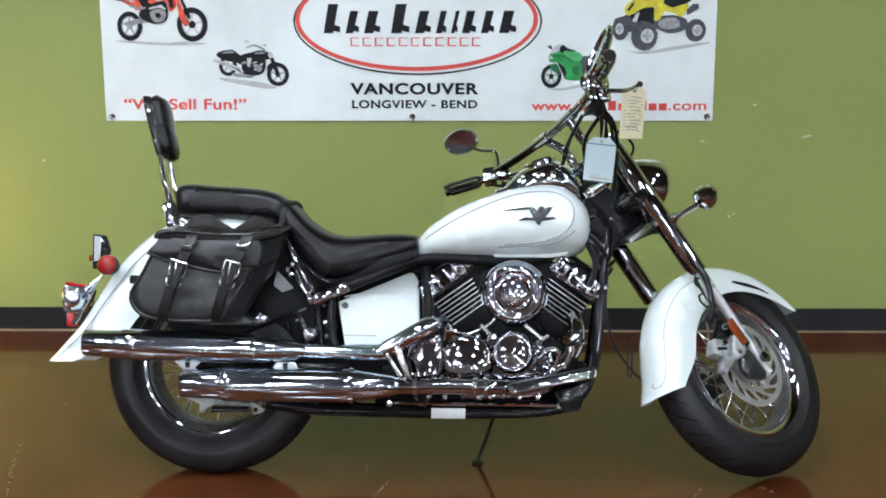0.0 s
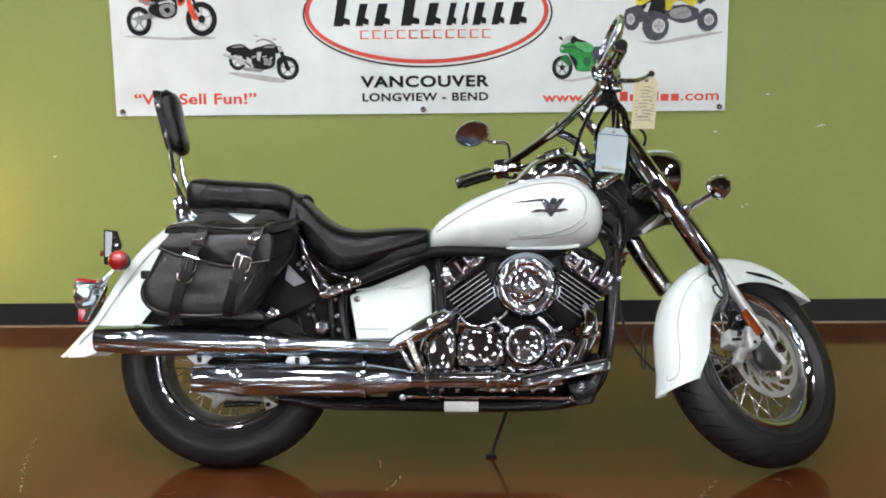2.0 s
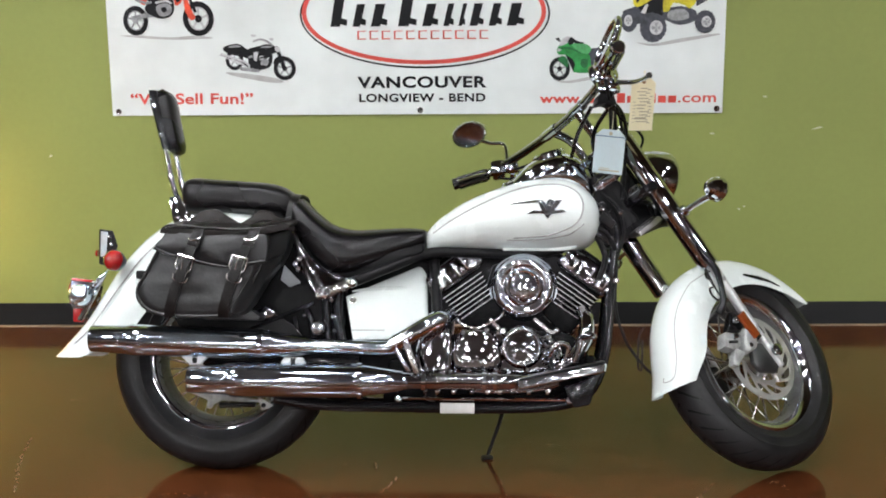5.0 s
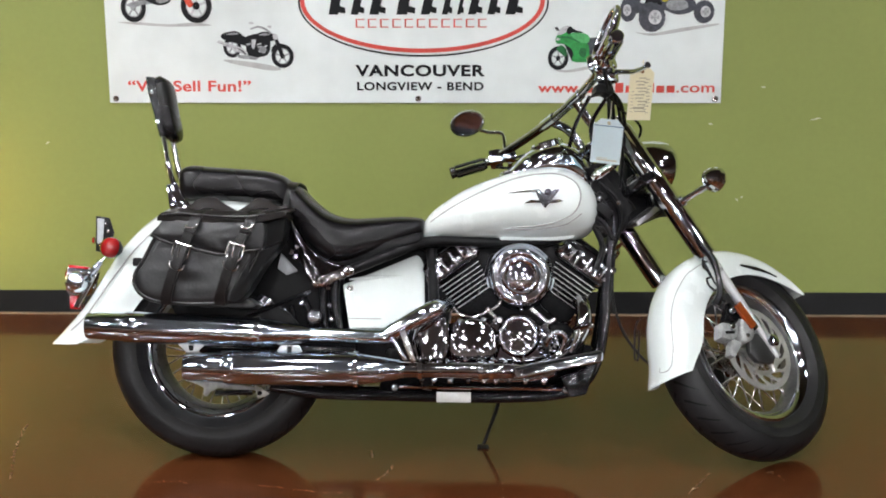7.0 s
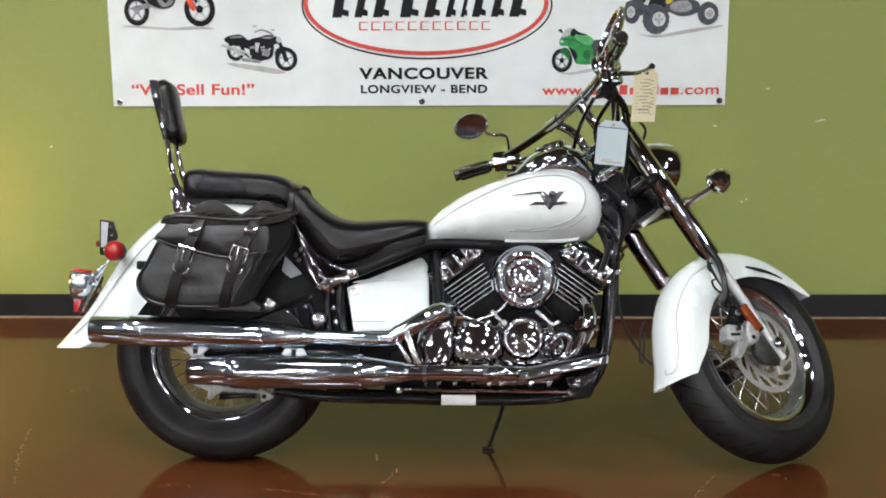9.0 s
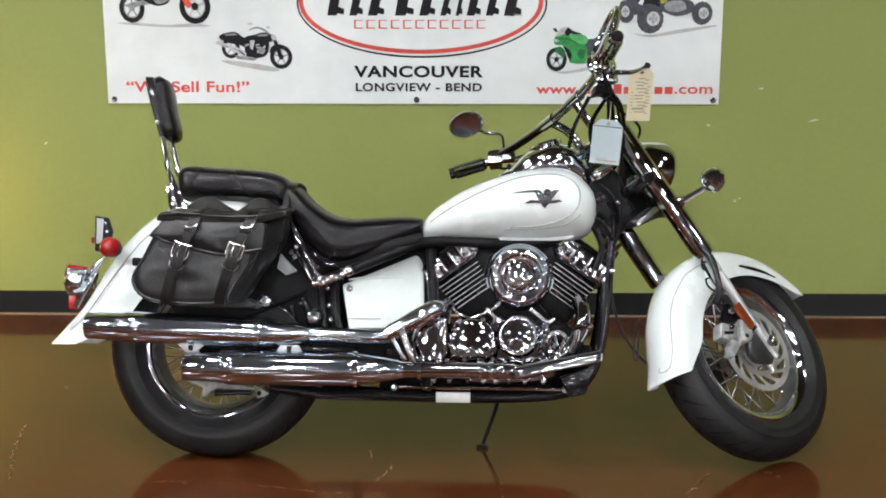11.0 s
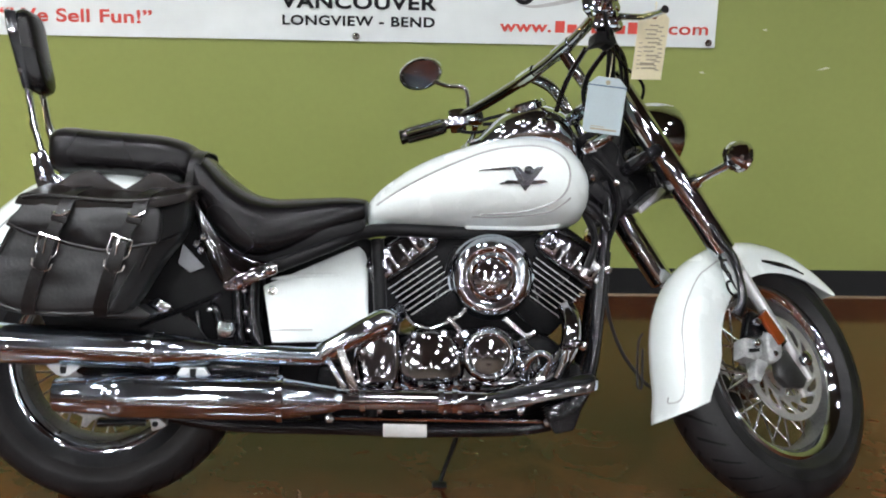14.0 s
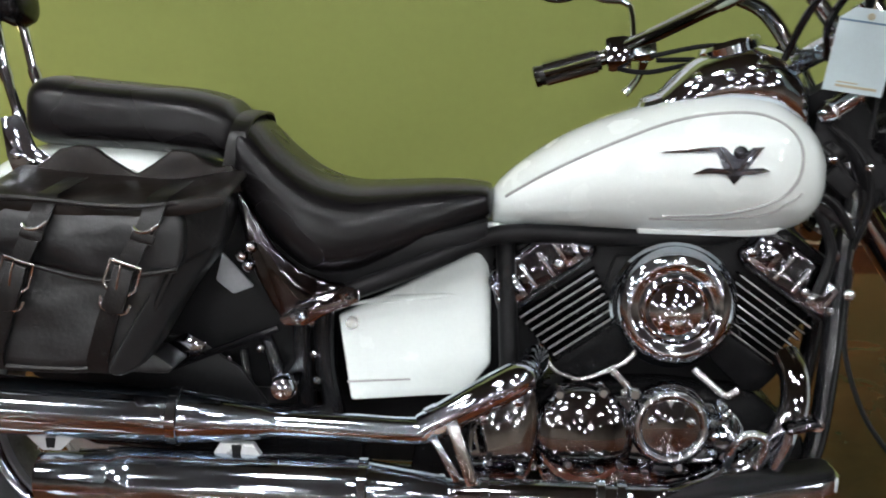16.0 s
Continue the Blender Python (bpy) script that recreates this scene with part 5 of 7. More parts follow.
# fork, headlight, bars: all turned with the steering
FD = Vector((-math.sin(radians(33.5)), 0, math.cos(radians(33.5))))
for y in (-0.104, 0.104):
    foot = Vector((1.578, y, 0.295))
    fore = Vector((0.007, 0, 0.004))
    leg = part("fork_leg", turned(Geo().tube([foot + fore - FD * 0.02, foot + fore + FD * 0.03, foot + fore + FD * 0.20, foot + fore + FD * 0.385], [0.0125, 0.0135, 0.0140, 0.0160], 20, 1)), SLIDER, bike, "polished alloy fork slider")
    part("fork_shroud", turned(Geo().tube([foot + FD * 0.335, foot + FD * 0.340, foot + FD * 0.52, foot + FD * 0.78, foot + FD * 0.80], [0.024, 0.030, 0.031, 0.031, 0.025], 24, 1)), BRIGHT, leg, "chrome fork tube shroud")
    part("axle_nut", turned(Geo().lathe([(0.016, 0), (0.018, 0.004), (0.018, 0.012), (0.010, 0.018), (0.001, 0.018)], (1.565, y - 0.02, 0.32), RIGHT, 16)), CHROME, leg)
    part("reflector", turned(Geo().box(Vector((1.482, math.copysign(0.121, y), 0.391)), (0.031, 0.012, 0.084), 0.004, pose(0, 0, 0, 0, -37).to_3x3())), ORANGE, leg, "amber fork reflector")
    part("reflector_base", turned(Geo().box(Vector((1.492, math.copysign(0.110, y), 0.391)), (0.040, 0.014, 0.094), 0.004, pose(0, 0, 0, 0, -36).to_3x3())), BLACK, leg, "dark reflector holder")
    part("slider_foot", turned(Geo().prism([(1.492, 0.338), (1.536, 0.350), (1.590, 0.281), (1.571, 0.258), (1.514, 0.257), (1.487, 0.28)], math.copysign(0.098, y) - 0.010, math.copysign(0.098, y) + 0.010, 0.006, 2)), DARK_ALLOY, leg, "dark cast foot of the slider")
    part("fork_cap", turned(Geo().tube([foot + FD * 0.80, foot + FD * 0.825], 0.024, 18, 1)), CHROME, leg)
    s = part("front_signal", turned(Geo().lathe([(0.001, 0.042), (0.007, 0.0415), (0.013, 0.039), (0.019, 0.0365), (0.024, 0.031), (0.029, 0.0255), (0.032, 0.017), (0.0355, 0.010), (0.0352, 0.003), (0.0365, -0.004), (0.034, -0.010)], foot + FD * 0.475 + Vector((0.026, math.copysign(0.142, y), 0.056)), (-1, 0, 0.1), 22)), BRIGHT, bike, "chrome bullet turn signal on a stalk", sharp=4)
    part("lens", turned(Geo().lathe([(0.033, 0.007), (0.028, 0.016), (0.015, 0.022), (0.001, 0.024)], foot + FD * 0.475 + Vector((0.026, math.copysign(0.142, y), 0.056)), (1, 0, -0.1), 24)), ORANGE, s, "amber lens")
    part("stalk", turned(Geo().tube([foot + FD * 0.475 + Vector((-0.009, math.copysign(0.015, y), 0.036)), foot + FD * 0.475 + Vector((0.004, math.copysign(0.06, y), 0.042)), foot + FD * 0.475 + Vector((0.020, math.copysign(0.118, y), 0.050))], [0.011, 0.0085, 0.0105], 12)), CHROME, s)
    part("collar", turned(Geo().tube([foot + FD * 0.475 + Vector((-0.009, math.copysign(0.014, y), 0.036)), foot + FD * 0.475 + Vector((-0.003, math.copysign(0.038, y), 0.040))], [0.019, 0.016], 14, 1)), CHROME, s, "chrome collar on the stalk")
for d in (0.62, 0.79):
    c = Vector((1.578, 0, 0.295)) + FD * d + Vector((-0.02, 0, -0.012))
    part("fork_yoke", turned(Geo().box(c, (0.10, 0.26 if d < 0.7 else 0.17, 0.032), 0.010, pose(0, 0, 0, 0, -33.5).to_3x3())), BLACK if d < 0.7 else CHROME, bike, "black lower fork yoke" if d < 0.7 else "chrome upper fork yoke")
HL = Vector((1.346, 0, 0.914))
light = part("headlight", turned(Geo().lathe([(0.001, -0.104), (0.022, -0.101), (0.042, -0.092), (0.059, -0.077), (0.073, -0.055), (0.082, -0.028), (0.0865, -0.006), (0.088, 0.006), (0.0885, 0.014), (0.087, 0.022), (0.083, 0.029), (0.078, 0.032), (0.074, 0.026)], HL, (1, 0, -0.06), 40)), CHROME, bike, "round chrome headlight")
part("lens", turned(Geo().lathe([(0.076, 0.024), (0.058, 0.036), (0.03, 0.043), (0.001, 0.045)], HL, (1, 0, -0.06), 32)), CHROME_DULL, light, "clear headlight lens")
part("bracket", turned(Geo().box(HL + Vector((-0.10, 0, -0.10)), (0.07, 0.12, 0.06), 0.012)), CHROME_DULL, light)
# one alloy joint: its shaded side and lit face are painted as two tones
part("brake_joint", turned(Geo().prism([(1.178, 0.682), (1.190, 0.669), (1.290, 0.722), (1.304, 0.748), (1.262, 0.745)], -0.050, -0.018, 0.007, 2)), DARK_ALLOY, bike, "alloy brake hose joint under the fork yoke, its shaded side painted dark")
part("joint_lit_face", turned(Geo().prism([(1.192, 0.678), (1.194, 0.663), (1.258, 0.708), (1.290, 0.736), (1.276, 0.745), (1.246, 0.718)], -0.056, -0.048, 0.003)), GREY_ALLOY, bike, "lit upper face of the hose joint, painted as a paler strip")
stay = part("headlight_stay", turned(Geo().prism(smooth_line([(1.240, 0.940), (1.282, 0.985), (1.330, 0.910), (1.388, 0.835), (1.416, 0.775), (1.355, 0.758), (1.235, 0.700), (1.195, 0.712), (1.206, 0.818)], 3), -0.020, 0.030, 0.008, 2)), BLACK_DULL, bike, "black headlight stay between the fork tubes")
for x, z, q in ((1.300, 0.835, 0.020), (1.262, 0.905, 0.011), (1.352, 0.790, 0.010)):
    part("stay_bolt", turned(Geo().lathe([(q, 0.0), (q, 0.005), (q * 0.7, 0.011), (0.001, 0.012)], (x, -0.021, z), RIGHT, 14)), DARK_ALLOY, stay, "dark bolt head")
for dx, w in ((0.0, 0.0055), (0.016, 0.0045), (-0.020, 0.005)):
    part("stay_cable", turned(Geo().tube([(1.222 + dx, -0.030, 0.930 + dx), (1.246 + dx, -0.036, 0.868), (1.282 + dx, -0.034, 0.800), (1.296 + dx, -0.026, 0.758)], w, 8)), BLACK, stay, "black cable")
clamp = part("upper_clamp", Geo().tube([(1.100, -0.053, 0.830), (1.112, -0.055, 0.839), (1.136, -0.055, 0.856), (1.160, -0.055, 0.873), (1.172, -0.053, 0.882)], [0.010, 0.0165, 0.0175, 0.0165, 0.011], 18, 1), BRIGHT, bike, "rounded chrome clamp on the steering head")
for u in (0.15, 0.85):
    c = Vector((1.112, -0.055, 0.839)).lerp(Vector((1.160, -0.055, 0.873)), u)
    part("clamp_ring", Geo().lathe([(0.0168, -0.003), (0.0192, -0.002), (0.0192, 0.002), (0.0168, 0.003)], c, (0.048, 0, 0.034), 20), SATIN, clamp, "bright ring round the clamp")
# handlebar
BAR = [(0.893, 0.420, 1.030), (0.962, 0.366, 1.043), (1.002, 0.270, 1.052), (1.018, 0.17, 1.052), (1.022, 0.08, 1.048), (1.022, 0.0, 1.046),
       (1.022, -0.08, 1.050), (1.012, -0.17, 1.055), (0.970, -0.27, 1.043), (0.924, -0.366, 1.022), (0.892, -0.42, 1.003)]
bar = part("handlebar", turned(Geo().tube(BAR, 0.0135, 14)), CLOUDED, bike, "wide pulled-back chrome handlebar")
part("bar_clamp", turned(Geo().tube([(1.021, 0.095, 1.049), (1.022, 0.04, 1.047)], 0.017, 14)), CHROME, bar)
part("bar_clamp", turned(Geo().tube([(1.022, -0.04, 1.048), (1.021, -0.095, 1.050)], 0.017, 14)), CHROME, bar)
for s in (-1, 1):
    end, inner = (Vector(BAR[0]), Vector((0.974, 0.352, 1.045))) if s > 0 else (Vector(BAR[-1]), Vector((0.957, -0.300, 1.038)))
    out = (end - inner).normalized()
    shift = Vector((0.004, -0.012, 0)) if s > 0 else Vector((-0.014, 0.070, -0.006))
    riser = [(1.168, 0.066, 0.900), (1.149, 0.066, 0.945), (1.120, 0.066, 1.000), (1.085, 0.066, 1.035), (1.030, 0.066, 1.048)] if s > 0 else [(1.160, -0.066, 0.890), (1.110, -0.066, 0.935), (1.065, -0.066, 0.980), (1.024, -0.066, 1.040)]
    part("riser", turned(Geo().tube(riser, 0.0140, 14)), CLOUDED, bar, "curved chrome handlebar riser")
    grip = part("grip", turned(Geo().tube([end + out * 0.010, end, (end + inner) / 2, inner], [0.0175, 0.018, 0.0175, 0.018], 18, 3)), GRIP, bar, "glossy black rubber grip")
    part("grip_end", turned(Geo().tube([end + out * 0.004, end + out * 0.010, end + out * 0.013, end + out * 0.014], [0.0190, 0.0192, 0.0165, 0.002], 18, 1)), CHROME if s < 0 else CHROME_DARK, bar, "polished grip end")
    across = out.cross(Vector((0, 0, 1))).normalized()
    up = across.cross(out).normalized()
    for k in range(6):
        a = radians(20 + 60 * k)
        side = (across * math.cos(a) * (1 if s > 0 else -1) + up * math.sin(a)) * 0.0170
        part("grip_band", turned(Geo().tube([end + side - out * 0.006, inner + side + out * 0.008], 0.0066, 8)), CHROME, bar, "thin chrome strip along the grip")
    part("switch_box", turned(Geo().box(Vector((0.986, 0.332 * s, 1.046)) + shift, (0.046, 0.052, 0.052), 0.010, pose(0, 0, 0, 0, 0, -38 * s).to_3x3())), CHROME, bar, "chrome switch housing")
    part("switch", turned(Geo().box(Vector((0.968, 0.322 * s, 1.052)) + shift, (0.020, 0.014, 0.016), 0.004, pose(0, 0, 0, 0, 0, -38 * s).to_3x3())), BLACK_DULL, bar, "small dark switch")
    part("lever_perch", turned(Geo().box(Vector((1.012, 0.296 * s, 1.042)) + shift, (0.045, 0.034, 0.034), 0.008, pose(0, 0, 0, 0, 0, -25 * s).to_3x3())), CHROME, bar, "lever bracket")
    part("lever", turned(Geo().tube([(1.030, 0.300, 1.034), (1.038, 0.318, 1.024), (1.040, 0.335, 1.012), (1.036, 0.352, 1.000), (1.030, 0.362, 0.992)] if s > 0 else [(1.005, -0.240, 1.032), (1.012, -0.29, 1.005), (1.010, -0.34, 0.975), (1.003, -0.39, 0.955), (0.998, -0.41, 0.949)], [0.010, 0.0075, 0.007, 0.007, 0.009], 10)), CHROME, bar, "polished hand lever")
    carry = (BIKE @ STEER).inverted()
    ahead, along = (Vector((0.154, 0.983, 0.105)), Vector((0.94, 0, 0.34))) if s > 0 else (Vector((0.916, 0.09, -0.378)), Vector((0.38, 0, 0.92)))
    ahead = ahead.normalized()
    along = (along - ahead * along.dot(ahead)).normalized()
    turn = Matrix((ahead, along, ahead.cross(along))).transposed().to_4x4()
    seat_at = BIKE @ STEER @ Vector((0.970, 0.425, 1.235)) if s > 0 else Vector((0.588, 3.434, 1.240))
    face = carry @ Matrix.Translation(seat_at) @ turn @ (Matrix.Diagonal((1, 1.04, 0.74, 1)) if s > 0 else Matrix.Diagonal((1, 1.42, 0.95, 1)))
    mirror = part("mirror", turned(Geo().lathe([(0.001, 0.022), (0.030, 0.019), (0.046, 0.012), (0.053, 0.007), (0.0575, 0.001), (0.0580, -0.005), (0.0550, -0.0105), (0.0505, -0.0115), (0.0475, -0.009), (0.046, -0.004)], (0, 0, 0), (1, 0, 0), 48).moved(face)), BRIGHT, bar, "oval chrome mirror")
    part("mirror_glass", turned(Geo().lathe([(0.046, -0.004), (0.047, -0.002), (0.001, -0.002)], (0, 0, 0), (1, 0, 0), 32).moved(face)), CHROME, mirror, "mirror glass")
    stalk = [(1.014, 0.305, 1.052), (1.026, 0.312, 1.125), (1.020, 0.322, 1.152), (1.000, 0.355, 1.168), (0.985, 0.385, 1.192)] if s > 0 else [(0.972, -0.262, 1.045), (0.968, -0.290, 1.070), tuple(carry @ Vector((0.578, 3.44, 1.150))), tuple(carry @ Vector((0.592, 3.44, 1.215)))]
    part("mirror_stalk", turned(Geo().tube(stalk, 0.0062, 10)), CHROME, mirror, "bent chrome mirror stalk")
    part("stalk_nut", turned(Geo().tube([Vector(stalk[0]), Vector(stalk[0]).lerp(Vector(stalk[1]), 0.3)], 0.011, 8)), CHROME, mirror)
part("throttle_housing", turned(Geo().box((0.992, -0.248, 1.008), (0.046, 0.060, 0.040), 0.010, pose(0, 0, 0, 0, 0, 30).to_3x3())), CHROME, bar, "chrome throttle housing under the bar")
part("switch_block", turned(Geo().prism(smooth_line([(0.930, 0.934), (0.944, 0.950), (0.954, 0.976), (0.998, 0.985), (1.010, 0.962), (0.992, 0.948), (0.976, 0.952), (0.954, 0.944)], 2), -0.248, -0.224, 0.006, 2)), BLACK_DULL, bar, "black switch block under the reservoir")
for run, w in (([(0.940, -0.22, 0.945), (0.955, -0.13, 0.915), (0.976, -0.06, 0.880)], 0.006), ([(1.010, -0.22, 0.965), (1.010, -0.15, 0.938), (1.030, -0.10, 0.920), (1.070, -0.06, 0.895)], 0.006), ([(1.000, -0.235, 0.975), (1.040, -0.22, 0.973), (1.075, -0.20, 0.955), (1.110, -0.16, 0.910)], 0.0055), ([(0.995, -0.235, 0.955), (1.032, -0.22, 0.952), (1.076, -0.20, 0.940)], 0.0045), ([(1.110, -0.16, 0.975), (1.190, -0.12, 0.990), (1.229, -0.10, 0.985), (1.226, -0.10, 0.962), (1.208, -0.10, 0.930)], 0.0042)):
    part("control_cable", turned(Geo().tube(run, w, 8, 4)), BLACK, bar, "black control cable")
part("master_cylinder", turned(Geo().box((0.990, -0.240, 1.062), (0.058, 0.074, 0.046), 0.009, pose(0, 0, 0, 0, 0, 30).to_3x3())), CHROME, bar, "chrome brake fluid reservoir")
# caliper and hoses
cal = part("brake_caliper", turned(Geo().prism([(1.385, 0.318), (1.398, 0.366), (1.462, 0.366), (1.450, 0.326), (1.42, 0.312)], -0.108, -0.070, 0.006, 2)), CAST, bike, "pale cast alloy brake caliper")
part("caliper_body", turned(Geo().prism(smooth_line([(1.473, 0.385), (1.502, 0.382), (1.510, 0.350), (1.498, 0.322), (1.462, 0.308), (1.458, 0.345)], 3), -0.120, -0.074, 0.008, 3)), CAST, cal, "rounded caliper piston housing")
part("caliper_arm", turned(Geo().prism([(1.430, 0.322), (1.470, 0.312), (1.428, 0.262), (1.408, 0.268)], -0.104, -0.078, 0.005, 2)), CAST, cal)
part("caliper_clip", turned(Geo().prism([(1.418, 0.372), (1.450, 0.440), (1.492, 0.425), (1.475, 0.376)], -0.100, -0.070, 0.006)), BLACK, cal, "dark caliper bracket")
part("pad_gap", turned(Geo().prism([(1.403, 0.338), (1.440, 0.343), (1.438, 0.334), (1.402, 0.329)], -0.1095, -0.10, 0.001)), BLACK_DULL, cal, "dark gap at the brake pads")
for x, z in ((1.445, 0.405), (1.428, 0.352), (1.484, 0.400), (1.478, 0.330)):
    part("bolt", turned(Geo().lathe([(0.009, 0), (0.009, 0.012), (0.006, 0.016), (0.001, 0.016)], (x, -0.106, z), RIGHT, 12)), CHROME, cal)
part("brake_hose", turned(Geo().tube([(1.325, -0.118, 0.660), (1.362, -0.126, 0.588), (1.390, -0.128, 0.552), (1.398, -0.128, 0.500), (1.394, -0.126, 0.447), (1.382, -0.110, 0.415)], [0.008, 0.010, 0.011, 0.009, 0.011, 0.015], 10)), BLACK, bike, "black brake hose beside the fork")
part("hose_clip", turned(Geo().tube([(1.362, -0.130, 0.540), (1.344, -0.132, 0.536), (1.342, -0.132, 0.516), (1.360, -0.132, 0.508), (1.362, -0.132, 0.490), (1.346, -0.132, 0.482), (1.352, -0.130, 0.462), (1.376, -0.128, 0.450)], 0.0030, 8, 3)), BLACK, bike, "bent black wire clip of the brake hose")
part("fork_brace", turned(Geo().prism([(1.385, 0.565), (1.42, 0.575), (1.44, 0.49), (1.40, 0.47)], -0.10, -0.086, 0.004)), WHITE, bike, "white fender mount")
HOSES = [
    [(0.988, -0.235, 1.030), (1.03, -0.21, 0.985), (1.10, -0.12, 0.93), (1.215, -0.098, 0.82), (1.285, -0.098, 0.712), (1.340, -0.098, 0.629), (1.372, -0.098, 0.58), (1.405, -0.098, 0.50), (1.445, -0.09, 0.44)],
    [(1.03, 0.27, 1.02), (1.10, 0.20, 1.00), (1.16, 0.12, 0.94), (1.18, 0.08, 0.84), (1.16, 0.06, 0.74)],
    [(0.985, -0.250, 1.025), (1.06, -0.20, 0.95), (1.15, -0.09, 0.88), (1.15, -0.05, 0.78)],
    [(1.01, 0.26, 1.02), (1.08, 0.16, 1.01), (1.14, 0.09, 0.95), (1.15, 0.05, 0.85)],
]
for pts in HOSES:
    part("control_cable", turned(Geo().tube(pts, 0.0045, 8, 6)), BLACK_DULL, bike, "black control cable")
for k, pts in enumerate(([(0.975, -0.262, 1.025), (0.995, -0.25, 0.985), (1.06, -0.18, 0.965), (1.12, -0.10, 0.93)], [(0.965, -0.27, 1.02), (0.985, -0.25, 0.97), (1.04, -0.18, 0.94), (1.10, -0.09, 0.90)], [(0.99, 0.325, 1.02), (1.02, 0.28, 1.00), (1.08, 0.18, 0.99), (1.13, 0.09, 0.94)])):
    part("control_cable", turned(Geo().tube(pts, 0.0055 - 0.0005 * k, 8, 6)), BLACK_DULL, bike, "black control cable")
part("speedometer_cable", Geo().tube([(1.165, -0.05, 0.60), (1.16, -0.06, 0.48), (1.19, -0.075, 0.38), (1.235, -0.085, 0.315), (1.262, -0.09, 0.29)], 0.0042, 8, 6), BLACK_DULL, bike, "black cable looping to the front wheel")
part("cable_guide", turned(Geo().tube([(1.178, -0.01, 0.385), (1.157, -0.01, 0.357), (1.135, -0.01, 0.270), (1.139, -0.01, 0.254), (1.148, -0.01, 0.266), (1.168, -0.01, 0.348)], 0.0026, 8)), BLACK_DULL, bike, "black wire cable guide behind the mudguard")
for pts, rad in (([(1.10, -0.05, 0.79), (1.14, -0.065, 0.75), (1.15, -0.06, 0.69), (1.12, -0.055, 0.66)], 0.006), ([(1.12, -0.045, 0.82), (1.17, -0.06, 0.77), (1.185, -0.055, 0.70), (1.165, -0.05, 0.63)], 0.005), ([(1.09, -0.06, 0.72), (1.13, -0.07, 0.70), (1.16, -0.06, 0.65)], 0.007)):
    part("wire_loom", Geo().tube(pts, rad, 8, 5), BLACK_DULL, bike, "black wiring loom")
part("ignition_coil", Geo().box((1.135, -0.062, 0.735), (0.05, 0.022, 0.030), 0.005, pose(0, 0, 0, 0, 40).to_3x3()), BLACK_DULL, bike, "black ignition coil")
for x, z in ((1.12, 0.77), (1.175, 0.76)):
    part("bolt", Geo().lathe([(0.007, 0), (0.007, 0.008), (0.001, 0.010)], (x, -0.066, z), RIGHT, 8), CHROME, bike)
part("wire_loom", Geo().tube([(1.10, -0.055, 0.70), (1.13, -0.06, 0.63), (1.11, -0.07, 0.56)], 0.009, 8), BLACK_DULL, bike)
for k, (x, z) in enumerate(((1.155, 0.66), (1.162, 0.56), (1.135, 0.62))):
    part("bolt", Geo().lathe([(0.009, 0), (0.009, 0.010), (0.001, 0.012)], (x, -0.052, z), RIGHT, 10), CHROME, bike)
# pinstripe and badge on the front mudguard
def guard_line(rows):
    return [(WHEELBASE + r * math.cos(radians(a)), y, R_FRONT + r * math.sin(radians(a))) for a, r, y in rows]


def on_guard(a, r):
    """Half width of the front mudguard's side at angle a and radius r, a hair proud."""
    crown = float(np.interp(a, [62, 80, 98, 118, 138, 156, 174, 188, 194, 200], [0.336, 0.333, 0.331, 0.330, 0.330, 0.330, 0.332, 0.341, 0.354, 0.374]))
    skirt = float(np.interp(a, [62, 80, 98, 118, 138, 156, 174, 188, 194, 200], [0.266, 0.244, 0.228, 0.218, 0.212, 0.212, 0.215, 0.240, 0.268, 0.305]))
    t = max(0.0, (r - skirt) / (crown - skirt))
    return (a, r, -0.0755 * float(np.interp(t, [0, 0.22, 0.42, 0.60, 0.77, 0.895, 0.975, 1.0], [1, 1, 0.99, 0.96, 0.87, 0.70, 0.42, 0.0])))


part("pinstripe", turned(Geo().tube(guard_line([on_guard(a, r) for a, r in ((112, 0.294), (119, 0.294), (125, 0.296), (133, 0.301), (139, 0.306), (154, 0.311), (167, 0.316), (178, 0.319), (186, 0.326), (190, 0.335), (193, 0.343), (195, 0.351), (195.8, 0.3575), (195, 0.3568), (193, 0.3512))]), 0.0016, 6, 6)), STRIPE, front_fender)
part("fender_badge", turned(Geo().tube(guard_line([(92, 0.265, -0.0760), (80, 0.267, -0.0760), (70, 0.275, -0.0760), (61, 0.284, -0.0755)]), [0.0030, 0.0062, 0.0042, 0.0018], 8, 4)), BADGE, front_fender, "dark script badge as a plain bar")

# ---- saddlebag ----
bag = thing("saddlebag", "black leather saddlebag with two buckled straps on the rear mudguard", "saddlebag", BIKE)
BAG = [(-0.134, 0.636), (-0.168, 0.569), (-0.192, 0.527), (-0.185, 0.490), (-0.146, 0.461), (-0.061, 0.450), (0.048, 0.452), (0.088, 0.468), (0.124, 0.529), (0.157, 0.600), (0.166, 0.650), (0.150, 0.676), (0.014, 0.676), (-0.098, 0.683)]
part("body", pillow(smooth_line(BAG, 5), -0.140, -0.272, 0.010, 9, 0.005), LEATHER, bag, "black leather bag body", sharp=60)
part("edge_piping", Geo().tube([(x, -0.268, z) for x, z in smooth_line(BAG, 3)] + [(BAG[0][0], -0.268, BAG[0][1])], 0.0055, 8, 1), STRAP, bag, "stitched leather edge binding")
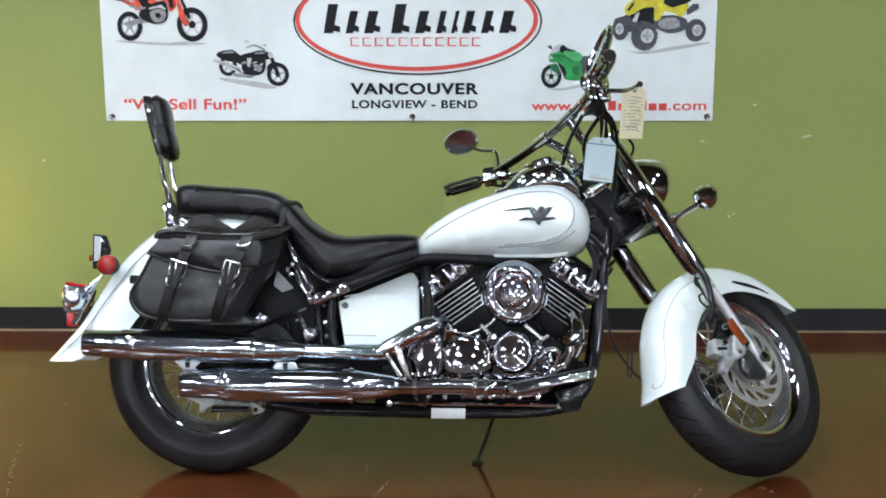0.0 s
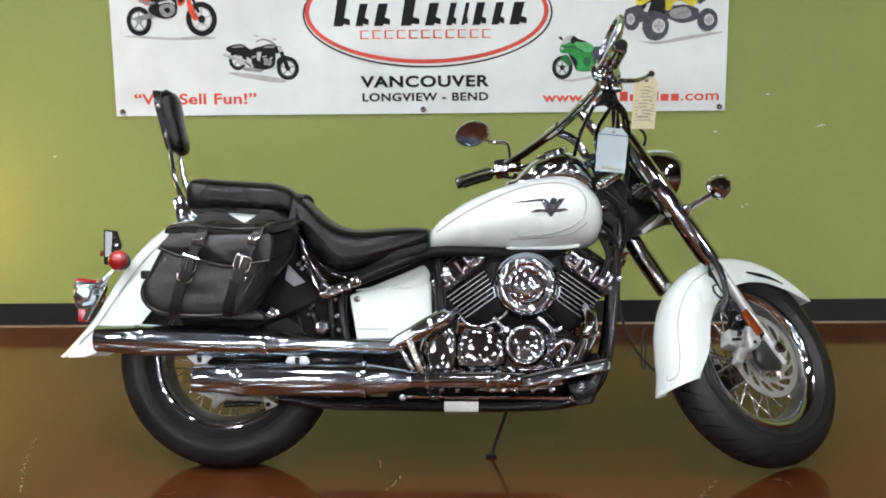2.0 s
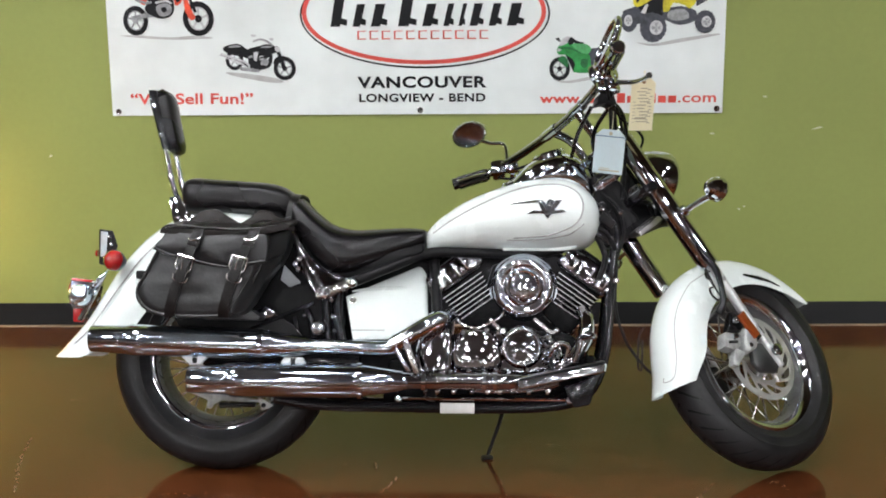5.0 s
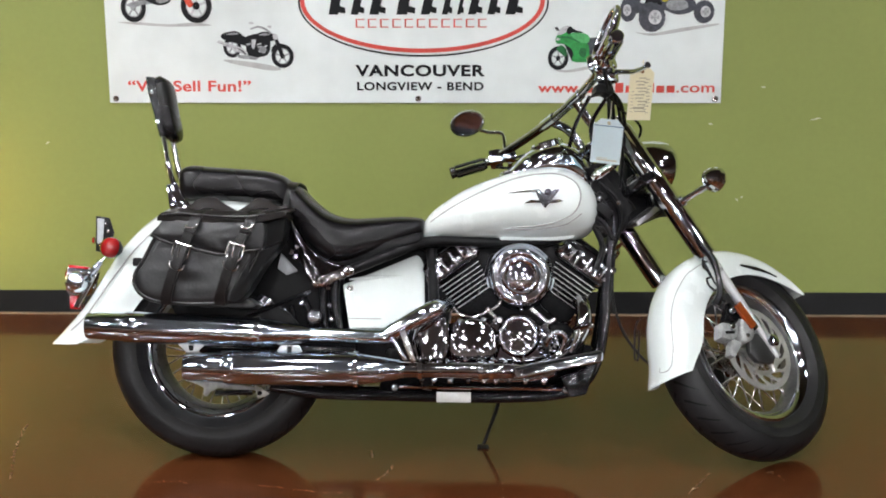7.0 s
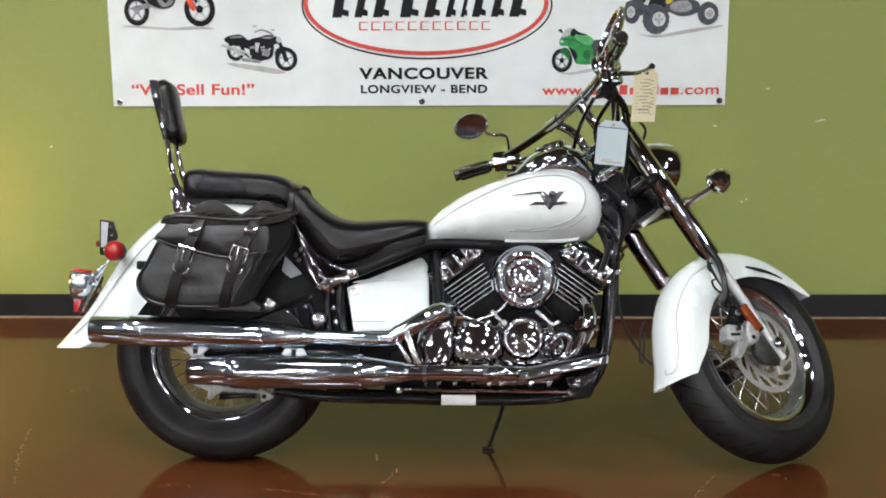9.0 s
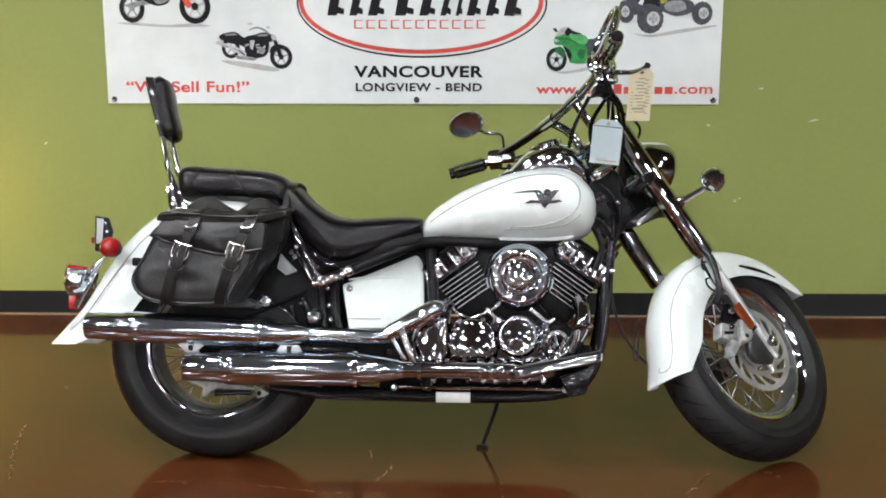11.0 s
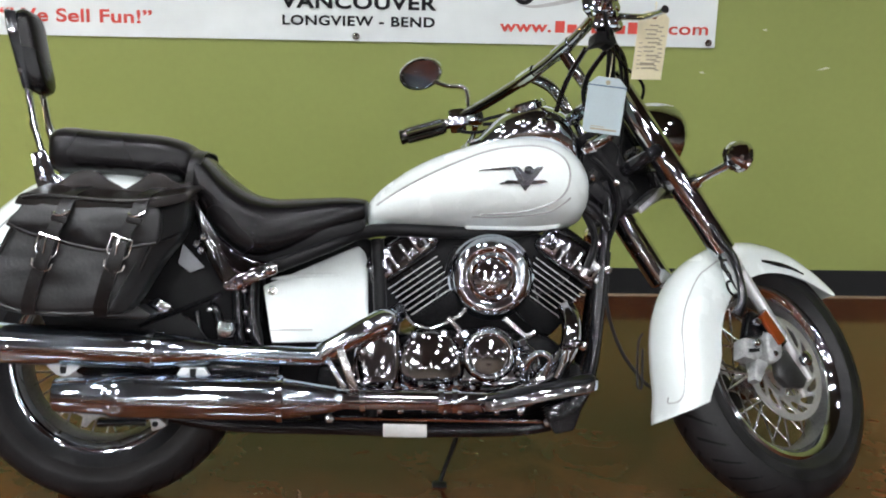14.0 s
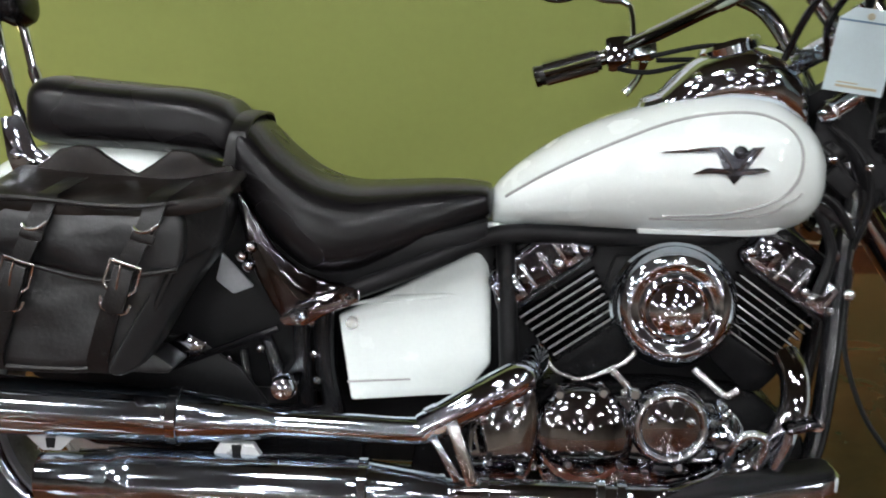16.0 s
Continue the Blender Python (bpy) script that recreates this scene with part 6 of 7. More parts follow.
FLAP = [(-0.142, 0.640), (-0.122, 0.668), (-0.102, 0.690), (-0.04, 0.687), (0.03, 0.684), (0.10, 0.683), (0.166, 0.682), (0.178, 0.652), (0.170, 0.604), (0.130, 0.598), (0.085, 0.588), (0.045, 0.590), (-0.001, 0.599), (-0.045, 0.609), (-0.090, 0.620)]
part("flap", pillow(smooth_line(FLAP, 4), -0.258, -0.288, 0.012, 6, 0.008, 3.0), LEATHER, bag, "bulging front flap", sharp=60)
part("flap_seam", Geo().tube([(-0.142, -0.288, 0.639), (-0.090, -0.294, 0.618), (-0.045, -0.296, 0.607), (-0.001, -0.298, 0.597), (0.045, -0.298, 0.588), (0.085, -0.297, 0.586), (0.130, -0.294, 0.596), (0.170, -0.288, 0.603)], 0.0042, 8, 4), STRAP, bag, "stitched lower edge of the flap")
AWAY = Matrix(((1, 0, 0, 0), (1.0, 1, 0, -0.13), (0, 0, 1, 0), (0, 0, 0, 1)))
part("gusset", Geo().prism(smooth_line([(0.140, 0.672), (0.218, 0.698), (0.208, 0.627), (0.166, 0.556), (0.116, 0.463), (0.080, 0.462), (0.110, 0.530), (0.140, 0.600)], 3), -0.275, -0.200, 0.008, 2).moved(AWAY), LEATHER, bag, "creased side gusset of the bag", sharp=60)
part("flap_side", Geo().prism([(0.160, 0.676), (0.222, 0.700), (0.214, 0.630), (0.162, 0.602)], -0.290, -0.260, 0.006, 2).moved(AWAY), LEATHER, bag, "side wing of the flap folded over the gusset", sharp=60)
RISE = Matrix(((1, 0, 0, 0), (0, 1, 0, 0), (0, 0.16, 1, 0.16 * 0.285), (0, 0, 0, 1)))
part("lid", Geo().prism(smooth_line([(-0.125, 0.682), (-0.117, 0.700), (-0.095, 0.706), (-0.043, 0.700), (0.051, 0.696), (0.130, 0.693), (0.205, 0.706), (0.230, 0.708), (0.232, 0.696), (0.170, 0.680), (0.03, 0.676), (-0.10, 0.680)], 4), -0.292, -0.130, 0.007, 3).moved(RISE), YOKE, bag, "folded brown-black leather lid", sharp=60)
part("lid_fold", Geo().tube([(-0.112, -0.292, 0.694), (-0.06, -0.297, 0.699), (0.02, -0.296, 0.694), (0.10, -0.297, 0.690), (0.17, -0.290, 0.697), (0.222, -0.262, 0.708)], [0.003, 0.005, 0.004, 0.005, 0.004, 0.003], 8, 4), STRAP, bag, "rolled edge of the leather lid")
part("yoke", Geo().prism([(-0.118, 0.690), (-0.094, 0.722), (-0.062, 0.746), (-0.048, 0.757), (-0.019, 0.763), (0.004, 0.761), (0.034, 0.740), (0.068, 0.721), (0.094, 0.738), (0.124, 0.760), (0.152, 0.758), (0.172, 0.744), (0.192, 0.735), (0.214, 0.741), (0.232, 0.700), (0.06, 0.660)], -0.140, -0.122, 0.005, 2), YOKE, bag, "worn brown-black leather yoke that joins the bag to the seat")
for x0, x1, x2 in ((-0.022, -0.050, -0.100), (0.133, 0.100, 0.051)):
    def strap_row(rows, w_):
        return [[(x - w_ / 2, y, z), (x + w_ / 2, y - 0.001, z), (x + w_ / 2, y + 0.005, z), (x - w_ / 2, y + 0.005, z)] for x, y, z in rows]
    strap = part("strap", Geo().rings(strap_row([(x0 + 0.030, -0.225, 0.722), (x0 + 0.012, -0.292, 0.704), (x0 + 0.002, -0.310, 0.668), (x1 + 0.004, -0.312, 0.610), (x1 - 0.008, -0.302, 0.578), ((x1 + x2) / 2 - 0.004, -0.293, 0.530), (x2 + 0.004, -0.290, 0.470), (x2, -0.270, 0.446)], 0.030)), STRAP, bag, "black leather strap", sharp=50)
    part("strap_loop", Geo().box((x0 - 0.004, -0.314, 0.650), (0.034, 0.008, 0.014), 0.003, pose(0, 0, 0, 0, 14).to_3x3()), STRAP, strap)
    part("strap_stud", Geo().tube([(x0 - 0.017, -0.315, 0.664), (x0 - 0.010, -0.319, 0.659), (x0 + 0.004, -0.320, 0.659), (x0 + 0.018, -0.315, 0.668)], 0.0026, 8), SATIN, strap, "bright metal strap guide")
    a = Vector((x1, -0.316, 0.594))
    tilt = pose(0, 0, 0, 0, 17).to_3x3().to_4x4()
    fr = [(-0.022, 0.020), (0.022, 0.020), (0.023, -0.012), (0.017, -0.020), (-0.017, -0.020), (-0.023, -0.012)]
    g = Geo().tube([Matrix.Translation(a) @ tilt @ Vector((x, 0, z)) for x, z in fr + fr[:1]], 0.0027, 8, 1)
    low = [(-0.021, -0.034), (-0.019, -0.046), (-0.010, -0.051), (0.010, -0.051), (0.019, -0.046), (0.021, -0.034)]
    part("keeper", Geo().tube([Matrix.Translation(a) @ tilt @ Vector((x, 0.003, z)) for x, z in low], 0.0027, 8, 3), SATIN, strap, "bright metal keeper loop")
    part("strap_end", Geo().prism([(-0.014, 0.014), (0.014, 0.014), (0.015, -0.048), (0.0, -0.056), (-0.015, -0.048)], -0.004, 0.001, 0.001).moved(Matrix.Translation(a) @ tilt), STRAP, strap, "free end of the strap")
    part("prong", Geo().tube([a + Vector((0, -0.004, 0.019)), a + Vector((-0.004, -0.006, 0.0)), a + Vector((-0.007, -0.004, -0.016))], 0.0016, 6), SATIN, strap, "thin buckle prong")
    buckle = part("buckle", g, SATIN, strap, "square chrome buckle")
    for k in range(3):
        part("strap_hole", Geo().lathe([(0.0024, 0.0), (0.0024, 0.0006), (0.001, 0.0007)], (x1 - 0.018 - 0.007 * k, -0.2975 + 0.0012 * k, 0.528 - 0.024 * k), RIGHT, 8), BLACK_DULL, strap, "punched strap hole")
part("bottom", Geo().prism([(-0.012, 0.450), (0.063, 0.458), (0.120, 0.468), (0.150, 0.448), (0.140, 0.439), (-0.012, 0.441)], -0.232, -0.15, 0.003), LEATHER, bag, "stiff leather bottom of the bag")
part("mount_clip", Geo().box((-0.190, -0.240, 0.566), (0.026, 0.03, 0.024), 0.005), BLACK_DULL, bag)

# ---- paper tags on the handlebar ----
def tag(name, label, m, w_, h_, mat, lines, string):
    t = thing(name, label, "tag", m)
    c = 0.22 * w_
    out = [(-w_ / 2, -h_), (w_ / 2, -h_), (w_ / 2, -c), (w_ / 2 - c, 0), (-w_ / 2 + c, 0), (-w_ / 2, -c)]
    part("card", Geo().prism(out, -0.0006, 0.0006, 0), mat, t)
    part("eyelet", Geo().lathe([(0.0035, 0), (0.0055, 0.0004), (0.0055, 0.0014), (0.0035, 0.0016)], (0, -0.0002, -0.011), RIGHT, 14), lines[0][4], t)
    for x, z, lw, lh, mt in lines[1:]:
        part("written_line", Geo().box((x, -0.0012, z), (lw, 0.0008, lh), 0), mt, t)
    part("string", Geo().tube([(0, 0, -0.011), (0.002, 0.004, 0.02), (0, 0.01, string)], 0.0009, 6), CREAM, t)
    return t


SCRATCH_BROWN = material("brown_eyelet_paper", (0.22, 0.10, 0.04, 1), 0.6, vary=0.2)
PENCIL = material("grey_pencil", (0.40, 0.37, 0.27, 1), 0.7, vary=0.2)
BLUE_LINE = material("blue_print", (0.10, 0.17, 0.25, 1), 0.6, vary=0.1)
rnd = random.Random(3)
rows = [(0, 0, 0, 0, SCRATCH_BROWN)]
for k in range(11):
    w_ = rnd.uniform(0.016, 0.034)
    rows.append((rnd.uniform(-0.004, 0.008), -0.030 - 0.0098 * k, w_, 0.0028 if k != 9 else 0.006, PENCIL))
    rows.append((rnd.uniform(0.014, 0.024), -0.034 - 0.0098 * k, rnd.uniform(0.006, 0.014), 0.0022, PENCIL))
    if k > 3:
        rows.append((-0.023, -0.031 - 0.0098 * k, 0.008, 0.0018, PENCIL))
CREAM_TAG = pose(0.690, 3.43, 1.1447, 12, 0.5, 4)
tag("price_tag", "cream card price tag with pencil writing hung on the brake lever", CREAM_TAG, 0.068, 0.155, CREAM, rows, 0.012)
BLUE_TAG = pose(0.606, 3.475, 0.994, 8, 5, -10)
tag("key_tag", "pale blue card tag tied below the handlebar", BLUE_TAG, 0.086, 0.132, BLUE_CARD, [(0, 0, 0, 0, PENCIL), (0, -0.020, 0.084, 0.003, BLUE_LINE), (0.004, -0.122, 0.06, 0.004, PENCIL), (-0.010, -0.116, 0.03, 0.002, PENCIL)], 0.06)

# ---- banner on the wall ----
BX0, BX1, BZ0, BZ1 = -1.250, 1.215, 0.885, 1.800
banner = thing("banner", "white vinyl dealership banner with printed vehicles hung on the green wall", "banner", pose(0, WALL_Y, 0))


def sheet_y(x, z):
    """Where the hung sheet lies before the wall: slack folds, flat at its hems."""
    ripple = 0.0042 * math.sin(2.1 * x + 3.0 * z + 0.6) + 0.0026 * math.sin(5.2 * x - 6.1 * z) + 0.0012 * math.sin(9.0 * x - 11.0 * z + 1.0)
    return -0.0085 + ripple * min(1, 6 * (x - BX0), 6 * (BX1 - x), 8 * (z - BZ0) + 0.1)


g = Geo()
nx, nz = 72, 27
front, back = [], []
for j in range(nz + 1):
    for i in range(nx + 1):
        x, z = BX0 + (BX1 - BX0) * i / nx, BZ0 + (BZ1 - BZ0) * j / nz
        y = sheet_y(x, z)
        front.append((x, y, z)), back.append((x, y + 0.0012, z))
q = []
for j in range(nz):
    for i in range(nx):
        a = j * (nx + 1) + i
        q.append((a, a + 1, a + nx + 2, a + nx + 1))
n = len(front)
g.add(front + back, q + [tuple(n + i for i in f[::-1]) for f in q])
sheet = part("sheet", g, SHEET, banner)
INK = -0.0022


def flat(outline, mat, name, label="", y=INK, n=0, parent=None):
    """A printed shape on the banner."""
    pts = smooth_line(outline, n) if n else outline
    return part(name, Geo().add([(x, sheet_y(x, z) + y, z) for x, z in pts], [tuple(range(len(pts)))]), mat, parent or banner, label)


def annulus(cx, cz, rx, rz, ix, iz, mat, name, label="", y=INK, parent=None):
    rr = [[(cx + a * math.cos(t), sheet_y(cx + a * math.cos(t), cz + b * math.sin(t)) + y, cz + b * math.sin(t)) for a, b in ((rx, rz), (ix, iz))] for t in (2 * math.pi * k / 64 for k in range(64))]
    return part(name, Geo().rings(rr, closed=False, loop=True), mat, parent or banner, label)


def writing(text, x0, x1, z, height, mat, label, bold=0.0, space=1.0):
    """A printed line of lettering, each letter a part of its own."""
    cu = bpy.data.curves.new("lettering", "FONT")
    cu.body, cu.size, cu.offset, cu.space_character = text, 1.0, bold, space
    cu.align_x = "LEFT"
    ob = new("lettering", cu)
    bpy.context.view_layer.update()
    dep = bpy.context.evaluated_depsgraph_get()
    me = bpy.data.meshes.new_from_object(ob.evaluated_get(dep))
    bpy.data.objects.remove(ob)
    pts = [v.co.copy() for v in me.vertices]
    xs, ys = [p.x for p in pts], [p.y for p in pts]
    kx, kz = (x1 - x0) / (max(xs) - min(xs)), height / (max(ys) - min(ys))
    lo, bot = min(xs), min(ys)
    pts = [(x0 + (p.x - lo) * kx, z + (p.y - bot) * kz) for p in pts]
    pts = [(x, sheet_y(x, h) + INK - 0.0006, h) for x, h in pts]
    root = list(range(len(pts)))

    def find(i):
        while root[i] != i:
            i = root[i]
        return i
    faces = [tuple(f.vertices) for f in me.polygons]
    for f in faces:
        for v in f[1:]:
            root[find(v)] = find(f[0])
    groups = {}
    for f in faces:
        groups.setdefault(find(f[0]), []).append(f)
    for fs in groups.values():
        used = sorted({v for f in fs for v in f})
        at = {v: k for k, v in enumerate(used)}
        part("letter", Geo().add([pts[v] for v in used], [tuple(at[v] for v in f) for f in fs]), mat, banner, label)


# oval logo as plain shapes
annulus(0.022, 1.283, 0.498, 0.2135, 0.491, 0.2065, INK_DARK, "logo_shadow", "thin dark edge of the oval logo", INK + 0.0006)
annulus(0.018, 1.290, 0.486, 0.2045, 0.468, 0.1880, INK_RED, "logo_oval", "red oval ring of the logo")
x = -0.36
for k, w_ in enumerate((0.080, 0.066, 0.078, 0.0, 0.088, 0.076, 0.052, 0.036, 0.068, 0.064, 0.082)):
    if w_:
        tall = 0.115 if k in (0, 4) else 0.088
        flat([(x + 0.006, 1.236), (x + w_ * 0.55, 1.236), (x + w_ * 0.55 + 0.022, 1.236 + tall), (x + 0.026, 1.236 + tall)], INK_DARK, "logo_stroke", "dark slanted stroke of the logo")
        flat([(x + w_ * 0.5, 1.246), (x + w_ * 0.9, 1.240), (x + w_ * 0.92, 1.262), (x + w_ * 0.56, 1.272)], INK_DARK, "logo_stroke", "dark slanted stroke of the logo", INK - 0.0004)
    x += w_ + 0.008 if w_ else 0.022
for k in range(11):
    x = -0.247 + 0.0487 * k
    flat([(x, 1.185), (x + 0.034, 1.185), (x + 0.034, 1.189), (x, 1.189)], INK_RED, "logo_bar", "thin red bar of the logo")
    flat([(x, 1.189), (x + 0.006, 1.189), (x + 0.006, 1.216), (x, 1.216)], INK_RED, "logo_bar", "thin red bar of the logo")
    flat([(x, 1.216), (x + 0.034, 1.216), (x + 0.034, 1.219), (x, 1.219)], INK_RED, "logo_bar", "thin red bar of the logo")
writing("VANCOUVER", -0.251, 0.268, 0.991, 0.047, INK_DARK, "bold dark letter of the word VANCOUVER", 0.034, 1.10)
writing("LONGVIEW - BEND", -0.245, 0.263, 0.935, 0.034, INK_DARK, "bold dark letter of the words LONGVIEW - BEND", 0.027, 1.10)
writing("\u201cWe Sell Fun!\u201d", -1.173, -0.675, 0.930, 0.045, INK_RED, "bold red letter of the words We Sell Fun!", 0.023, 1.04)
writing("www.", 0.481, 0.655, 0.927, 0.026, INK_RED, "bold red letter of the web address", 0.026, 1.04)
writing(".com", 1.035, 1.188, 0.927, 0.028, INK_RED, "bold red letter of the web address", 0.014, 1.04)
for k in range(9):
    x = 0.668 + 0.041 * k
    flat([(x, 0.927), (x + 0.032, 0.927), (x + 0.032, 0.955 + 0.011 * (k % 3 == 0)), (x, 0.955 + 0.011 * (k % 3 == 0))], INK_RED, "letter_bar", "red printed bar")


def printed_wheel(cx, cz, rx, rz, tyre, hub, parent):
    annulus(cx, cz, rx, rz, rx * 0.66, rz * 0.68, tyre, "printed_tyre", "", INK - 0.0006, parent)
    annulus(cx, cz, rx * 0.66, rz * 0.68, rx * 0.58, rz * 0.60, hub, "printed_rim", "", INK - 0.0006, parent)
    for k in range(5):
        a = 2 * math.pi * k / 5 + 0.3
        c, s = math.cos(a), math.sin(a)
        flat([(cx + 0.05 * rx * s, cz - 0.05 * rz * c), (cx + rx * 0.6 * c + 0.06 * rx * s, cz + rz * 0.62 * s - 0.06 * rz * c), (cx + rx * 0.6 * c - 0.06 * rx * s, cz + rz * 0.62 * s + 0.06 * rz * c), (cx - 0.05 * rx * s, cz + 0.05 * rz * c)], hub, "printed_spoke", "", INK - 0.0007, 0, parent)
    annulus(cx, cz, rx * 0.22, rz * 0.22, 0.001, 0.001, tyre, "printed_hub", "", INK - 0.0008, parent)


def picture(name, label, shadow):
    """A printed vehicle: its ground shadow carries the other shapes."""
    return flat(shadow, INK_SHADE, name, label, INK + 0.0004, 4)


def shapes(p, rows):
    """Printed shapes one over another: (name, ink, roundness, outline)."""
    for k, (name, ink, n, outline) in enumerate(rows):
        flat(outline, ink, "printed_" + name, "", INK - 0.0010 - 0.0002 * k, n, p)


# red dirt bike
p = picture("dirt_bike_picture", "printed picture of a red dirt bike", [(-1.199, 1.207), (-1.112, 1.206), (-0.999, 1.198), (-0.907, 1.204), (-0.834, 1.197), (-0.844, 1.192), (-0.999, 1.189), (-1.136, 1.198)])
printed_wheel(-1.134, 1.265, 0.050, 0.058, INK_DARK, INK_GREY, p)
printed_wheel(-0.882, 1.271, 0.062, 0.068, INK_DARK, INK_PALE, p)
shapes(p, [
    ("swingarm", INK_GREY, 0, [(-1.153, 1.281), (-1.08, 1.298), (-1.055, 1.298), (-1.055, 1.280), (-1.15, 1.268)]),
    ("engine", INK_DARK, 3, [(-1.095, 1.307), (-1.077, 1.34), (-1.046, 1.358), (-0.989, 1.366), (-0.976, 1.317), (-0.989, 1.284), (-1.029, 1.273), (-1.067, 1.284)]),
    ("crankcase", INK_GREY, 3, [(-1.048, 1.322), (-1.014, 1.333), (-0.987, 1.321), (-0.993, 1.29), (-1.028, 1.28), (-1.045, 1.295)]),
    ("exhaust", INK_PALE, 3, [(-1.05, 1.338), (-1.01, 1.346), (-0.985, 1.335), (-0.99, 1.329), (-1.012, 1.338), (-1.046, 1.331)]),
    ("seat", INK_DARK, 3, [(-1.118, 1.383), (-1.075, 1.375), (-1.022, 1.384), (-1.007, 1.371), (-1.047, 1.344), (-1.077, 1.34), (-1.092, 1.358)]),
    ("tail", INK_ORANGE, 3, [(-1.175, 1.372), (-1.165, 1.381), (-1.113, 1.378), (-1.085, 1.354), (-1.094, 1.325), (-1.127, 1.345), (-1.157, 1.361)]),
    ("tail_tip", INK_DARK, 0, [(-1.184, 1.366), (-1.167, 1.384), (-1.136, 1.382), (-1.162, 1.364)]),
    ("shroud", INK_ORANGE, 2, [(-1.053, 1.367), (-1.006, 1.388), (-0.986, 1.423), (-0.94, 1.427), (-0.947, 1.383), (-0.94, 1.35), (-0.957, 1.326), (-0.973, 1.326), (-0.98, 1.361), (-1.012, 1.362), (-1.044, 1.353)]),
    ("fork", INK_DARK, 0, [(-0.945, 1.420), (-0.932, 1.412), (-0.886, 1.300), (-0.897, 1.294)]),
    ("fork", INK_ORANGE, 2, [(-0.952, 1.416), (-0.943, 1.405), (-0.905, 1.300), (-0.892, 1.278), (-0.91, 1.264), (-0.932, 1.300), (-0.938, 1.350)]),
    ("mudguard", INK_ORANGE, 3, [(-0.946, 1.408), (-0.896, 1.412), (-0.857, 1.384), (-0.862, 1.374), (-0.897, 1.393), (-0.931, 1.389)]),
    ("graphic", INK_PALE, 0, [(-1.034, 1.370), (-1.000, 1.384), (-0.984, 1.371), (-1.012, 1.363)]),
    ("radiator", INK_DARK, 0, [(-0.974, 1.372), (-0.957, 1.378), (-0.951, 1.340), (-0.966, 1.334)]),
    ("cylinder", INK_PALE, 0, [(-1.022, 1.345), (-1.000, 1.350), (-0.996, 1.342), (-1.018, 1.336)]),
    ("cylinder", INK_DARK, 2, [(-1.030, 1.312), (-1.012, 1.318), (-1.005, 1.304), (-1.020, 1.296)]),
    ("pipe", INK_GREY, 0, [(-1.130, 1.352), (-1.085, 1.338), (-1.066, 1.342), (-1.064, 1.334), (-1.088, 1.328), (-1.130, 1.342)]),
    ("sprocket", INK_GREY, 3, [(-1.146, 1.265), (-1.134, 1.278), (-1.122, 1.265), (-1.134, 1.252)]),
    ("tail_graphic", INK_PALE, 0, [(-1.150, 1.371), (-1.118, 1.370), (-1.102, 1.358), (-1.122, 1.360)]),
    ("plate", INK_ORANGE, 2, [(-0.99, 1.42), (-0.965, 1.45), (-0.94, 1.44), (-0.935, 1.41)]),
])
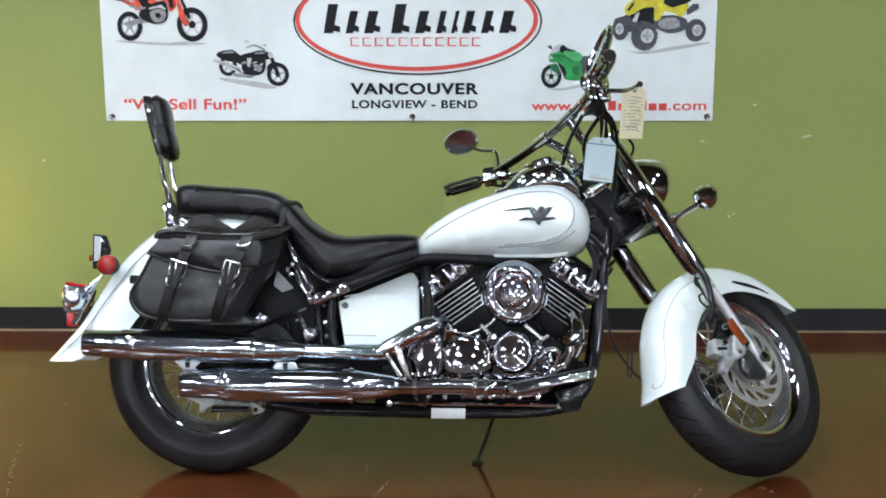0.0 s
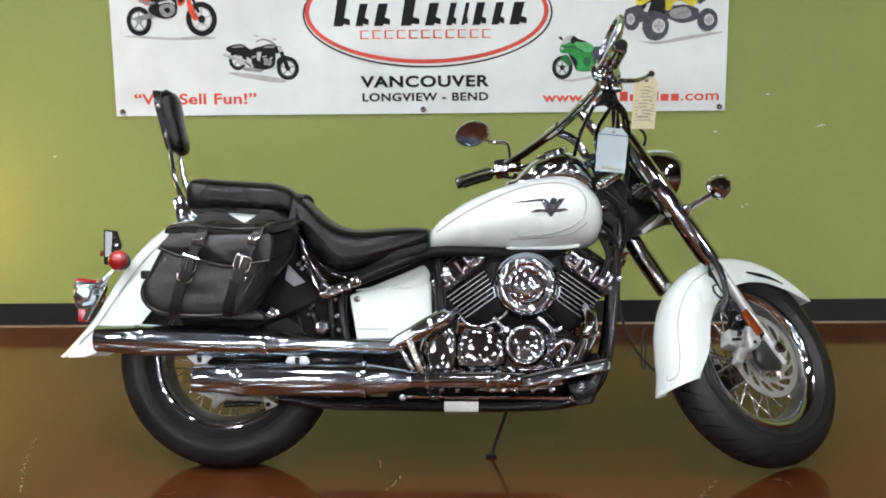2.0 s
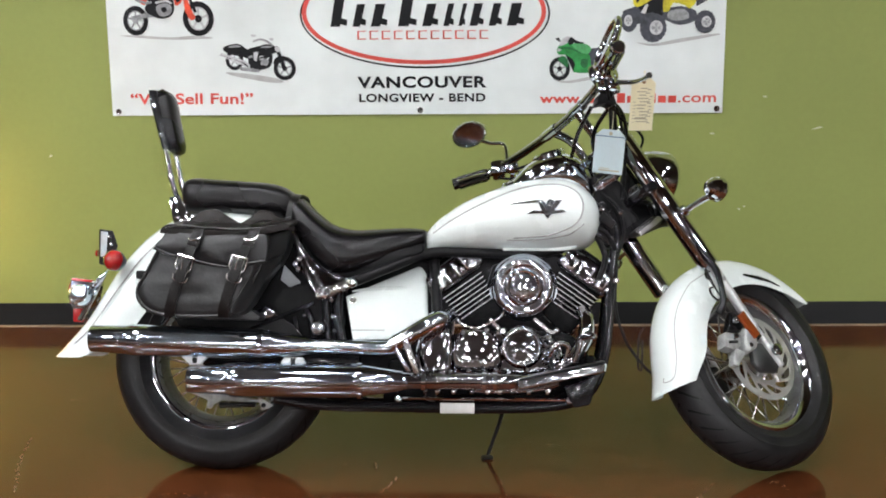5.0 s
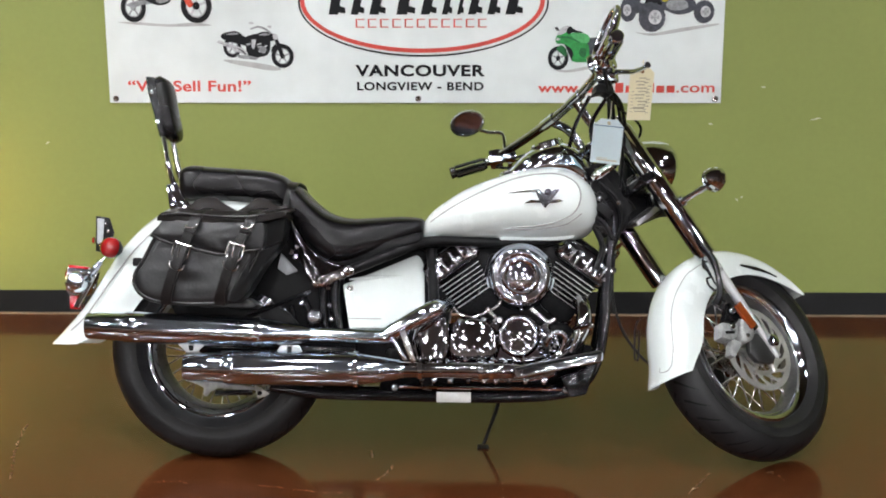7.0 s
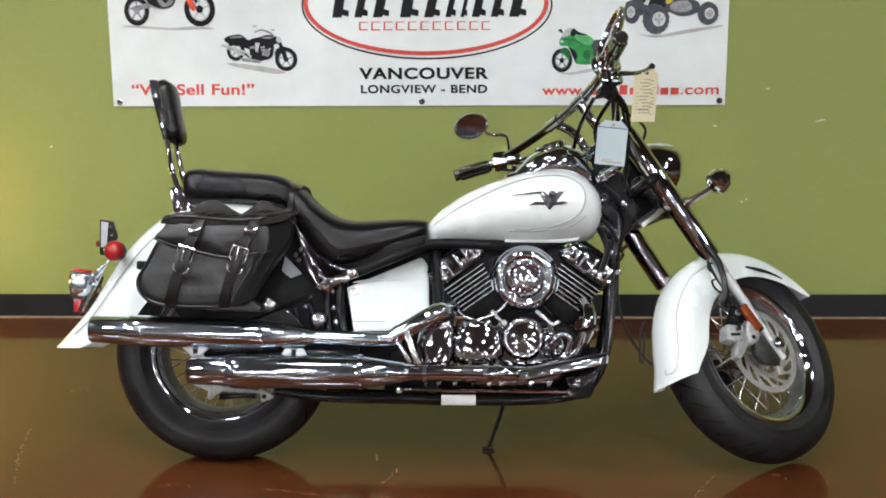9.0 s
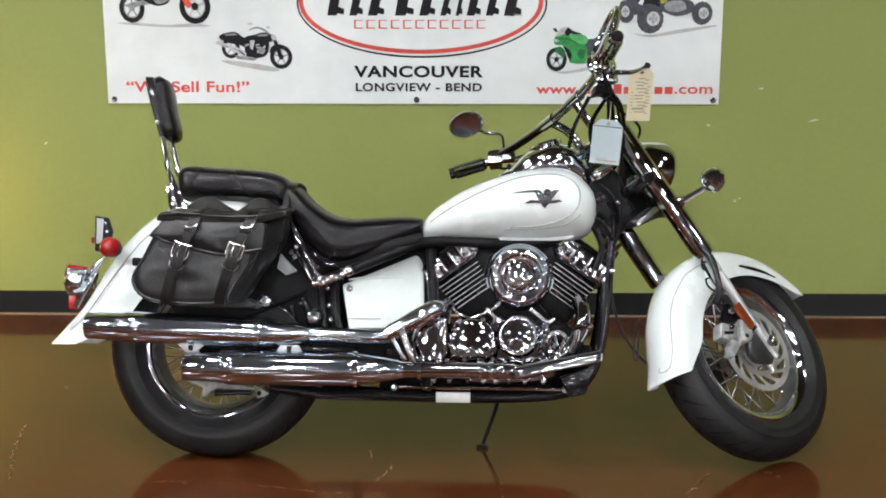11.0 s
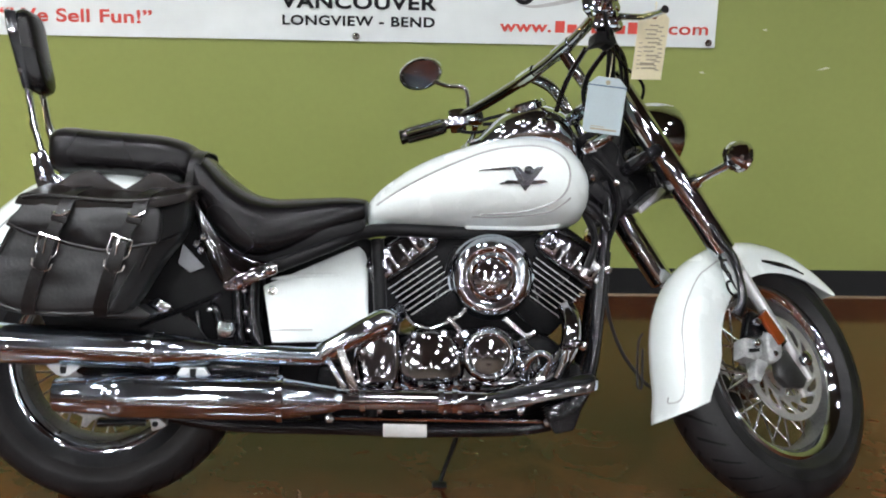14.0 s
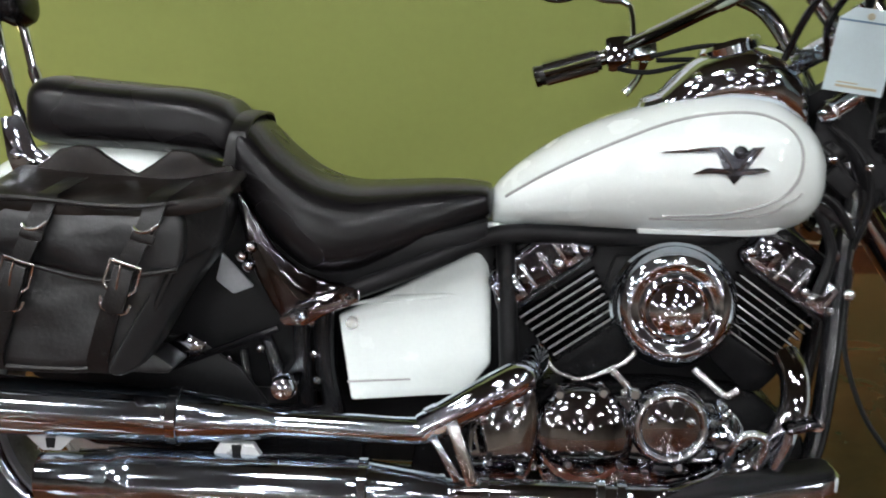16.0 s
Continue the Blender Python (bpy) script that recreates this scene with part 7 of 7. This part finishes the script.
# dark cruiser
p = picture("cruiser_picture", "printed picture of a dark cruiser motorcycle", [(-0.781, 1.058), (-0.685, 1.05), (-0.594, 1.036), (-0.549, 1.019), (-0.595, 1.015), (-0.686, 1.03), (-0.755, 1.044)])
printed_wheel(-0.745, 1.106, 0.036, 0.040, INK_DARK, INK_GREY, p)
printed_wheel(-0.543, 1.072, 0.045, 0.047, INK_DARK, INK_GREY, p)
shapes(p, [
    ("engine", INK_DARK, 3, [(-0.682, 1.13), (-0.602, 1.138), (-0.591, 1.111), (-0.604, 1.077), (-0.65, 1.066), (-0.684, 1.075)]),
    ("exhaust", INK_GREY, 0, [(-0.730, 1.078), (-0.684, 1.075), (-0.639, 1.066), (-0.651, 1.057), (-0.719, 1.064)]),
    ("exhaust", INK_PALE, 0, [(-0.806, 1.126), (-0.796, 1.135), (-0.706, 1.105), (-0.680, 1.084), (-0.693, 1.075)]),
    ("exhaust", INK_DARK, 0, [(-0.800, 1.127), (-0.706, 1.096), (-0.688, 1.080), (-0.692, 1.078), (-0.712, 1.092)]),
    ("seat", INK_DARK, 3, [(-0.789, 1.147), (-0.779, 1.162), (-0.737, 1.171), (-0.715, 1.166), (-0.69, 1.148), (-0.658, 1.156), (-0.654, 1.134), (-0.683, 1.112), (-0.717, 1.121), (-0.762, 1.13)]),
    ("tank", INK_DARK, 3, [(-0.69, 1.148), (-0.646, 1.161), (-0.612, 1.169), (-0.578, 1.16), (-0.572, 1.137), (-0.602, 1.129), (-0.648, 1.129), (-0.671, 1.123)]),
    ("shine", INK_GREY, 3, [(-0.770, 1.158), (-0.738, 1.166), (-0.715, 1.160), (-0.742, 1.156)]),
    ("shine", INK_GREY, 3, [(-0.640, 1.157), (-0.612, 1.163), (-0.590, 1.158), (-0.615, 1.153)]),
    ("shine", INK_GREY, 0, [(-0.690, 1.120), (-0.672, 1.126), (-0.668, 1.118), (-0.686, 1.112)]),
    ("fin", INK_PALE, 0, [(-0.646, 1.120), (-0.628, 1.124), (-0.626, 1.120), (-0.644, 1.116)]),
    ("fin", INK_PALE, 0, [(-0.644, 1.110), (-0.626, 1.114), (-0.624, 1.110), (-0.642, 1.106)]),
    ("pipe", INK_PALE, 0, [(-0.640, 1.092), (-0.606, 1.118), (-0.602, 1.114), (-0.636, 1.086)]),
    ("side_panel", INK_PALE, 0, [(-0.666, 1.138), (-0.647, 1.138), (-0.656, 1.1), (-0.667, 1.107)]),
    ("crankcase", INK_GREY, 3, [(-0.640, 1.098), (-0.622, 1.112), (-0.606, 1.10), (-0.618, 1.082)]),
    ("fork", INK_DARK, 0, [(-0.582, 1.16), (-0.567, 1.16), (-0.536, 1.076), (-0.552, 1.072)]),
    ("mudguard", INK_DARK, 3, [(-0.588, 1.088), (-0.582, 1.11), (-0.557, 1.124), (-0.527, 1.114), (-0.546, 1.108), (-0.569, 1.101)]),
    ("handlebar", INK_GREY, 2, [(-0.668, 1.181), (-0.638, 1.192), (-0.607, 1.183), (-0.585, 1.165), (-0.589, 1.16), (-0.612, 1.176), (-0.639, 1.185), (-0.664, 1.177)]),
    ("mirror", INK_PALE, 2, [(-0.674, 1.208), (-0.656, 1.206), (-0.658, 1.199), (-0.672, 1.199)]),
    ("mirror", INK_PALE, 2, [(-0.6, 1.192), (-0.586, 1.192), (-0.586, 1.183), (-0.598, 1.185)]),
    ("headlight", INK_PALE, 3, [(-0.580, 1.158), (-0.562, 1.156), (-0.560, 1.140), (-0.576, 1.140)]),
])
# green sport bike
p = picture("sport_bike_picture", "printed picture of a green sport bike", [(0.535, 1.019), (0.592, 1.016), (0.683, 1.034), (0.751, 1.051), (0.76, 1.042), (0.683, 1.02), (0.592, 1.007)])
printed_wheel(0.560, 1.064, 0.041, 0.047, INK_DARK, INK_GREY, p)
printed_wheel(0.700, 1.090, 0.040, 0.045, INK_DARK, INK_GREY, p)
shapes(p, [
    ("engine", INK_DARK, 0, [(0.582, 1.120), (0.640, 1.110), (0.640, 1.050), (0.615, 1.052), (0.598, 1.090)]),
    ("seat", INK_SLATE, 2, [(0.675, 1.142), (0.709, 1.146), (0.731, 1.166), (0.749, 1.15), (0.754, 1.114), (0.728, 1.078), (0.680, 1.061), (0.675, 1.106)]),
    ("fairing", INK_GREEN, 2, [(0.548, 1.139), (0.562, 1.163), (0.591, 1.17), (0.618, 1.16), (0.641, 1.138), (0.655, 1.126), (0.673, 1.124), (0.682, 1.106), (0.683, 1.056), (0.66, 1.047), (0.615, 1.052), (0.621, 1.079), (0.61, 1.102), (0.582, 1.12), (0.555, 1.121)]),
    ("tank", INK_GREEN_PALE, 3, [(0.609, 1.156), (0.625, 1.165), (0.668, 1.16), (0.684, 1.142), (0.673, 1.124), (0.637, 1.129)]),
    ("vent", INK_GREEN_DARK, 2, [(0.650, 1.104), (0.672, 1.099), (0.668, 1.070), (0.652, 1.068), (0.642, 1.085)]),
    ("fold", INK_GREEN_DARK, 2, [(0.566, 1.148), (0.600, 1.150), (0.645, 1.128), (0.644, 1.124), (0.600, 1.142), (0.568, 1.142)]),
    ("screen", INK_PALE, 2, [(0.557, 1.157), (0.568, 1.181), (0.591, 1.192), (0.609, 1.185), (0.596, 1.17), (0.569, 1.156)]),
    ("dash", INK_DARK, 2, [(0.591, 1.174), (0.605, 1.19), (0.618, 1.18), (0.635, 1.172), (0.660, 1.166), (0.640, 1.163), (0.614, 1.165), (0.6, 1.156)]),
    ("mirror", INK_DARK, 0, [(0.541, 1.184), (0.555, 1.188), (0.564, 1.172), (0.555, 1.172)]),
    ("headlight", INK_PALE, 0, [(0.549, 1.138), (0.556, 1.146), (0.568, 1.138), (0.556, 1.132)]),
    ("mudguard", INK_GREEN_DARK, 2, [(0.552, 1.103), (0.573, 1.116), (0.592, 1.098), (0.592, 1.070), (0.569, 1.084)]),
])
# yellow quad
p = picture("quad_picture", "printed picture of a yellow quad bike", [(0.862, 1.167), (0.93, 1.161), (1.042, 1.182), (1.176, 1.199), (1.181, 1.192), (1.042, 1.167), (0.93, 1.152)])


def knobby(cx, cz, rx, rz, hx):
    rim = [(cx + rx * k * math.cos(a), cz + rz * k * math.sin(a)) for a, k in ((2 * math.pi * j / 36, 1.0 if j % 2 else 0.95) for j in range(36))]
    flat(rim, INK_SLATE, "printed_tyre", "", INK - 0.0030, 0, p)
    annulus(cx + hx, cz, rx * 0.48, rz * 0.48, rx * 0.30, rz * 0.30, INK_PALE, "printed_rim", "", INK - 0.0032, p)
    annulus(cx + hx, cz, rx * 0.30, rz * 0.30, 0.001, 0.001, INK_GREY, "printed_hub", "", INK - 0.0034, p)
    for j in range(4):
        a = math.pi / 4 + j * math.pi / 2
        flat([(cx + hx + 0.30 * rx * math.cos(a + d), cz + 0.30 * rz * math.sin(a + d)) for d in (-0.3, 0.0, 0.3)] + [(cx + hx, cz)], INK_PALE, "printed_spoke", "", INK - 0.0036, 0, p)


shapes(p, [
    ("chassis", INK_SLATE, 2, [(0.806, 1.285), (0.837, 1.3), (0.893, 1.317), (0.949, 1.299), (1.038, 1.307), (1.095, 1.289), (1.096, 1.253), (1.052, 1.236), (1.018, 1.236), (0.995, 1.245), (0.961, 1.255), (0.905, 1.246), (0.838, 1.238)]),
    ("engine", INK_DARK, 2, [(0.873, 1.330), (0.96, 1.345), (0.967, 1.294), (0.959, 1.268), (0.905, 1.273), (0.873, 1.296)]),
    ("shock", INK_PALE, 0, [(0.878, 1.282), (0.895, 1.313), (0.908, 1.317), (0.896, 1.278)]),
    ("side_panel", INK_GREY, 2, [(0.99, 1.288), (1.05, 1.296), (1.07, 1.262), (1.02, 1.25), (0.985, 1.262)]),
    ("seat", INK_DARK, 2, [(0.988, 1.365), (1.014, 1.392), (1.059, 1.380), (1.115, 1.376), (1.093, 1.35), (1.038, 1.335), (1.006, 1.345)]),
    ("bodywork", INK_YELLOW, 2, [(0.848, 1.318), (0.852, 1.344), (0.881, 1.366), (0.907, 1.392), (0.98, 1.41), (1.004, 1.356), (0.975, 1.339), (0.926, 1.335), (0.893, 1.317), (0.864, 1.304)]),
    ("bodywork", INK_YELLOW, 2, [(0.975, 1.352), (1.006, 1.349), (1.038, 1.335), (1.093, 1.352), (1.1, 1.333), (1.072, 1.298), (1.05, 1.311), (1.005, 1.321), (0.99, 1.29), (0.967, 1.286), (0.966, 1.33)]),
    ("tail", INK_SLATE, 0, [(1.094, 1.328), (1.118, 1.35), (1.14, 1.35), (1.143, 1.332), (1.097, 1.306)]),
    ("grille", INK_DARK, 0, [(0.856, 1.327), (0.881, 1.357), (0.886, 1.350), (0.864, 1.320)]),
    ("handlebar", INK_DARK, 0, [(0.93, 1.40), (0.96, 1.45), (0.968, 1.445), (0.945, 1.40)]),
])
knobby(0.833, 1.252, 0.034, 0.046, -0.004)
knobby(0.928, 1.224, 0.054, 0.059, 0.012)
knobby(1.132, 1.246, 0.042, 0.046, 0.006)
for gx in (-1.223, 0.0, 1.191):
    for gz in (0.902, 1.783):
        part("grommet", Geo().lathe([(0.005, 0), (0.011, 0.0), (0.012, 0.002), (0.009, 0.004), (0.005, 0.003)], (gx, -0.012, gz), RIGHT, 16), CHROME_DULL, banner, "small metal grommet")
# scuffs on the wall
SCUFF = material("bare_plaster", (0.55, 0.55, 0.42, 1), 0.8, vary=0.2, scale=80)
for x, z, w_, a in ((1.385, 0.948, 0.020, 5), (1.180, 0.800, 0.022, 8), (1.60, 0.82, 0.05, -12), (1.30, 0.49, 0.018, 40), (1.32, 0.50, 0.012, -20), (2.085, 0.385, 0.03, 30), (-1.52, 0.72, 0.02, -30)):
    part("scuff", Geo().prism([(-w_ / 2, 0), (-w_ * 0.1, -0.004), (w_ / 2, -0.002), (w_ * 0.2, 0.005)], -0.0012, 0.0, 0).moved(pose(x, WALL_Y - 0.0002, z, 0, a)), SCUFF, wall_north, "pale scuff on the paint")
# scratches in the floor: chains of small pale flecks where the sealer is broken
SCRATCH = material("scratched_sealer", (0.26, 0.175, 0.095, 1), 0.6, vary=0.6, scale=60)
chip = random.Random(5)
MARKS = (([(-1.200, 3.616), (-1.183, 3.504), (-1.158, 3.390), (-1.132, 3.303), (-1.098, 3.192)], 0.006, 46, 0.8),
         ([(-1.190, 3.990), (-1.130, 4.004)], 0.012, 14, 0.4),
         ([(-0.383, 3.160), (-0.300, 3.137), (-0.219, 3.119), (-0.109, 3.112), (-0.015, 3.106)], 0.007, 34, 0.45),
         ([(-0.016, 3.326), (-0.019, 3.284), (-0.038, 3.231), (-0.057, 3.202)], 0.007, 22, 0.7),
         ([(-0.086, 3.418), (-0.081, 3.373)], 0.003, 10, 1.0),
         ([(-0.200, 3.405), (-0.090, 3.425)], 0.005, 10, 0.35),
         ([(0.903, 3.273), (0.866, 3.212), (0.836, 3.160), (0.808, 3.114)], 0.008, 34, 0.6),
         ([(1.058, 3.278), (1.086, 3.270), (1.097, 3.222)], 0.010, 18, 0.45),
         ([(-0.700, 3.175), (-0.560, 3.190), (-0.470, 3.170)], 0.012, 22, 0.35),
         ([(0.280, 3.330), (0.300, 3.200), (0.300, 3.080)], 0.005, 14, 0.3))
for line, spread, count, size in MARKS:
    g = Geo()
    for k in range(count):
        u = chip.random() * (len(line) - 1)
        i = min(int(u), len(line) - 2)
        c = Vector(line[i]).lerp(Vector(line[i + 1]), u - i) + Vector((chip.gauss(0, spread * 0.35), chip.gauss(0, spread * 0.5)))
        way = (Vector(line[i + 1]) - Vector(line[i])).normalized() + Vector((chip.uniform(-0.4, 0.4), chip.uniform(-0.4, 0.4)))
        side = Vector((-way.y, way.x))
        a, b = size * chip.uniform(0.006, 0.018), size * chip.uniform(0.0010, 0.0026)
        ring = [c - way * a, c - way * a * 0.2 - side * b, c + way * a * 0.9, c + way * a * 0.1 + side * b * 0.8]
        g.add([(p.x, p.y, 0.0007 + 0.00002 * k) for p in ring], [(0, 1, 2, 3)])
    part("scratch", g, SCRATCH, ground, "pale broken scratch in the sealed concrete")
